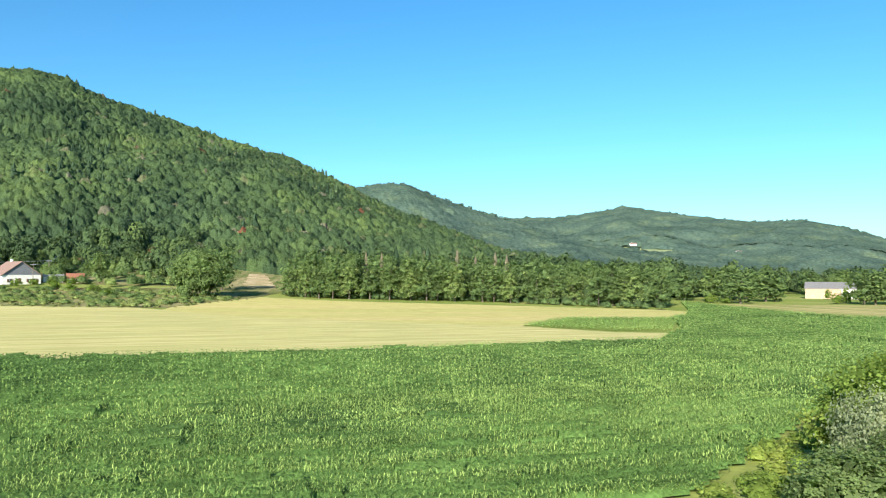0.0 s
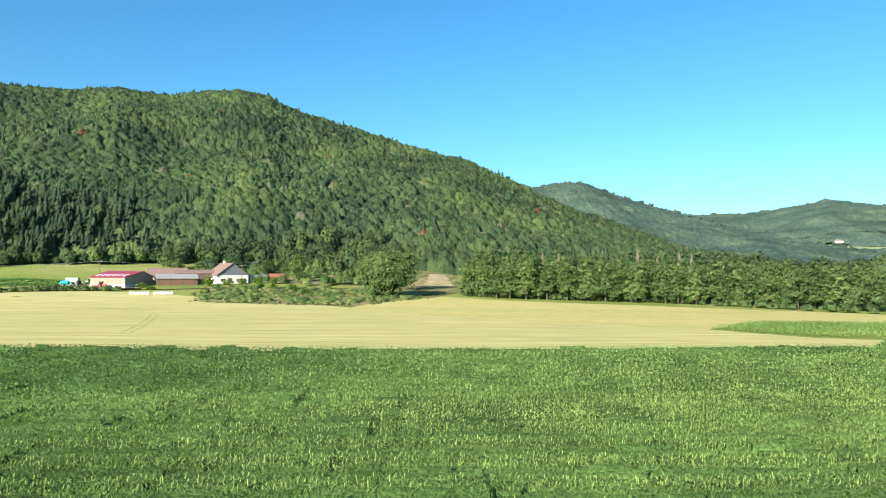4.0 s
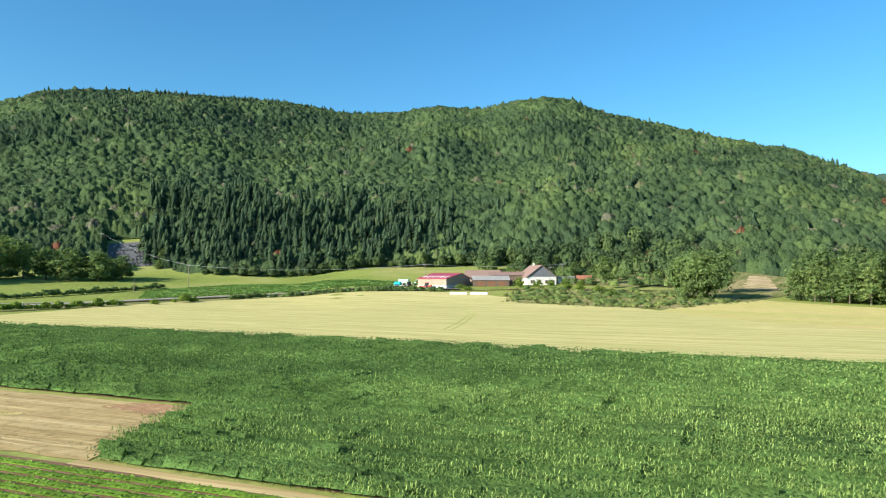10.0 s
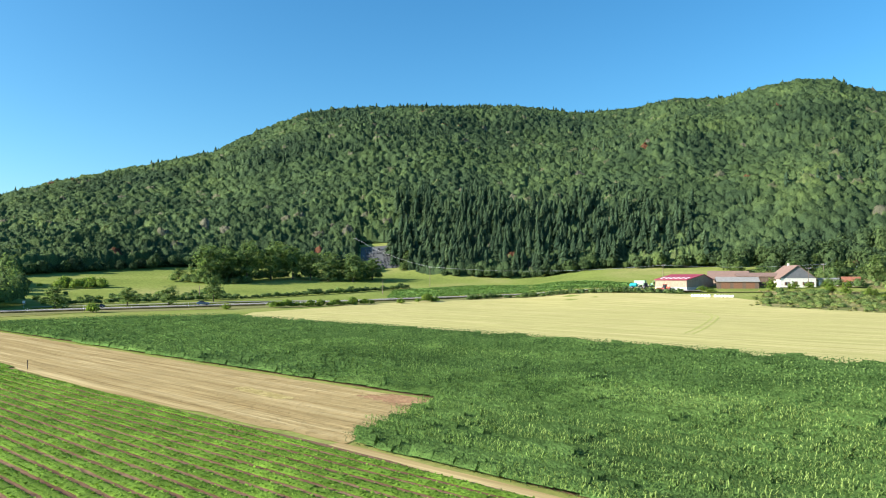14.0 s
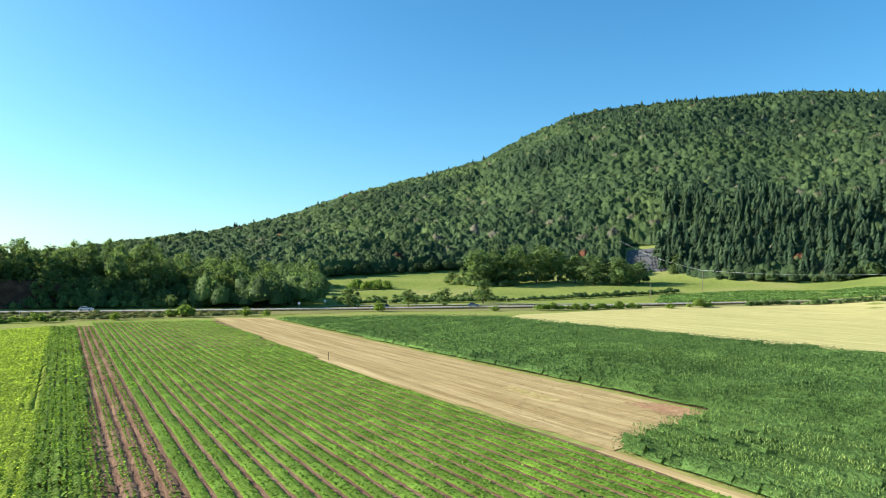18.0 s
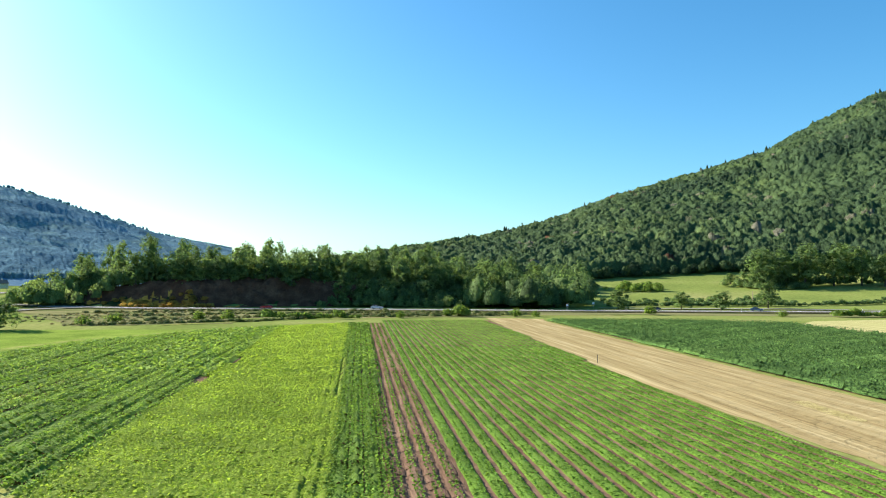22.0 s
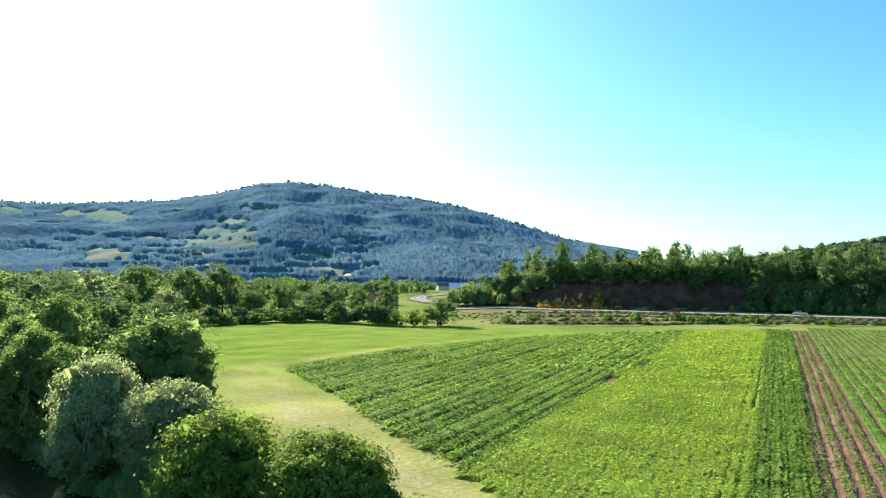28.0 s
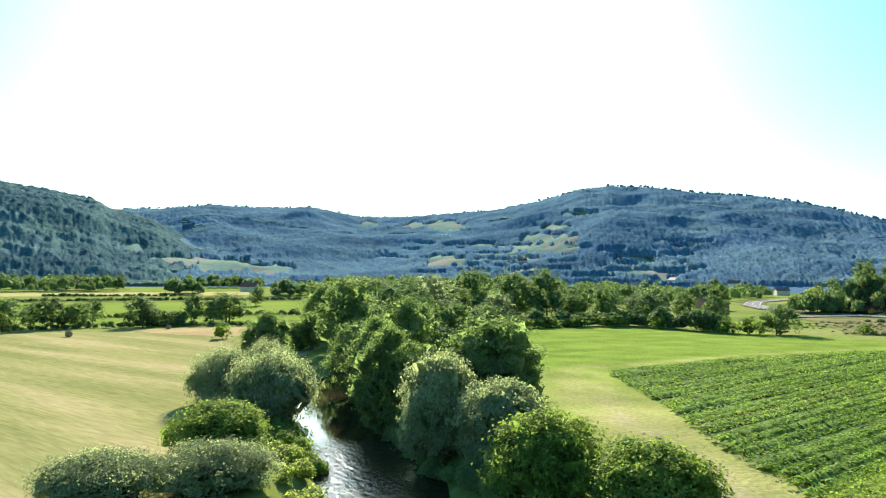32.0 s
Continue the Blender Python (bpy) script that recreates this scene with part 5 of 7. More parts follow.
SHRUB = Kind("shrub", 3, 5, 0.0, 9, 620, 0.26, M["bushleaf"], 119, 3, 0.06, 3, "bush", tint=(0.3, 0.2), spray=12)
rngt = np.random.default_rng(200)
OAK.put(-93.0, 271.0, 18.6, 20.5, "large round-crowned oak standing alone", 0.5)
MID[1].put(-95.0, 306.0, 19.0, 14.5, "bright green tree beside the large oak", 1.0)
MID[3].put(-151, 313, 14.5, 10, "slim light green tree near the cottages", 2.0)

# the grove at the edge of the dry grass
k = 0
for row, depth in enumerate((0, 8, 18, 32, 48)):
    for q in np.arange(0, 1.001, 1 / 20):
        x = -64 + q * 142 + rngt.uniform(-2.6, 2.6) + depth * 0.12
        y = (294 - q * 20 if q < 0.62 else 281.6 - (q - 0.62) * 84) + depth + rngt.uniform(-2.5, 2.5)
        hgt = rngt.uniform(15.5, 20.5) * (1 - 0.16 * q) * (0.86 if row == 0 else 1.0)
        (EDGE[k % 3] if row == 0 else MID[k % 5]).put(x, y, hgt, rngt.uniform(8.0, 11.5) if row == 0 else rngt.uniform(9.5, 13.0), ("green broadleaf tree in the front row of the grove", "green broadleaf tree inside the grove")[row > 0], rngt.uniform(0, 6.28), "grove trees")
        k += 1
ROWE = [(107.8, 318, 14.5, 13.2), (118, 312, 15.2, 14.5), (123.5, 296, 11.8, 15.8), (132, 330, 15.5, 13), (144, 318, 15.0, 16.6), (150, 322, 12.4, 12), (236, 420, 16, 15), (182, 410, 14, 13), (172, 291, 15.0, 13.0), (176, 290, 14.5, 16), (186, 292, 15, 15), (197, 290, 14, 14), (208, 285, 15, 14),
        (140, 345, 16, 15), (150, 352, 16, 14), (222, 432, 15, 15), (100, 335, 16, 13), (218, 345, 18, 16), (232, 340, 18, 16)]
for k, (x, y, h, w) in enumerate(ROWE):
    MID[(k * 3) % 5].put(x, y, h, w, "broad green tree in the row beyond the corn", k * 1.3, "trees beyond the corn")
for k, (x, y, h, w) in enumerate([(113, 300, 3.5, 6), (118, 297, 2.8, 5), (166, 300, 4, 6), (171, 303, 4.5, 5), (188, 348, 5, 4), (195, 345, 6, 4), (201, 344, 5, 5)]):
    SHRUB.put(x, y, h, w, "green shrub at the foot of the tree row", k, "shrubs")

# trees along the road and on the meadow slope behind it
for k, (x, y, h, w, lab) in enumerate([(-274.7, 21, 8.2, 9.0, "round dark green roadside tree"), (-277, 44, 7.3, 8.0, "small open-crowned roadside tree"), (-275, 57.7, 7.8, 8.4, "yellowing open-crowned roadside tree"), (-290, 78, 10.4, 9.2, "upright dark green roadside tree"),
                                       (-405, 90, 6, 8.6, "small tree on the meadow slope")]):
    MID[(0, 3, 1, 2, 4)[k]].put(x, y, h, w, lab, k * 1.1, "roadside trees")
for k, (x, y, h, w) in enumerate([(-384, 99, 21, 16), (-389, 111, 20, 17), (-387, 122, 22, 17), (-391, 137, 22.5, 17), (-391, 150, 20.5, 15), (-377, 166, 17.5, 16.5), (-368, 177, 16.5, 15), (-373, 192, 13, 14.5), (-398, 128, 22, 16), (-400, 145, 22, 16), (-396, 104, 20, 16), (-384, 158, 17, 14), (-380, 184, 14, 14)]):
    MID[(k * 2) % 5].put(x, y, h, w, "tall dark green tree below the graveyard slope", k * 0.9, "trees below the graveyard")
for k, (x, y, h, w) in enumerate([(-153.4, -157.7, 13.4, 7.6)]):
    POPLAR.put(x, y, h, w, "slender upright poplar above a hedge", 0)
for k, (x, y, h, w) in enumerate([(-137.4, -121.6, 7.4, 9.6), (-149.6, -166.7, 9.8, 8.2), (-132.6, -162.2, 9.2, 13.3), (-127.6, -175.6, 11.8, 9.5), (-125.9, -190.7, 9.0, 10.9), (-119.7, -196.4, 17.0, 15), (-105.6, -201, 8.5, 13), (-108.2, -226, 17.5, 17), (-70.7, -181.2, 9.5, 11), (-77.9, -189.1, 14.6, 13.6), (-116, -210.1, 16.5, 15), (-52.4, -153.3, 11.8, 11.6), (-62, -165, 13, 12), (-92, -205, 13, 13), (-98, -188, 9, 11), (-66, -150, 11, 11), (-86, -172, 9, 10), (-140, -178, 9, 10), (-133, -200, 12, 12), (-60, -190, 14, 13), (-48, -172, 13, 12), (-84, -222, 15, 14), (-132, -224, 14, 14)]):
    (GREYTREE if k in (6, 9, 14, 20) else NEARMID[k % 3]).put(x, y, h, w, "green riverside tree at the far edge of the meadow", k * 0.77, "trees round the meadow")
for k, (x, y, h, w) in enumerate([(-131, -124.7, 3.9, 7.2), (-127.7, -128.3, 3.4, 5), (-136, -146.6, 4.8, 7), (-118, -160, 3.5, 9), (-109, -163, 3, 9), (-100, -164, 3, 9), (-91, -163, 3, 8), (-126, -150, 4, 8), (-130, -138, 3.6, 8), (-82, -155, 3, 8), (-74, -146, 3, 8), (-16.6, -158, 3.3, 4.2)]):
    SHRUB.put(x, y, h, w, "low green shrub along the meadow edge", k * 0.7, "shrubs")
for k, (x, y, h, w) in enumerate([(29, -199, 8.6, 9), (25.6, -214, 6.9, 6.4), (20, -209, 8.3, 10), (14.4, -211, 7.2, 7.9), (11.7, -231, 7.4, 6.9), (-0.9, -205.5, 8.4, 8.9), (-6, -211, 4.8, 6.2), (-10, -210, 4.4, 6), (-15, -219, 9.6, 7.3), (-20.4, -220.6, 7.2, 7.2), (-25.2, -225, 9.2, 13.5), (-50.8, -335, 9.5, 7.5), (38, -200, 9, 9), (-3, -207, 7, 6)]):
    NEARMID[(k * 2 + 1) % 3].put(x, y, h, w, "rounded tree in the row across the hay meadow", k * 1.7, "row across the hay meadow")

for k, (x, y, h, w) in enumerate([(-178, 281, 4.6, 5.6), (-173, 289, 3.0, 5.0), (-170, 296, 2.6, 4.6), (-165, 300, 2.4, 4.5), (-198, 262, 2.0, 5.5), (-190, 257, 1.6, 5), (-222, 262, 3.4, 5), (-158, 304, 3, 5), (-155, 285, 3.2, 5), (-147, 281, 2.8, 5), (-136, 277, 3.4, 6), (-126, 268, 2.6, 5)]):
    SHRUB.put(x, y, h, w, "green bush beside the farm buildings", k * 1.1, "farm bushes")
for k, (x, y, h, w) in enumerate([(-207, 318, 8, 8), (-222, 322, 9, 8), (-196, 330, 9, 9), (-184, 345, 8, 8), (-170, 340, 7, 7), (-186, 375, 8, 8), (-166, 385, 9, 8), (-214, 380, 9, 9), (-236, 340, 10, 9)]):
    MID[(k * 2 + 1) % 5].put(x, y, h, w, "small green garden tree behind the farm", k * 0.8, "farm trees")

for k, (q, r, h, w) in enumerate(((63.4, 458, 8, 8), (62.6, 462, 6, 7), (60.3, 462, 7, 7), (64.2, 465, 11, 10), (59.9, 470, 10, 9))):
    MID[k % 5].put(-math.sin(radians(q)) * r, math.cos(radians(q)) * r, h, w, "green tree beside the graveyard", k, "trees by the graveyard")
MID[1].put(214, 352, 12, 10, "green tree beside the brown hall", 1.0)

# ---- the wooded knoll beside the road ----
M["deadneedle"] = foliage("dry_brown_needles", [(0.0, (0.13, 0.115, 0.075)), (1.0, (0.21, 0.18, 0.125))], 0.3, 0.1)


def spruce_kind(name, mat, seed, tint):
    rng = np.random.default_rng(seed)
    v, _, f = crown_conifer(rng, 11, 9)
    v = v * (16, 16, 16)
    trunk = bpy.data.meshes.new("trunk")
    bm = bmesh.new()
    tube(bm, [(0, 0, -0.4), (0, 0, 8), (0, 0, 15.6)], [0.26, 0.16, 0.03], 6)
    bm.to_mesh(trunk)
    bm.free()
    trunk.materials.append(M["bark"])
    return Kind(name, 16, 6.5, 0, 0, 0, 0, None, seed, made=(trunk, mesh_of("crown", v, [f], mat, np.full(len(v), tint))))


SPRUCE = spruce_kind("spruce_tree", M["conifer"], 121, 0.5)
DEAD = spruce_kind("dead_spruce", M["deadneedle"], 122, 0.5)
rngk = np.random.default_rng(300)
n = 0
for rad, step in ((289, 1.75), (298, 1.8), (309, 1.9), (322, 2.1), (338, 2.3)):
    for a in np.arange(92, 130.5, step):
        a2, r2 = a + rngk.uniform(-0.5, 0.5), rad + rngk.uniform(-3, 3)
        if rad < 296 and 108.5 < a2 < 129 or r2 < 297 + 3.2 * max(0, a2 - 119) and a2 > 119:
            continue
        x, y = -math.sin(radians(a2)) * r2, math.cos(radians(a2)) * r2
        h = rngk.uniform(12.5, 19.0) * (1.12 if rad > 315 else 0.95) * (1.0 if a2 < 124 else 1.0 - (a2 - 124) * 0.055)
        kind = MID[n % 5]
        kind.put(x, y, h * (1.15 if kind is SPRUCE else 1), rngk.uniform(7.5, 11.5) * (0.6 if kind is SPRUCE else 1), "tree of the dark wood above the road", rngk.uniform(0, 6.28), "wood above the road", 0.5)
        n += 1
BIRCH = Kind("birch_tree", 10, 6, 0.06, 12, 1300, 0.36, M["leaf"], 120, 4, 0.12, egg=0.6, tint=(0.85, 0.15), spray=12)
for k in range(30):
    q, r = 108.5 + k * 0.72 + rngk.uniform(-0.3, 0.3), rngk.uniform(297.5, 304) + 3.2 * max(0, 108.5 + k * 0.72 - 119)
    BIRCH.put(-math.sin(radians(q)) * r, math.cos(radians(q)) * r, rngk.uniform(8, 13.5), rngk.uniform(5, 8), "light green young birch at the top of the bank", k * 1.3, "young birches", 0.5)
for k, (q, r, h) in enumerate(((90.6, 287, 9), (91.8, 286, 11), (93.0, 287, 10), (94.2, 286, 12), (95.4, 287, 11), (96.6, 285, 12), (89.8, 291, 8))):
    NEARMID[k % 3].put(-math.sin(radians(q)) * r, math.cos(radians(q)) * r, h, 8.5, "green tree at the end of the wood", k, "wood above the road", 0.3)
MID[2].put(-263, -163, 21.5, 10.5, "tallest tree of the wood above the road", 1.0, "wood above the road", 0.5)
for x, y, h in ((-298, -143, 17), (-303, -130, 19)):
    SPRUCE.put(x, y, h, 8.5, "pointed dark spruce in the wood", h, "wood above the road", 0.5)
for x, y, h in ((-8, 300, 21), (6, 304, 22), (22, 300, 21), (27, 302, 20), (-26, 302, 20), (-33, 305, 20), (14, 306, 19)):
    DEAD.put(x, y, h, 5.6, "dead brown spruce standing in the grove", h + x, "dead spruces")
for x, y, h in ((-20, 304, 23), (-7, 320, 24), (-14, 318, 22)):
    SPRUCE.put(x, y, h, 7.5, "dark green spruce rising above the grove", x, "grove spruces")


M["weeds"] = foliage("dry_weeds", [(0.0, (0.12, 0.15, 0.05)), (0.5, (0.20, 0.20, 0.075)), (1.0, (0.33, 0.27, 0.12))], 0.3, 0.3)
# ---- hedges, scrub and small woods between the fields ----
def thicket(name, line_or_poly, seed, size, label, mat, inside=False, count=0, width=2.0, quads=26, tint=(0.3, 0.2), category="hedge", tall=0.75, leaf=0.55):
    rng = np.random.default_rng(seed)
    share = min(max(leaf / size, 0.12), 0.6)
    quads = int(min(quads * 1.4 * min((0.5 / share) ** 1.3, 5.0), 150))
    temps = [crown_far(rng, 1, quads, share, 0.72, -0.3) for _ in range(4)]
    line = np.asarray(line_or_poly, float)
    if inside:
        lo, hi = line.min(0), line.max(0)
        p = rng.uniform(lo, hi, (count * 4, 2))
        p = p[in_poly(p, line)][:count]
    else:
        p = []
        for a, b in zip(line[:-1], line[1:]):
            k = max(1, int(np.hypot(*(b - a)) / (size * 0.75)))
            p += [a + (b - a) * (q + rng.uniform(0, 1)) / k for q in range(k)]
        p = np.array(p) + rng.normal(0, width * 0.3, (len(p), 2))
    s = size * rng.uniform(0.55, 1.25, len(p))
    pos = np.column_stack([p, ground_z(p[:, 0], p[:, 1]) - 0.2 * s])
    t = np.clip(rng.normal(tint[0], tint[1], len(p)), 0, 1)
    return sheet(name, plant_out(rng, name, temps, pos, s, s * tall * rng.uniform(0.8, 1.2, len(p)), t, mat, True), label, category)


thicket("hedge", [(-253, 176), (-250, 190), (-238, 208), (-222, 227), (-208, 239), (-196, 246)], 401, 1.6, "dense green hedge beside the pale field", M["leaf"], tint=(0.3, 0.15))
thicket("scrub", [(-146, 226), (-110, 231), (-91, 233), (-80, 262), (-74, 275), (-120, 290), (-157, 286), (-172, 270)], 402, 1.9, "rough green scrub and brambles below the farm", M["leaf"], True, 240, tint=(0.75, 0.25), category="scrub", tall=0.5, leaf=0.3)
thicket("scrub_weeds", [(-150, 224), (-110, 229), (-88, 231), (-78, 262), (-72, 278), (-120, 294), (-160, 290), (-178, 272)], 460, 0.9, "tangle of dry weeds and grass below the farm", M["weeds"], True, 420, quads=12, tint=(0.3, 0.25), category="scrub", tall=0.5, leaf=0.3)
thicket("scrub", [(-180, 300), (-140, 300), (-112, 312), (-115, 360), (-125, 400), (-200, 410), (-230, 380)], 403, 2.6, "bushes and garden trees round the cottages", M["leaf"], True, 190, tint=(0.35, 0.25), category="scrub", tall=0.95, leaf=0.4)
thicket("garden_wood", [(-240, 330), (-205, 335), (-185, 360), (-150, 350), (-126, 335), (-118, 345), (-124, 380), (-138, 440), (-170, 450), (-250, 400)], 464, 5.0, "broadleaf trees between the cottages and the hill", M["broadleaf"], True, 115, tint=(0.45, 0.2), category="woods", tall=1.25, quads=40, leaf=0.9)
thicket("hedge", [(-293, 18), (-297, 60), (-302, 100), (-312, 140), (-326, 190)], 404, 1.6, "long trimmed dark hedge along the far side of the road", M["leaf"], tint=(0.3, 0.15), width=1.0)
thicket("roadside_bushes", [(-246, 86), (-248, 108), (-249, 128)], 405, 1.9, "row of green bushes along the field edge", M["bushleaf"], tint=(0.2, 0.15))
thicket("roadside_bushes", [(-250, 150), (-252, 160)], 406, 2.2, "clump of green bushes by the road", M["bushleaf"], tint=(0.2, 0.15))
thicket("roadside_bushes", [(-219, -36), (-219.5, -28)], 407, 2.3, "three rounded green bushes at the field end", M["bushleaf"], tint=(0.2, 0.12), width=0.8)
thicket("roadside_bushes", [(-193, -83), (-197, -66), (-200, -58)], 408, 1.7, "row of low green bushes at the field end", M["bushleaf"], tint=(0.25, 0.15), width=0.8)
for k, (x, y, h, w) in enumerate([(-246, 29, 3.2, 5.0), (-222, -14, 2.6, 4), (-206, -47, 2.2, 3.2), (-187, -92, 2.6, 4), (-182, -98, 2.4, 4), (-224, -8, 2, 3), (-247.5, 140, 2.2, 4), (-244, 70, 2, 4), (-165, -112, 2.5, 5), (-157, -115, 2.2, 4)]):
    SHRUB.put(x, y, h, w, "single green bush at the road verge", k, "verge bushes")
thicket("verge_scrub", [(-150, -116), (-172, -92), (-196, -92), (-214, -68), (-226, -40), (-232, -75), (-222, -120), (-200, -158), (-172, -150)], 409, 0.8, "tangled brown-green weeds on the road verge", M["weeds"], True, 500, quads=12, tint=(0.75, 0.2), category="scrub", tall=0.35, leaf=0.3)
# long grass standing in strips along the lane and the road
for k, line in enumerate(([(-156, -113), (-182, -80), (-203, -70), (-216, -44), (-230, -14)], [(-172, -112), (-198, -88), (-214, -70), (-228, -38), (-238, -8)], [(-188, -130), (-212, -104), (-226, -76), (-238, -42), (-246, -12)], [(-206, -150), (-226, -122), (-236, -92), (-244, -60)])):
    thicket("long_grass", line, 470 + k, 1.2, "strip of long green-brown grass along the lane", M["weeds"], tint=(0.1 + 0.2 * (k % 2), 0.15), width=2.4, category="grass", tall=0.45, quads=18, leaf=0.25)
thicket("slope_scrub", [(-368, 30), (-372, 50), (-392, 44), (-384, 22)], 410, 2.6, "mound of green bushes on the meadow", M["bushleaf"], True, 40, tint=(0.2, 0.15), category="scrub")
thicket("slope_scrub", [(-300, 20), (-310, 90), (-322, 100), (-330, 60), (-318, 16)], 411, 1.5, "low bushes behind the road hedge", M["leaf"], True, 70, tint=(0.4, 0.2), category="scrub")
thicket("slope_scrub", [(-395, 80), (-375, 104), (-380, 130), (-410, 110)], 412, 2.4, "bushes on the grassy bank", M["leaf"], True, 60, tint=(0.35, 0.2), category="scrub")
thicket("wood_edge", [(-262, -20), (-286, 12), (-300, 14), (-330, 6), (-360, 14), (-400, 20), (-420, 0), (-330, -30), (-285, -40)], 413, 4.6, "dark leafy edge of the wood", M["leaf"], True, 130, tint=(0.35, 0.2), category="woods", tall=1.2)
thicket("river_belt", [(-52, -122), (-86, -162), (-110, -205), (-140, -232), (-120, -270), (-70, -235), (-40, -170), (-30, -125)], 414, 3.6, "belt of trees along the river", M["leaf"], True, 170, quads=30, tint=(0.4, 0.3), category="woods", tall=1.0)
thicket("reed_bank", [(-64, -142), (-82, -160), (-98, -164), (-112, -166), (-124, -160)], 415, 1.6, "pale green bank of tall weeds at the meadow edge", M["bushleaf"], tint=(0.6, 0.2), width=2.5, category="scrub")
thicket("hedge", [(-30, -203), (0, -208), (30, -204), (60, -198)], 416, 1.0, "bramble hedge under the row of trees", M["leaf"], tint=(0.3, 0.2), width=3.0)
thicket("bank_grass", [(-9.6, -38), (-9.6, -43), (-10.2, -48), (-10.4, -54)], 417, 0.9, "tall yellow-green grass on the river bank", M["bushleaf"], tint=(0.85, 0.12), width=2.6, category="grass", quads=60, leaf=0.14)
thicket("edge_weeds", [(12.6, 35.4), (15.6, 37.8), (19.6, 42.4), (24, 48), (29, 54.5), (36, 60)], 465, 0.95, "yellow-green weeds along the edge of the corn", M["bushleaf"], tint=(0.55, 0.2), width=2.6, category="weeds", quads=60, leaf=0.14, tall=0.6)
thicket("bank_weeds", [(40, 56), (52, 68), (80, 95), (118, 118), (150, 140)], 418, 1.7, "weeds and low bushes between corn and river", M["bushleaf"], tint=(0.4, 0.25), width=3.5, category="scrub", quads=60, leaf=0.3)
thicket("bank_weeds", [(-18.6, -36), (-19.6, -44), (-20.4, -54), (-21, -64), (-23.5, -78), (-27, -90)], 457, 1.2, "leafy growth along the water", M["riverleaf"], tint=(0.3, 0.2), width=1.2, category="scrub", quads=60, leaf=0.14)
thicket("bank_weeds", [(-11.6, -50), (-12, -60), (-13, -72), (-14.5, -84)], 458, 1.1, "grassy growth along the water", M["bushleaf"], tint=(0.4, 0.2), width=1.4, category="scrub", quads=60, leaf=0.14)
thicket("bank_weeds", [(-14, -22), (-24, -24), (-28, -36), (-31, -60), (-33, -84)], 419, 1.2, "weeds on the river bank", M["bushleaf"], tint=(0.4, 0.25), width=3.0, category="scrub", quads=60, leaf=0.14)
thicket("wood_fill", [(-math.sin(radians(q)) * (300 + 3.2 * max(0, q - 119)), math.cos(radians(q)) * (300 + 3.2 * max(0, q - 119))) for q in range(93, 127, 3)] + [(-math.sin(radians(q)) * 332, math.cos(radians(q)) * 332) for q in range(126, 92, -3)], 420, 3.4, "dense undergrowth of the wood above the road", M["leaf"], True, 260, tint=(0.35, 0.2), category="woods", tall=1.3, quads=50)
thicket("wood_fill", [(-math.sin(radians(q)) * 281, math.cos(radians(q)) * 281) for q in range(96, 108, 2)] + [(-math.sin(radians(q)) * 293, math.cos(radians(q)) * 293) for q in range(107, 95, -2)], 421, 2.6, "leafy front edge of the wood above the road", M["leaf"], True, 75, tint=(0.3, 0.2), category="woods", tall=1.3, quads=80)
thicket("hedge", [(-91, -166), (-108, -168), (-122, -164), (-128, -152), (-128, -140), (-129, -130)], 459, 2.4, "dark unbroken hedge at the end of the meadow", M["leaf"], tint=(0.15, 0.12), width=2.0, quads=40, tall=0.9)
# the valley floor to the south: small woods and hedgerows among fields
def polar(*pts):
    return [(-math.sin(radians(q)) * r, math.cos(radians(q)) * r) for q, r in pts]


for k, (poly, num) in enumerate(((polar((181, 560), (190, 540), (190, 740), (181, 740)), 150), (polar((175.5, 500), (178, 500), (178, 535), (175.5, 535)), 30), (polar((167, 430), (170.5, 440), (170, 500), (166, 490)), 40), (polar((171, 640), (176, 650), (176, 700), (171, 690)), 50),
                                 (polar((159, 330), (165, 340), (164, 430), (158, 420)), 60), (polar((150, 300), (158, 310), (157, 400), (149, 380)), 80), (polar((139, 330), (149, 340), (148, 470), (139, 450)), 110), (polar((133, 460), (146, 500), (146, 760), (132, 760)), 190), (polar((147, 560), (166, 560), (166, 790), (147, 790)), 230))):
    thicket("valley_wood", poly, 430 + k, 4.2, "clump of dark trees on the valley floor", M["leaf"], True, num, tint=(0.35, 0.2), category="woods", tall=1.15, quads=18, leaf=1.0)
for k, line in enumerate((polar((166, 262), (172, 268), (178, 270), (184, 262)), polar((168, 395), (180, 405), (189, 395)), polar((176, 465), (186, 470)))):
    thicket("hedgerow", line, 445 + k, 1.3, "bushy hedgerow between fields", M["leaf"], tint=(0.35, 0.2))
# undergrowth added below the trees, coloured dark to stand for their shade
thicket("grove_edge", [(-66, 296), (-30, 292), (10, 288), (24, 282), (50, 262), (74, 243)], 455, 1.5, "undergrowth along the front of the grove, tinted dark as shade", M["leaf"], tint=(0.15, 0.15), width=3.0, category="bushes", tall=0.85)
thicket("grove_edge", [(-62, 304), (-30, 299), (10, 296), (26, 290), (56, 270), (78, 254)], 456, 4.0, "undergrowth inside the grove, tinted dark as shade", M["leaf"], tint=(0.1, 0.12), width=4.0, category="bushes", tall=1.2)
thicket("wood_shade", [(-386, 96), (-391, 112), (-390, 124), (-394, 140), (-393, 152), (-380, 168), (-371, 182), (-374, 194)], 463, 3.0, "undergrowth below the graveyard trees, tinted dark as shade", M["leaf"], tint=(0.1, 0.12), width=4.0, category="bushes", tall=1.1)
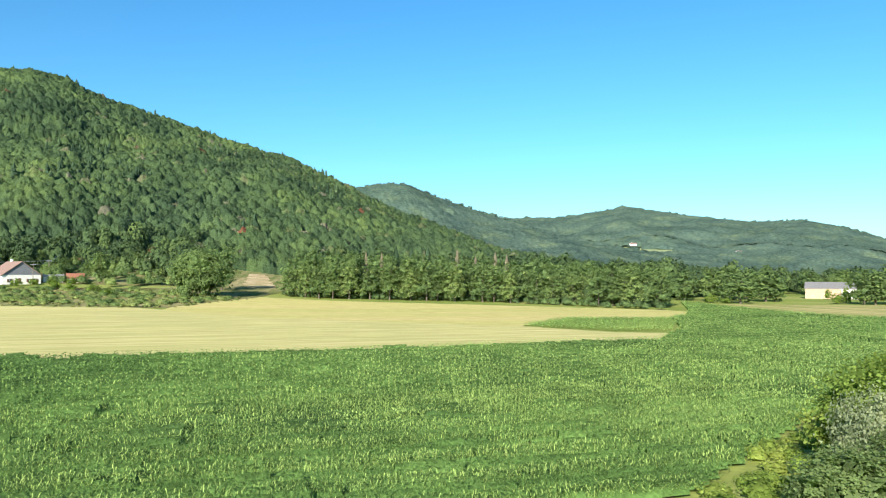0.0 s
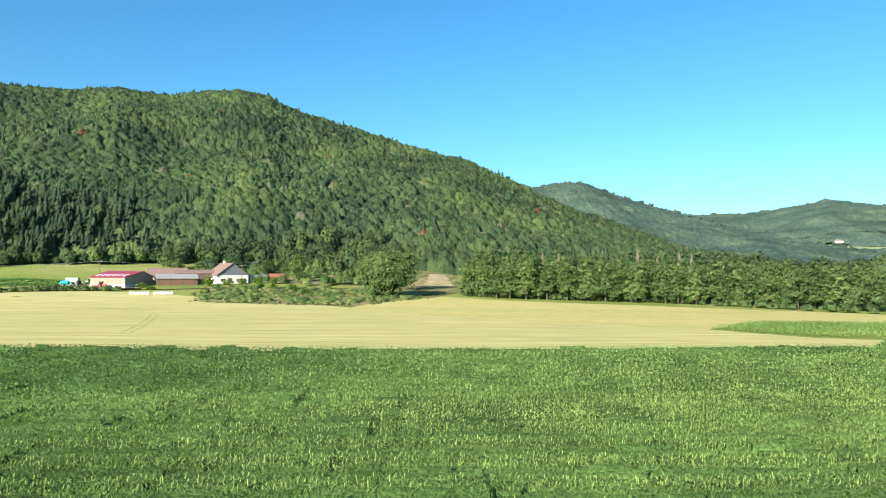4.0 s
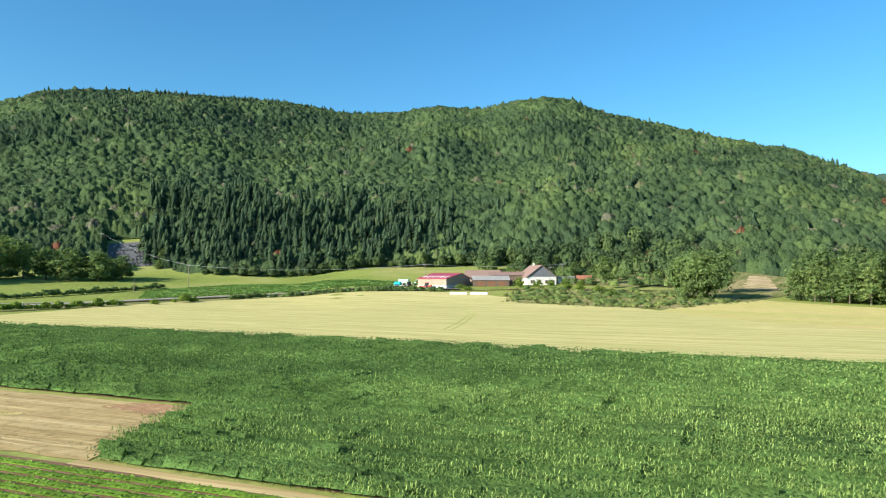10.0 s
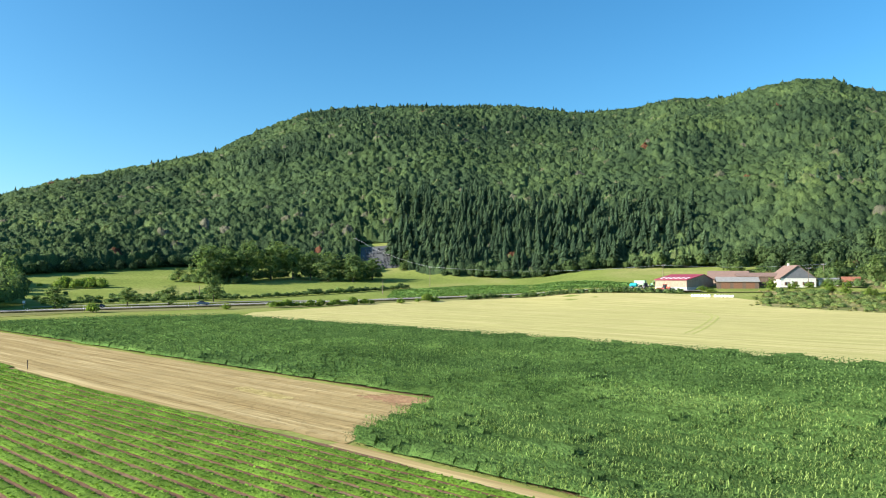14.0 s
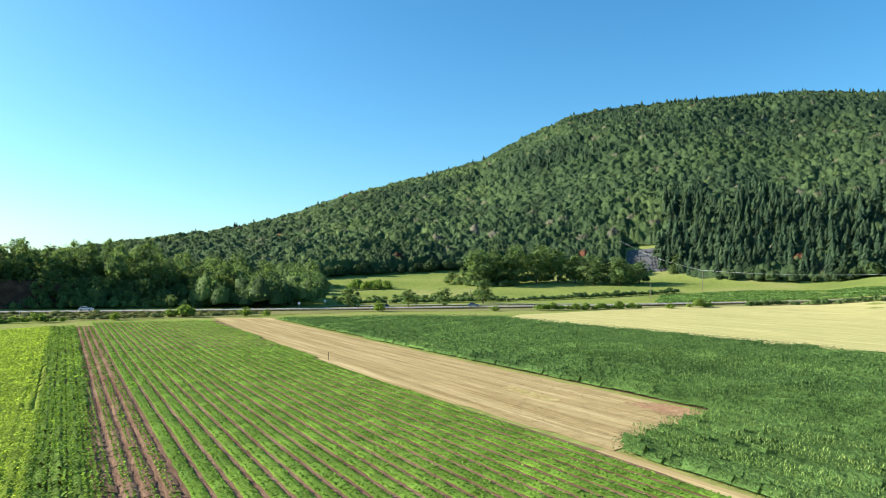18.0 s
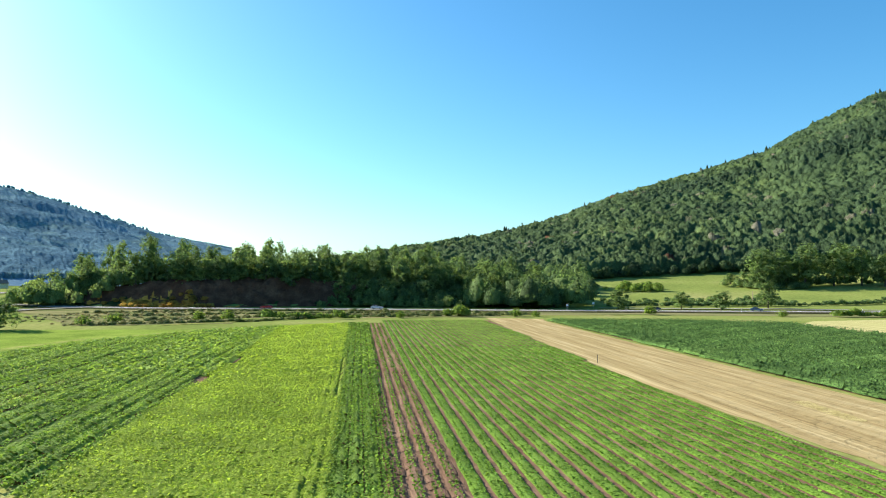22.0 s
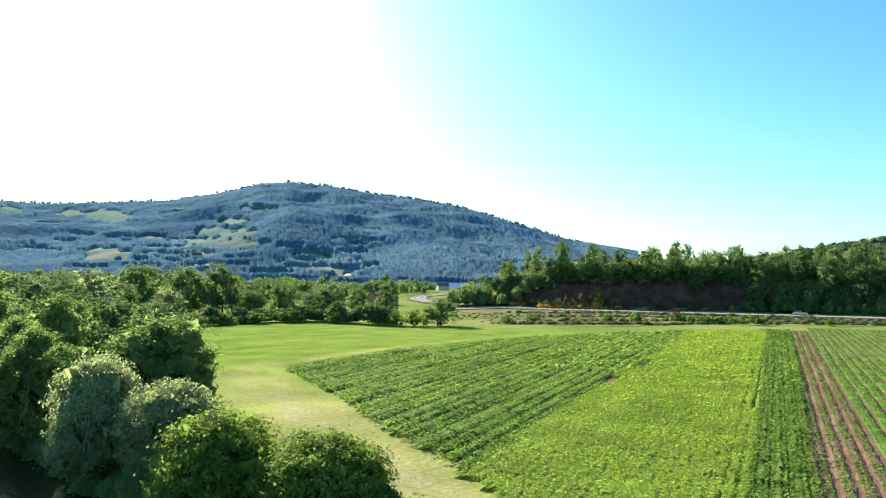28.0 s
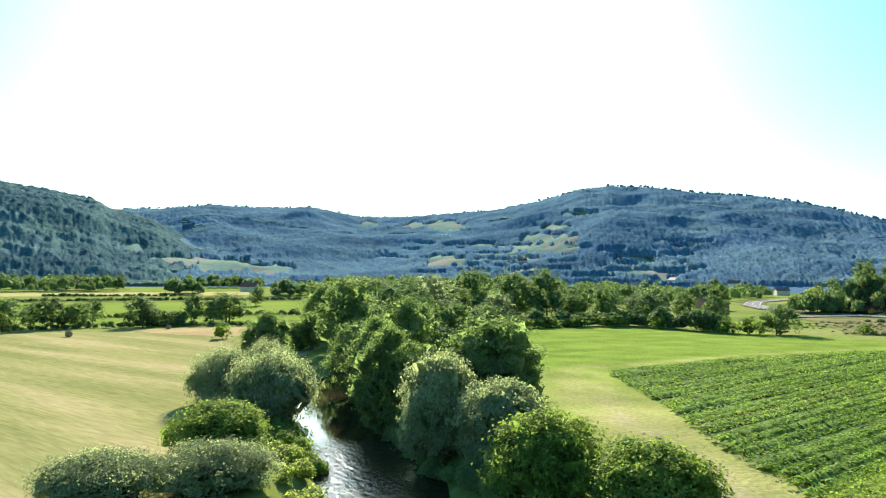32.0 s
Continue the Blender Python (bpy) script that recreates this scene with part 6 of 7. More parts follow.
# bushes and young trees along the foot of the hill
thicket("wood_margin", polar(*[(q, np.interp(q, FOOT_A, FOOT_R) - 3) for q in range(18, 60, 3)]), 461, 4.0, "young broadleaf trees along the foot of the plantation", M["broadleaf"], tint=(0.45, 0.2), width=5.0, category="woods", tall=1.0, quads=40, leaf=1.0)
thicket("wood_margin", polar(*[(q, np.interp(q, FOOT_A, FOOT_R) - 3) for q in range(64, 114, 3)]), 462, 3.6, "bushes along the foot of the hill woods", M["broadleaf"], tint=(0.3, 0.2), width=5.0, category="woods", tall=1.0, quads=40, leaf=1.0)
# the land behind the grove, up to the foot of the hill
thicket("grove_wood", [(-70, 352), (-40, 345), (85, 318), (120, 345), (150, 400), (60, 440), (-70, 440)], 445, 5.2, "broadleaf wood between grove and hillside", M["broadleaf"], True, 460, tint=(0.4, 0.2), category="woods", tall=1.45, leaf=1.0)
thicket("far_trees", [(108, 345), (152, 350), (172, 425), (250, 440), (300, 480), (340, 600), (160, 600), (130, 440)], 446, 5.4, "line of trees across the valley", M["broadleaf"], True, 420, tint=(0.45, 0.2), category="woods", tall=1.3, leaf=1.0)


# ---- road ----
M["asphalt"] = surface("sunlit_asphalt", [(0.3, (0.22, 0.20, 0.185)), (0.5, (0.27, 0.25, 0.23)), (0.7, (0.33, 0.30, 0.27))], 0.15, 3.0, 0.85, bump=0.3, depth=0.02)
M["white"] = surface("white_paint", [(0.3, (0.72, 0.72, 0.70)), (0.7, (0.82, 0.82, 0.80))], 1.0, 8, 0.6, bump=0.1)
M["verge"] = surface("dry_verge", [(0.32, (0.105, 0.135, 0.040)), (0.5, (0.185, 0.180, 0.075)), (0.68, (0.29, 0.24, 0.12))], 0.22, 1.2, 0.95, bump=0.7, depth=0.15, stretch=(9.0, 1.0, 1.0), turn=98)
M["broom"] = surface("broom_slope", [(0.3, (0.34, 0.15, 0.04)), (0.5, (0.56, 0.26, 0.045)), (0.7, (0.68, 0.36, 0.065))], 0.25, 1.5, 0.95, bump=0.9, depth=0.4)
M["rock"] = surface("brown_rock", [(0.3, (0.075, 0.034, 0.022)), (0.5, (0.125, 0.058, 0.034)), (0.7, (0.19, 0.09, 0.052))], 0.25, 1.6, 0.95, bump=1.0, depth=0.5)
ROAD = np.array([(-196, 258), (-206, 250), (-222, 240), (-248, 222), (-267, 194), (-270, 156), (-268, 112), (-267, 67), (-263.5, 30), (-257, -20), (-250, -65), (-242, -105), (-237, -150), (-241, -190), (-262, -236), (-300, -284), (-352, -330), (-430, -372)])
patch("road_verge", [(-244, 20), (-247, 60), (-247, 100), (-250, 149), (-252, 188), (-232, 218), (-208, 243), (-204, 254), (-226, 246), (-254, 226), (-274, 196), (-277, 156), (-275, 112), (-273, 67), (-268, 30), (-262, -20), (-254, -65), (-246, -105), (-242, -150), (-246, -190), (-225, -196), (-176, -140), (-152, -114), (-170, -82), (-193, -94), (-204, -58), (-217, -24)], M["verge"], 0.08, "dry grassy verge along the road", "verge", wobble=0.8)
road = ribbon("road", ROAD, 4.4, M["asphalt"], 0.45, "pale grey two-lane country road", "road", step=5)
for side in (-3.9, 0.0, 3.9):
    d = np.gradient(ROAD, axis=0)
    d /= np.linalg.norm(d, axis=1, keepdims=True)
    line = ribbon("edge_line" if side else "centre_line", ROAD + np.stack([-d[:, 1], d[:, 0]], 1) * side, 0.11, M["white"], 0.47, "white painted line", "road marking", step=5)
ribbon("road_shoulder", ROAD, 6.2, M["verge"], 0.28, "gravelly shoulder of the road", "road", step=5)
ribbon("lay_by", [(-279, 14), (-281, 50), (-282, 80), (-276, 120)], 2.4, M["asphalt"], 0.4, "narrow lay-by lane beside the road", "road")
ribbon("side_road", [(-241, -172), (-226, -178), (-214, -180), (-198, -176)], 2.6, M["asphalt"], 0.42, "side road joining the main road", "road")
ribbon("farm_lane", [(-160, -96), (-178, -84), (-200, -74), (-212, -50), (-226, -20), (-240, 20)], 1.2, M["track"], 0.12, "dirt lane along the verge", "track")
ribbon("farm_lane", [(-206, 250), (-190, 258), (-172, 276), (-150, 290), (-120, 300)], 3.4, M["sand"], 0.14, "pale gravel lane in front of the farm", "track")


def rock_cutting():
    """The steep brown bank above the road, rough and broken, with broom on its lower end."""
    rng = np.random.default_rng(500)
    a = np.arange(105, 126.4, 0.14)
    s = np.linspace(0, 1, 22)
    A, S = np.meshgrid(a, s)
    reach = np.clip((A - 106) / 5, 0, 1) * np.clip((126.3 - A) / 5, 0, 1)
    R = 284.5 + 15 * S + 3.2 * np.clip(A - 119, 0, 20)
    x, y = -np.sin(np.radians(A)) * R, np.cos(np.radians(A)) * R
    rough = waves(x * 1.0, y, 6, 61) * 0.8 + waves(x, y, 2.2, 62) * 0.45 + rng.normal(0, 0.2, x.shape)
    z = ground_z(x, y) + 0.12 + reach * (np.clip(S * 1.6, 0, 1) * 1.5 + rough * (S > 0.04) * (S < 0.97))
    n, m = A.shape
    i = (np.arange(n - 1)[:, None] * m + np.arange(m - 1)[None]).ravel()[:, None]
    f = i + [0, 1, m + 1, m]
    v = np.stack([x, y, z], 2).reshape(-1, 3)
    slot = ((A[:-1, :-1] > 118.0 + 5 * S[:-1, :-1] + 2.5 * waves(x, y, 14, 63)[:-1, :-1]) & (S[:-1, :-1] < 0.34 + 0.2 * waves(x, y, 5, 64)[:-1, :-1]) & (waves(x, y, 9, 65)[:-1, :-1] > -0.35)).ravel().astype(int)
    return sheet("rock_bank", mesh_of("rock_bank", v, [f[:, ::-1]], [M["rock"], M["broom"]], slots=slot), "steep brown rock bank with orange broom above the road", "rock bank", "structure")


rock_cutting()
M["broomleaf"] = foliage("orange_dry_broom", [(0.0, (0.30, 0.17, 0.04)), (0.5, (0.48, 0.27, 0.055)), (1.0, (0.62, 0.40, 0.10))], 0.3, 0.45)
thicket("broom_bushes", polar((117.5, 285), (121, 290), (123.5, 297)), 452, 1.3, "dry orange broom at the foot of the rock bank", M["broomleaf"], tint=(0.5, 0.3), width=4, category="bushes", tall=0.7)
thicket("broom_bushes", polar((118, 289), (121, 295), (124.5, 306)), 453, 1.5, "dry orange broom climbing the rock bank", M["broomleaf"], tint=(0.4, 0.3), width=4, category="bushes", tall=0.7)
thicket("bank_bushes", [(-266, -92), (-272, -60), (-276, -30)], 450, 1.9, "young birches and bushes on the road bank", M["leaf"], tint=(0.45, 0.2), width=5, category="bushes", tall=1.0)
thicket("bank_bushes", [(-230, -200), (-246, -186), (-262, -170), (-270, -182), (-252, -215)], 451, 3.2, "light green young trees at the end of the wood", M["leaf"], True, 60, tint=(0.7, 0.15), category="bushes", tall=1.3)


# ---- buildings ----
def flat(name, c, rough=0.7, metal=0.0, scale=1.5, vary=0.14, spec=0.3):
    lo, hi = tuple(q * (1 - vary) for q in c), tuple(min(1, q * (1 + vary)) for q in c)
    return surface(name, [(0.3, lo), (0.7, hi)], scale, scale * 8, rough, metal, 0.25, 0.02, space="object", spec=spec)


M["plaster"] = flat("white_plaster", (0.72, 0.69, 0.63))
M["cream"] = flat("cream_plaster", (0.70, 0.60, 0.38))
M["tile_red"] = flat("orange_roof_tiles", (0.25, 0.10, 0.060))
M["tile_pink"] = flat("weathered_pink_tiles", (0.215, 0.140, 0.112))
M["barn_red"] = flat("dark_red_sheet_roof", (0.30, 0.045, 0.07), 0.5)
M["slate"] = flat("grey_slate", (0.16, 0.165, 0.18))
M["fibre"] = flat("grey_fibre_cement", (0.26, 0.25, 0.235))
M["fibre_dark"] = flat("dark_gravel", (0.10, 0.10, 0.10))
M["planks"] = surface("weathered_boards", [(0.3, (0.24, 0.17, 0.12)), (0.5, (0.36, 0.27, 0.20)), (0.7, (0.46, 0.37, 0.29))], 2.0, 9, 0.9, bump=0.5, stretch=(0.3, 0.3, 4), space="object")
# boards coloured dark to stand for shade in the cart shed's open front
M["darkboards"] = surface("boards_dark_as_shade", [(0.3, (0.09, 0.065, 0.05)), (0.7, (0.17, 0.125, 0.095))], 2.0, 9, 0.9, bump=0.5, stretch=(0.3, 0.3, 4), space="object")
M["concrete"] = flat("pale_concrete", (0.50, 0.47, 0.43))
M["glass"] = flat("dark_window_glass", (0.03, 0.035, 0.045), 0.15, spec=0.6)
M["shutter"] = flat("brown_shutter", (0.16, 0.08, 0.045))
M["blue_roof"] = flat("grey_metal_roof", (0.17, 0.16, 0.155), 0.6)
M["tanwall"] = flat("tan_board_wall", (0.27, 0.18, 0.11))
M["tanboards"] = flat("tan_timber_cladding", (0.42, 0.28, 0.18))
M["steel"] = flat("galvanised_steel", (0.45, 0.46, 0.47), 0.45, 0.6)
M["wood_pole"] = flat("wooden_pole", (0.20, 0.15, 0.11))
M["rubber"] = flat("black_rubber", (0.025, 0.025, 0.027))
M["granite"] = flat("grey_granite", (0.21, 0.21, 0.215), 0.6)
M["granite_dark"] = flat("dark_granite", (0.09, 0.09, 0.10), 0.4)
M["film"] = flat("white_wrap_film", (0.78, 0.78, 0.76), 0.35)
M["hay"] = surface("hay", [(0.3, (0.20, 0.14, 0.07)), (0.7, (0.34, 0.25, 0.13))], 3.0, 20, 0.95, bump=0.8, depth=0.04)


def box_bm(x0, x1, y0, y1, z0, z1, bevel=0.0):
    bm = bmesh.new()
    v = [bm.verts.new((x, y, z)) for z in (z0, z1) for x, y in ((x0, y0), (x1, y0), (x1, y1), (x0, y1))]
    for q in ((3, 2, 1, 0), (4, 5, 6, 7), (0, 1, 5, 4), (1, 2, 6, 5), (2, 3, 7, 6), (3, 0, 4, 7)):
        bm.faces.new([v[k] for k in q])
    if bevel:
        bmesh.ops.bevel(bm, geom=bm.edges[:], offset=bevel, segments=1, affect="EDGES")
    return bm


def prism_bm(profile, x0, x1):
    """A (y, z) outline drawn out along x."""
    bm = bmesh.new()
    a = [bm.verts.new((x0, y, z)) for y, z in profile]
    b = [bm.verts.new((x1, y, z)) for y, z in profile]
    n = len(profile)
    bm.faces.new(a)
    bm.faces.new(b[::-1])
    for k in range(n):
        bm.faces.new((a[(k + 1) % n], a[k], b[k], b[(k + 1) % n]))
    bmesh.ops.recalc_face_normals(bm, faces=bm.faces[:])
    return bm


def site(x, y, turn, sink=0.3):
    return pose(x, y, float(ground_z(x, y)) - sink, 0, 0, turn)


def house(x, y, turn, length, depth, eave, ridge, wall, roof, label, category="house", peak=0.5, openings=(), chimney=True, base=None, name="house", over=0.45, gable=None):
    """A gabled building: its ridge runs along x; (x, y) is the middle of the front wall's foot.
    openings: (side, along, sill, width, height, kind), side 'f' front, 'r' the end at +x, 'l' the end at -x."""
    h = thing(name, label, category, site(x, y, turn))
    p = depth * peak
    body = part("wall", prism_bm([(0, 0), (0, eave), (p, ridge), (depth, eave), (depth, 0)], -length / 2, length / 2), wall, h)
    t = 0.22
    for y0, y1, s in ((-over, p, 1), (depth + over, p, -1)):
        run = p if s > 0 else depth - p
        z0 = eave - over * (ridge - eave) / run
        part("roof_slope", prism_bm([(y0, z0), (y1, ridge + 0.02), (y1, ridge + t), (y0, z0 + t)], -length / 2 - over, length / 2 + over), roof, h)
    if gable:
        part("gable_cladding", prism_bm([(0.15, eave + 0.1), (p, ridge - 0.1), (depth - 0.15, eave + 0.1)], length / 2 + 0.003, length / 2 + 0.09), gable, h, "slate-hung gable")
    if base:
        part("plinth", box_bm(-length / 2 - 0.08, length / 2 + 0.08, -0.08, depth + 0.08, 0, 1.5), base, h, "pale concrete plinth")
    if chimney:
        c = part("chimney", box_bm(-length * 0.2 - 0.4, -length * 0.2 + 0.4, p - 0.35, p + 0.35, ridge - 0.6, ridge + 1.1), wall, h)
        part("chimney_cap", box_bm(-length * 0.2 - 0.5, -length * 0.2 + 0.5, p - 0.45, p + 0.45, ridge + 1.1, ridge + 1.25), M["concrete"], c)
    for side, along, sill, w, hh, kind in openings:
        def slab(a0, a1, z0, z1, out0, out1):
            if side == "f":
                return box_bm(a0, a1, -out1, -out0, z0, z1)
            e = length / 2
            return box_bm(e + out0, e + out1, a0, a1, z0, z1) if side == "r" else box_bm(-e - out1, -e - out0, a0, a1, z0, z1)
        nm = "door" if kind == "door" else "window"
        o = part(nm, slab(along - w / 2, along + w / 2, sill, sill + hh, 0.004, 0.05), M["glass"] if kind != "door" else M["shutter"], h)
        if kind != "door":
            part("frame", slab(along - 0.05, along + 0.05, sill, sill + hh, 0.05, 0.09), M["white"], o)
            part("sill", slab(along - w / 2 - 0.12, along + w / 2 + 0.12, sill - 0.12, sill, 0.004, 0.2), M["concrete"], o)
        if kind == "shutters":
            for sgn in (-1, 1):
                part("shutter", slab(along + sgn * w * 0.78 - w * 0.25, along + sgn * w * 0.78 + w * 0.25, sill, sill + hh, 0.004, 0.08), M["shutter"], o)
    return h


WIN = "shutters"
# the farm: barn, sheds and dwelling; the barn's front corner looks to the valley
barn = house(-210.3, 256.2, 8.2, 15.5, 23, 4.6, 7.0, M["planks"], M["barn_red"], "long timber-clad barn with a dark red sheet roof", "barn", 0.62, (), False, M["concrete"], "barn")
for k in range(6):
    part("skylight", prism_bm([(2.2, 5.20), (6.0, 5.84), (6.0, 5.92), (2.2, 5.28)], -6.6 + k * 2.4, -5.6 + k * 2.4), M["film"], barn, "translucent roof panel")
for k in range(14):
    part("cladding_board", box_bm(-7.7 + k * 1.1, -7.55 + k * 1.1, -0.06, -0.004, 1.5, 4.55), M["planks"], barn)
house(-203, 286, 30, 17, 12, 3.6, 6.8, M["planks"], M["tile_pink"], "older barn with a weathered roof behind", "barn", 0.5, (), False, None, "barn")
house(-191.5, 277.5, 40, 17, 9, 3.4, 5.2, M["darkboards"], M["fibre"], "cart shed with a grey fibre-cement roof, dark boards for its shaded open front", "shed", 0.6, (("f", -5, 0.3, 3.6, 2.7, "door"), ("f", 0, 0.3, 3.6, 2.7, "door"), ("f", 5, 0.3, 3.6, 2.7, "door")), False, None, "cart_shed")
house(-187, 293, 38, 26, 8, 4.8, 6.2, M["darkboards"], M["tile_pink"], "long shed with a pinkish tiled roof", "shed", 0.5, (), False, None, "long_shed")
house(-185.5, 294.5, -38, 15, 15, 3.9, 9.4, M["plaster"], M["tile_pink"], "white farmhouse with slate gable and pink tiled roof", "house", 0.5,
      (("r", 3.0, 0.9, 1.0, 1.4, WIN), ("r", 6.7, 0.4, 1.1, 2.2, "door"), ("r", 10.4, 0.9, 1.0, 1.4, WIN), ("r", 13.0, 0.9, 1.0, 1.4, WIN), ("f", -3, 1.0, 1.0, 1.3, WIN), ("f", 3, 1.0, 1.0, 1.3, WIN)), True, None, "farmhouse", 0.5, M["slate"])
house(-168.5, 308, 28, 7.5, 6, 3.0, 3.6, M["plaster"], M["fibre"], "low white garage joined to the farmhouse", "garage", 0.5, (("f", 0, 0.3, 2.6, 2.3, "door"),), False, None, "garage")
house(-160.5, 311, 28, 6.5, 6, 2.4, 4.2, M["plaster"], M["tile_red"], "small outbuilding with an orange tiled roof", "shed", 0.5, (("f", 0, 0.9, 1.2, 1.0, "window"),), False, None, "outbuilding")
house(-198, 391, -10, 7, 7, 3.0, 5.6, M["plaster"], M["tile_red"], "white cottage with an orange roof under the wood", "house", 0.5, (("f", -2, 1, 1, 1.2, WIN), ("f", 2, 1, 1, 1.2, WIN), ("r", 3.5, 1, 1, 1.2, WIN)))
house(-176, 402, 60, 7, 6.5, 3.2, 5.6, M["plaster"], M["tile_red"], "white cottage with an orange roof among trees", "house", 0.5, (("f", -2, 1, 1, 1.2, WIN), ("f", 2, 1, 1, 1.2, WIN), ("l", 3.2, 1, 1, 1.2, WIN)))
house(-157, 385, 20, 8, 7, 3.6, 5.8, M["cream"], M["tile_red"], "cream cottage half hidden by a tree", "house", 0.5, (("f", -2, 1, 1, 1.2, WIN), ("f", 2, 1, 1, 1.2, WIN)))
house(-218, 416, 35, 6, 5, 2.6, 4.4, M["planks"], M["tile_pink"], "small timber hut at the wood edge", "hut", 0.5, (("f", 0, 0.4, 1, 2, "door"),), False)
house(-60, 305, -15, 6, 6, 3.0, 5.2, M["plaster"], M["tile_pink"], "small house hidden behind the grove trees", "house", 0.5, (("f", -1.5, 1, 1, 1.2, WIN),))
hall = house(196, 360, -29, 23, 14, 5.6, 8.6, M["plaster"], M["blue_roof"], "hall with tan boards, white end and grey metal roof", "hall", 0.5, (("f", -8, 1.2, 1.4, 1.4, "window"), ("f", -3, 1.2, 1.4, 1.4, "window"), ("f", 3, 0.3, 3, 3.2, "door"), ("f", 8, 1.2, 1.4, 1.4, "window")), False, None, "hall")
part("front_boards", box_bm(-11.45, 4.5, -0.06, -0.002, 0.3, 5.5), M["tanboards"], hall, "tan timber cladding")
def on_slope(a, rise):
    """How far off, on that heading, the far slope rises to that height angle from the camera."""
    r = np.arange(900.0, 2900.0, 5.0)
    up = ground_z(-math.sin(radians(a)) * r, math.cos(radians(a)) * r)
    return float(r[np.argmax(np.degrees(np.arctan2(up - 12, r)) > rise)])


FAR_HOUSES = [(186.4, 640, 10, 34, 9, 4, 6.5, "white", "blue"), (171.8, 560, -20, 12, 9, 4, 7, "cream", "tile"), (176.8, 640, 15, 10, 8, 4, 6.5, "white", "tile"), (168.2, 640, 40, 16, 10, 4, 7.5, "white", "pink"), (136.9, 330, 50, 14, 9, 3.6, 6.2, "tile", "tile"),
              (141.5, 820, -30, 12, 9, 5, 8, "white", "pink"), (138.6, 860, -45, 11, 9, 5, 8, "white", "tile"), (145.5, 900, 60, 13, 10, 5, 8, "white", "slate"), (150.5, 980, 10, 12, 9, 5, 8, "cream", "tile"), (134.5, 840, -10, 12, 9, 5, 8, "white", "tile"),
              (131.5, 760, 20, 12, 9, 5, 8, "cream", "pink"), (155.5, 1300, 30, 13, 10, 5, 8, "white", "tile"), (174.6, 830, 0, 12, 9, 4, 7, "white", "tile"), (147.8, 1260, 10, 13, 9, 5, 8, "white", "pink"), (-15.0, on_slope(-15.0, 2.18), 15, 17, 10, 5, 8, "white", "pink"), (-22.7, on_slope(-22.7, 1.55), 40, 16, 10, 5, 8, "white", "pink")]
WALLS = {"white": M["plaster"], "cream": M["cream"], "tile": M["tanwall"]}
ROOFS = {"blue": M["slate"], "tile": M["tile_red"], "pink": M["tile_pink"], "slate": M["slate"]}
for a, r, turn, L, D, e, rg, w, rf in FAR_HOUSES:
    house(-math.sin(radians(a)) * r, math.cos(radians(a)) * r, a + 180 + turn if abs(a) > 90 else a + turn, L, D, e, rg, WALLS[w], ROOFS[rf], "distant %s house with a pitched roof" % ("cream" if w == "cream" else "brown" if w == "tile" else "white"), "house", 0.5,
          (("f", -L / 4, 1, 1.3, 1.5, "window"), ("f", L / 4, 1, 1.3, 1.5, "window"), ("f", 0, 0.3, 1.2, 2.1, "door")))


# ---- farm machines, bales and other loose things ----
def wheel_bm(r, w, sides=14):
    bm = bmesh.new()
    bmesh.ops.create_cone(bm, cap_ends=True, segments=sides, radius1=r, radius2=r, depth=w)
    bmesh.ops.bevel(bm, geom=[e for e in bm.edges if abs(e.verts[0].co.z - e.verts[1].co.z) < 1e-4 and len(e.link_faces) == 2], offset=w * 0.2, segments=1, affect="EDGES")
    bmesh.ops.rotate(bm, cent=(0, 0, 0), matrix=Matrix.Rotation(math.pi / 2, 3, "X"), verts=bm.verts)
    return bm


def wheel(parent, x, y, r, w, rim):
    t = part("wheel", wheel_bm(r, w), M["rubber"], parent)
    t.location = (x, y, r)
    q = part("rim", wheel_bm(r * 0.55, w * 1.06, 10), rim, t)
    return t


def car(x, y, turn, paint, label):
    c = thing("car", label, "car", pose(x, y, float(ground_z(x, y)) + 0.46, 0, 0, turn))
    body = part("body", prism_bm([(-2.1, 0.30), (-2.15, 0.62), (-1.95, 0.85), (-0.95, 0.95), (1.75, 0.98), (2.1, 0.85), (2.12, 0.35)], -0.86, 0.86), paint, c)
    part("cabin", prism_bm([(-0.95, 0.95), (-0.25, 1.38), (1.0, 1.45), (1.75, 0.98)], -0.72, 0.72), paint, c)
    for s in (-1, 1):
        part("side_window", prism_bm([(-0.78, 0.99), (-0.22, 1.32), (0.95, 1.37), (1.5, 1.01)], s * 0.723, s * 0.733), M["glass"], c)
        part("headlight", box_bm(s * 0.6 - 0.18, s * 0.6 + 0.18, -2.17, -2.08, 0.62, 0.78), M["film"], c)
        part("tail_light", box_bm(s * 0.65 - 0.15, s * 0.65 + 0.15, 2.08, 2.14, 0.66, 0.82), M["tile_red"], c)
        for yy in (-1.35, 1.3):
            w = part("wheel", wheel_bm(0.32, 0.2), M["rubber"], c)
            w.matrix_basis = pose(s * 0.78, yy, 0.32, 0, 0, 90)
            part("rim", wheel_bm(0.19, 0.214, 10), M["steel"], w)
    part("windscreen", prism_bm([(-0.93, 0.99), (-0.30, 1.365), (-0.32, 1.385), (-0.96, 1.0)], -0.62, 0.62), M["glass"], c)
    return c


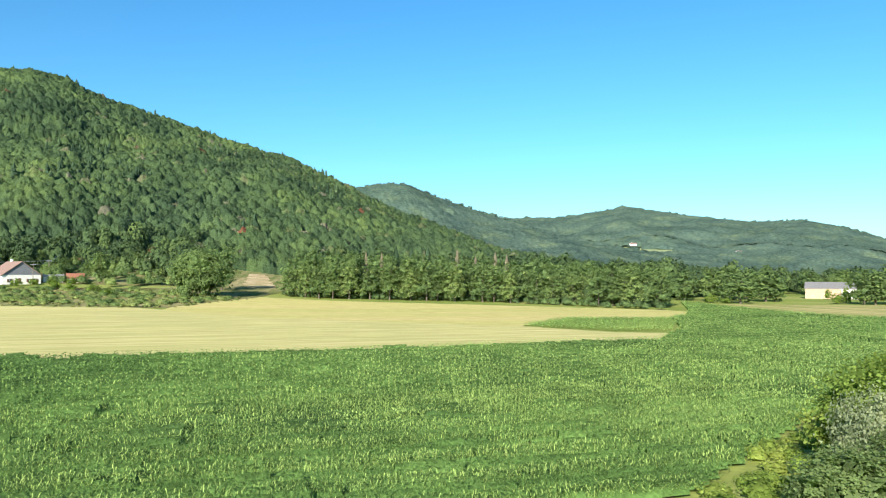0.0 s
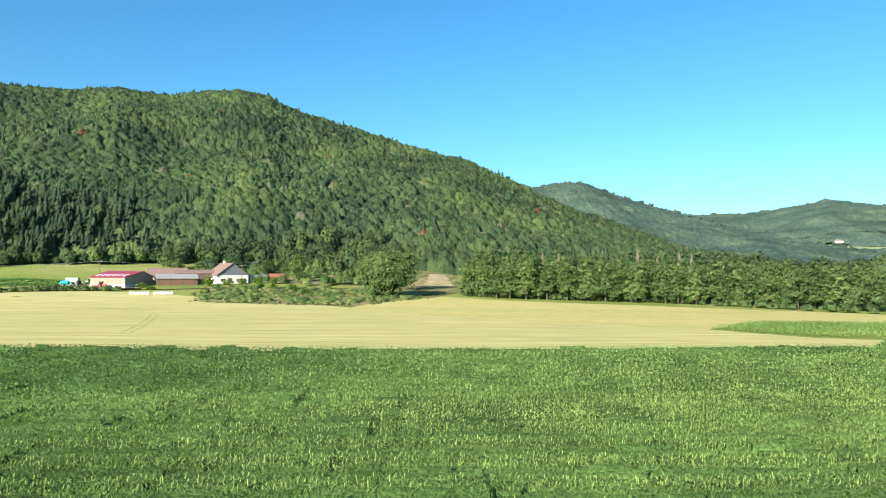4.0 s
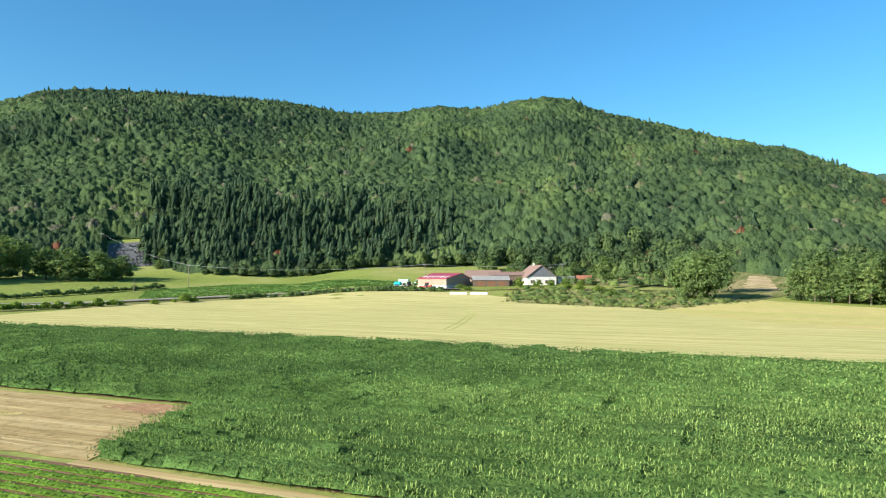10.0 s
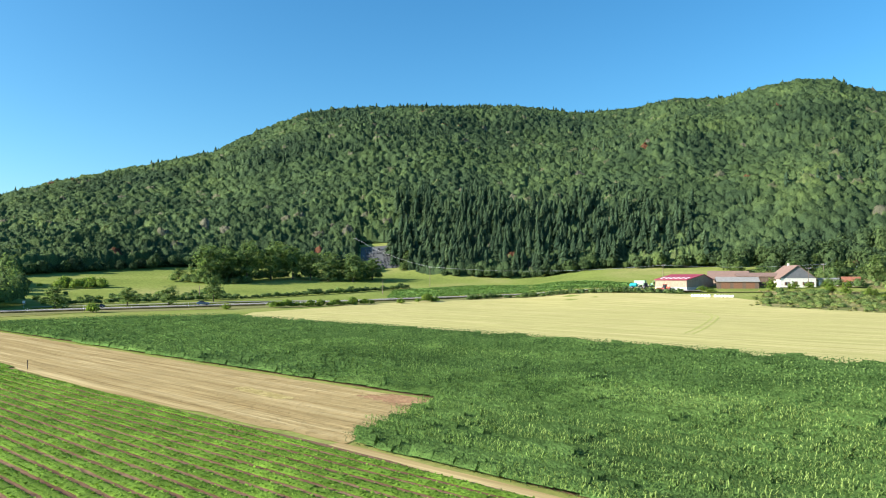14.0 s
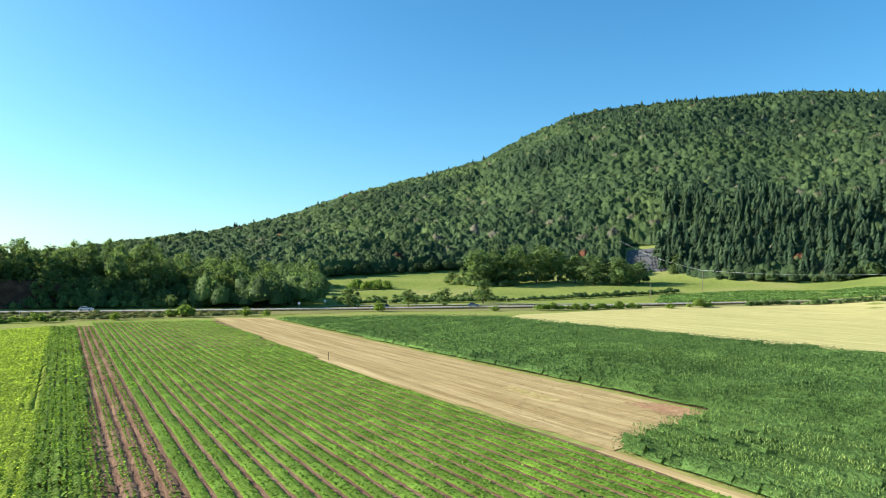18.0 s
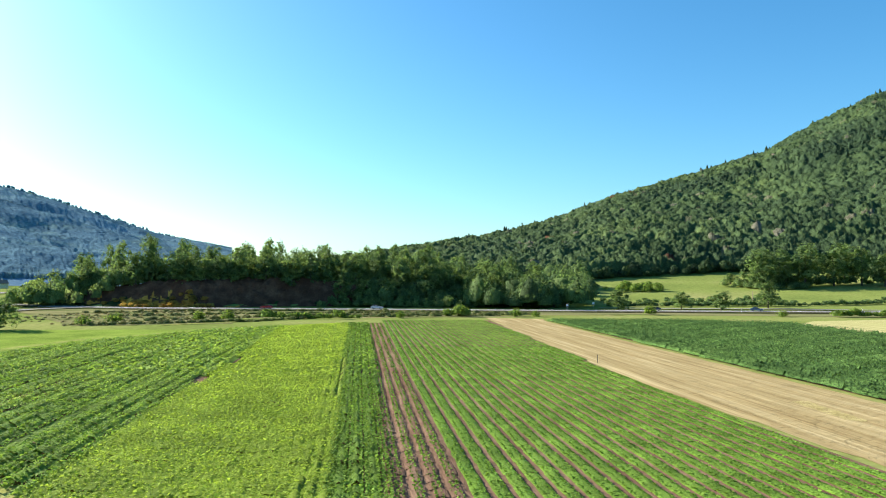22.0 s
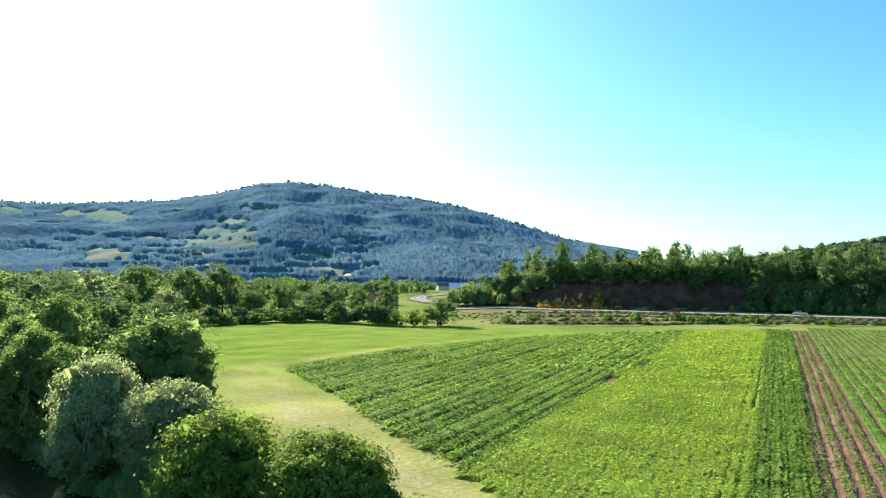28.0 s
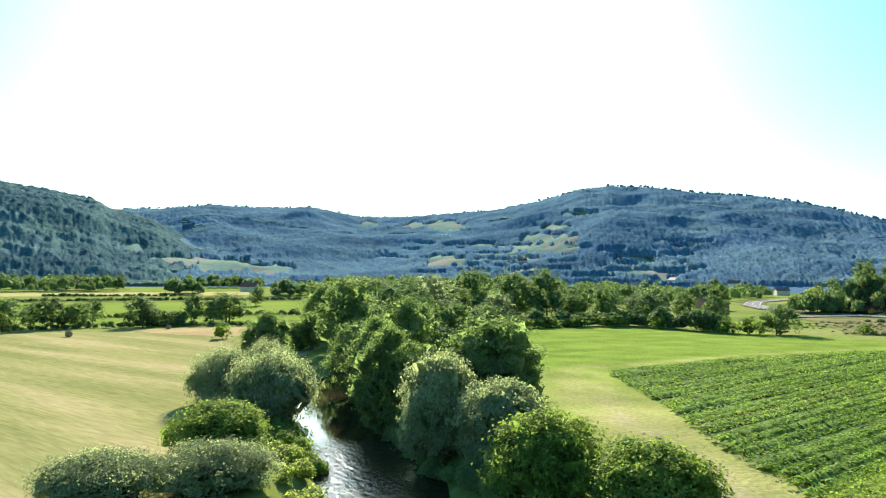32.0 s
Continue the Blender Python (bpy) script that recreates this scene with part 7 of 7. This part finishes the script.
car(-265, 33, -10, flat("dark_blue_paint", (0.03, 0.045, 0.09), 0.25, spec=0.6), "dark blue car on the road")
car(-267, 68, 170, flat("blue_grey_paint", (0.10, 0.15, 0.22), 0.25, spec=0.6), "blue-grey car on the road")
car(-241, -104, -8, flat("red_paint", (0.38, 0.02, 0.03), 0.25, spec=0.6), "small red car on the road")
car(-251, -66, 172, flat("silver_paint", (0.55, 0.58, 0.62), 0.3, 0.3, spec=0.6), "silver car on the road")

M["turquoise"] = flat("turquoise_paint", (0.02, 0.32, 0.36), 0.4)
M["pale_green"] = flat("pale_green_paint", (0.32, 0.52, 0.34), 0.4)
M["red_paint"] = flat("faded_red_paint", (0.42, 0.07, 0.04), 0.5)
tank = thing("tank_trailer", "turquoise slurry tank trailer beside the barn", "trailer", site(-226, 250, 30, 0))
bm = wheel_bm(0.95, 4.2, 16)
bmesh.ops.rotate(bm, cent=(0, 0, 0), matrix=Matrix.Rotation(math.pi / 2, 3, "Z"), verts=bm.verts)
part("tank", bm, M["turquoise"], tank).location = (0, 0, 1.6)
part("chassis", box_bm(-2.2, 3.2, -0.4, 0.4, 0.55, 0.75), M["steel"], tank)
for s in (-1, 1):
    wheel(tank, -0.6, s * 0.95, 0.6, 0.4, M["steel"])


def tractor(x, y, turn, paint, label):
    t = thing("tractor", label, "tractor", site(x, y, turn, 0))
    part("bonnet", box_bm(0.3, 2.2, -0.42, 0.42, 0.9, 1.65, 0.08), paint, t)
    cab = part("cab", box_bm(-0.95, 0.35, -0.7, 0.7, 1.1, 2.6, 0.1), M["glass"], t)
    part("cab_roof", box_bm(-1.05, 0.45, -0.78, 0.78, 2.6, 2.78, 0.05), paint, cab)
    part("exhaust", box_bm(0.9, 1.0, 0.3, 0.4, 1.6, 2.6), M["steel"], t)
    for s in (-1, 1):
        wheel(t, -0.5, s * 0.85, 0.85, 0.45, paint)
        wheel(t, 1.75, s * 0.8, 0.55, 0.32, paint)
    return t


tractor(-224, 262, 200, M["pale_green"], "pale green tractor parked by the barn")
tractor(-221, 252, 160, M["granite"], "grey tractor parked in the yard")
tractor(-210, 252.5, 10, M["red_paint"], "old red tractor in front of the barn")
har = thing("forage_wagon", "pale green forage wagon parked in the yard", "wagon", site(-229, 258, 20, 0))
part("box", box_bm(-2.8, 2.4, -1.15, 1.15, 1.0, 3.0, 0.08), M["pale_green"], har)
part("drawbar", box_bm(2.4, 4.0, -0.1, 0.1, 0.7, 0.9), M["steel"], har)
for s in (-1, 1):
    wheel(har, -0.5, s * 1.0, 0.6, 0.4, M["steel"])
rake = thing("hay_rake", "red hay rake standing before the barn", "hay rake", site(-213.5, 252.8, 5, 0))
part("frame", box_bm(-1.8, 1.8, -0.12, 0.12, 0.7, 0.95), M["red_paint"], rake)
for k in range(4):
    part("rake_wheel", wheel_bm(0.55, 0.12, 12), M["red_paint"], rake).location = (-1.5 + k, 0.3, 0.56)


def bale_bm(r, w, rng):
    bm = wheel_bm(r, w, 18)
    for v in bm.verts:
        v.co *= rng.uniform(0.97, 1.03)
    return bm


rngb = np.random.default_rng(510)
first = None
for k in range(13):
    q = k / 12
    x, y = -184.0 + 12.6 * q, 237.2 + 7.6 * q
    if k == 6:
        continue
    m = pose(x, y, float(ground_z(x, y)) + 0.56, 0, 0, 31)
    if first is None:
        me = bpy.data.meshes.new("wrapped_bale")
        bb = bale_bm(0.6, 1.2, rngb)
        bmesh.ops.rotate(bb, cent=(0, 0, 0), matrix=Matrix.Rotation(math.pi / 2, 3, "Z"), verts=bb.verts)
        bb.to_mesh(me)
        bb.free()
        me.materials.append(M["film"])
        first = tagged(new("wrapped_bale", me), "white film-wrapped bale lying in a row", "bale", "row of wrapped bales")
        first.matrix_basis = m
    else:
        copy_thing(first, m)
for x, y, s in ((13.6, -176, 1.0), (-7.5, -196, 0.85)):
    me = bpy.data.meshes.new("round_bale")
    bb = bale_bm(0.68 * s, 1.25 * s, rngb)
    bb.to_mesh(me)
    bb.free()
    me.materials.append(M["hay"])
    tagged(new("round_bale", me), "weathered round hay bale on the meadow", "bale", "round bales").matrix_basis = pose(x, y, 0.66 * s, 0, 0, 40)

# ---- graveyard on the slope ----
rngg = np.random.default_rng(520)
stones = []
for k, (w, h, mat) in enumerate(((0.9, 1.1, "granite"), (1.1, 0.9, "granite_dark"), (0.8, 1.3, "granite_dark"), (1.4, 0.8, "granite"))):
    me = bpy.data.meshes.new("headstone")
    bb = prism_bm([(-0.1, -0.3), (-0.1, h), (0.0, h + 0.12), (0.1, h), (0.1, -0.3)], -w / 2, w / 2)
    bb.to_mesh(me)
    bb.free()
    me.materials.append(M[mat])
    ms = bpy.data.meshes.new("grave_slab")
    bb = box_bm(-w / 2, w / 2, -2.1, -0.1, -0.3, 0.22, 0.03)
    bb.to_mesh(ms)
    bb.free()
    ms.materials.append(M[mat])
    stones.append((me, ms))
for row in range(7):
    r = 470 + row * 4.4
    for a in np.arange(60.4 + 0.05 * row, 63.5, 0.26):
        if rngg.uniform() < 0.12:
            continue
        x, y = -math.sin(radians(a)) * r, math.cos(radians(a)) * r
        me, ms = stones[int(rngg.integers(0, 4))]
        g = thing("grave", "grey stone grave with upright headstone", "grave", pose(x, y, float(ground_z(x, y)), 0, 0, a + rngg.uniform(-3, 3)), "graves on the slope")
        part("headstone", me, None, g)
        part("slab", ms, None, g)
patch("graveyard_ground", [(-math.sin(radians(a)) * r, math.cos(radians(a)) * r) for a, r in ((60.2, 466), (63.7, 466), (63.7, 501), (60.2, 501))], M["fibre_dark"], 0.12, "dark gravel ground of the graveyard", "ground")


# ---- poles, wires, posts and signs ----
def pole(x, y, h, label, arms=1, turn=0.0):
    p = thing("utility_pole", label, "pole", site(x, y, turn, 0.4), "utility poles")
    bm = bmesh.new()
    tube(bm, [(0, 0, 0), (0, 0, h * 0.5), (0, 0, h + 0.4)], [0.17, 0.14, 0.10], 8)
    part("post", bm, M["wood_pole"], p)
    for k in range(arms):
        a = part("crossarm", box_bm(-1.0, 1.0, -0.06, 0.06, h - 0.3 - k * 0.8, h - 0.16 - k * 0.8), M["steel"], p)
        for s in (-0.9, 0, 0.9):
            part("insulator", box_bm(s - 0.06, s + 0.06, -0.06, 0.06, h - 0.16 - k * 0.8, h + 0.06 - k * 0.8), M["film"], a)
    return (x, y, float(ground_z(x, y)) - 0.4 + h)


def wire(a, b, sag, label="thin overhead wire between poles"):
    cu = bpy.data.curves.new("wire", "CURVE")
    cu.dimensions, cu.bevel_depth = "3D", 0.025
    s = cu.splines.new("POLY")
    s.points.add(15)
    for k in range(16):
        t = k / 15
        s.points[k].co = (a[0] + (b[0] - a[0]) * t, a[1] + (b[1] - a[1]) * t, a[2] + (b[2] - a[2]) * t - sag * 4 * t * (1 - t), 1)
    cu.materials.append(M["steel"])
    return tagged(new("overhead_wire", cu), label, "wire")


POLES = [pole(-205, 385, 11, "tall wooden power pole near the cottages", 1, 30), pole(-171, 297, 9, "wooden pole beside the farmhouse", 1, 30), pole(-176, 318, 9, "wooden pole behind the garage", 1, 30), pole(-226, 270, 10, "wooden pole behind the barn", 1, 50),
         pole(-330, 205, 11, "wooden pole at the foot of the plantation", 1, 60), pole(-446, 216, 10, "pole beside the graveyard", 1, 60), pole(-300, 160, 7, "slim pole in the meadow behind the road", 0), pole(-300, 75, 6, "short pole by the road hedge", 0), pole(48, -265, 9, "wooden pole between the valley fields", 1)]
for a, b, s in ((0, 2, 1.5), (2, 1, 0.8), (2, 3, 1.2), (3, 4, 2.6), (4, 5, 2.4)):
    for o in (0.0, 0.9):
        wire((POLES[a][0] + o, POLES[a][1], POLES[a][2]), (POLES[b][0] + o, POLES[b][1], POLES[b][2]), s)
for k, (x, y) in enumerate([(-252, -23), (-257.5, 12), (-260, 28), (-263, 62), (-271, 104), (-246, -60), (-240, -82), (-252.5, -38)]):
    d = thing("marker_post", "white roadside marker post with black band", "post", site(x, y, 0, 0), "marker posts")
    part("post", box_bm(-0.09, 0.09, -0.06, 0.06, 0, 1.25), M["white"], d)
    part("band", box_bm(-0.095, 0.095, -0.065, 0.065, 0.9, 1.05), M["rubber"], d)
for x, y, mat, lab in ((-265, 2, "red_paint", "red and white road sign on a post"), (-280, 12, "red_paint", "small road sign at the lay-by")):
    d = thing("road_sign", lab, "sign", site(x, y, -90, 0))
    part("post", box_bm(-0.04, 0.04, -0.04, 0.04, 0, 2.2), M["steel"], d)
    s = part("plate", box_bm(-0.4, 0.4, -0.03, 0.03, 1.7, 2.5), M["white"], d)
    part("border", box_bm(-0.46, 0.46, -0.02, 0.02, 1.64, 2.56), M[mat], s)
stake = thing("field_stake", "thin wooden stake in the stubble edge", "stake", site(-104, 5, 0, 0))
part("post", box_bm(-0.05, 0.05, -0.05, 0.05, 0, 1.2), M["wood_pole"], stake)
M["wheeltrack"] = surface("flattened_grass", [(0.3, (0.33, 0.355, 0.11)), (0.7, (0.40, 0.40, 0.13))], 0.3, 2, 0.9)
for o in (0.0, 2.0):
    ribbon("wheel_track", [(-96 + o, 121), (-102 + o, 132), (-116 + o, 155), (-131 + o, 178), (-143 + o * 0.6, 190 + o * 0.5), (-153, 194.5 + o), (-161, 189 + o)], 0.22, M["wheeltrack"], 0.13, "faint curved wheel track in the pale grass", "track")
# bright fields of the far valley floor
for k, (pts, mat, lab) in enumerate(((polar((164, 235), (192, 228), (192, 262), (165, 258)), "lush", "bright green field beyond the trees"), (polar((167, 275), (192, 270), (192, 388), (168, 385)), "lush", "bright green field on the valley floor"),
                                     (polar((171, 410), (192, 410), (192, 455), (171, 455)), "meadow", "green meadow strip on the valley floor"), (polar((172, 475), (192, 480), (192, 540), (178.5, 545), (172, 560)), "dry", "dry yellow strip on the valley floor"), (polar((170, 570), (180.5, 570), (180.5, 640), (170, 635)), "lush", "green field below the spur"))):
    patch("far_field", pts, M[mat], 0.09, lab, step=30)
patch("garden_ground", [(-236, 322), (-180, 302), (-150, 306), (-112, 312), (-74, 325), (-76, 380), (-96, 430), (-170, 440), (-244, 395)], M["verge"], 0.1, "rough dry grass round the cottages", "ground", wobble=1.0)
patch("scrub_ground", [(-146, 225), (-110, 230), (-91, 232), (-80, 262), (-74, 280), (-70, 330), (-80, 400), (-108, 395), (-100, 330), (-125, 292), (-157, 290), (-176, 272)], M["verge"], 0.13, "dry sandy ground with tufts below the farm", "ground", wobble=1.0)
patch("sandy_slope", polar((13.2, 345), (15.3, 338), (15.7, 352), (15.2, 420), (14.0, 425)), M["sand"], 0.25, "bare sandy slope between oak and grove", "ground", wobble=1.0)
patch("far_stubble", [(-18, -163), (-46, -190), (-27, -198), (2, -197), (-4, -180)], M["straw"], 0.06, "pale dry corner of the hay meadow", wobble=0.6)
patch("far_field", [(-215, -225), (-190, -255), (-230, -300), (-290, -300), (-255, -255)], M["dry"], 0.07, "dry yellow field beside the road")
patch("crop_strip", [(-278, 150), (-278, 196), (-256, 230), (-228, 250), (-240, 270), (-290, 262), (-322, 225), (-318, 176)], M["meadow"], 0.12, "dark green crop strip behind the hedge")

leafy_rows("crop_rows", uv(np.array([(-278, 150), (-278, 196), (-256, 230), (-228, 250), (-240, 270), (-290, 262), (-322, 225), (-318, 176)], float)), 1.0, 0.9, 0.7, 0.3, M["corn"], 46, "dark green crop behind the hedge", "crop", 2, 0.1, (0.35, 0.1))
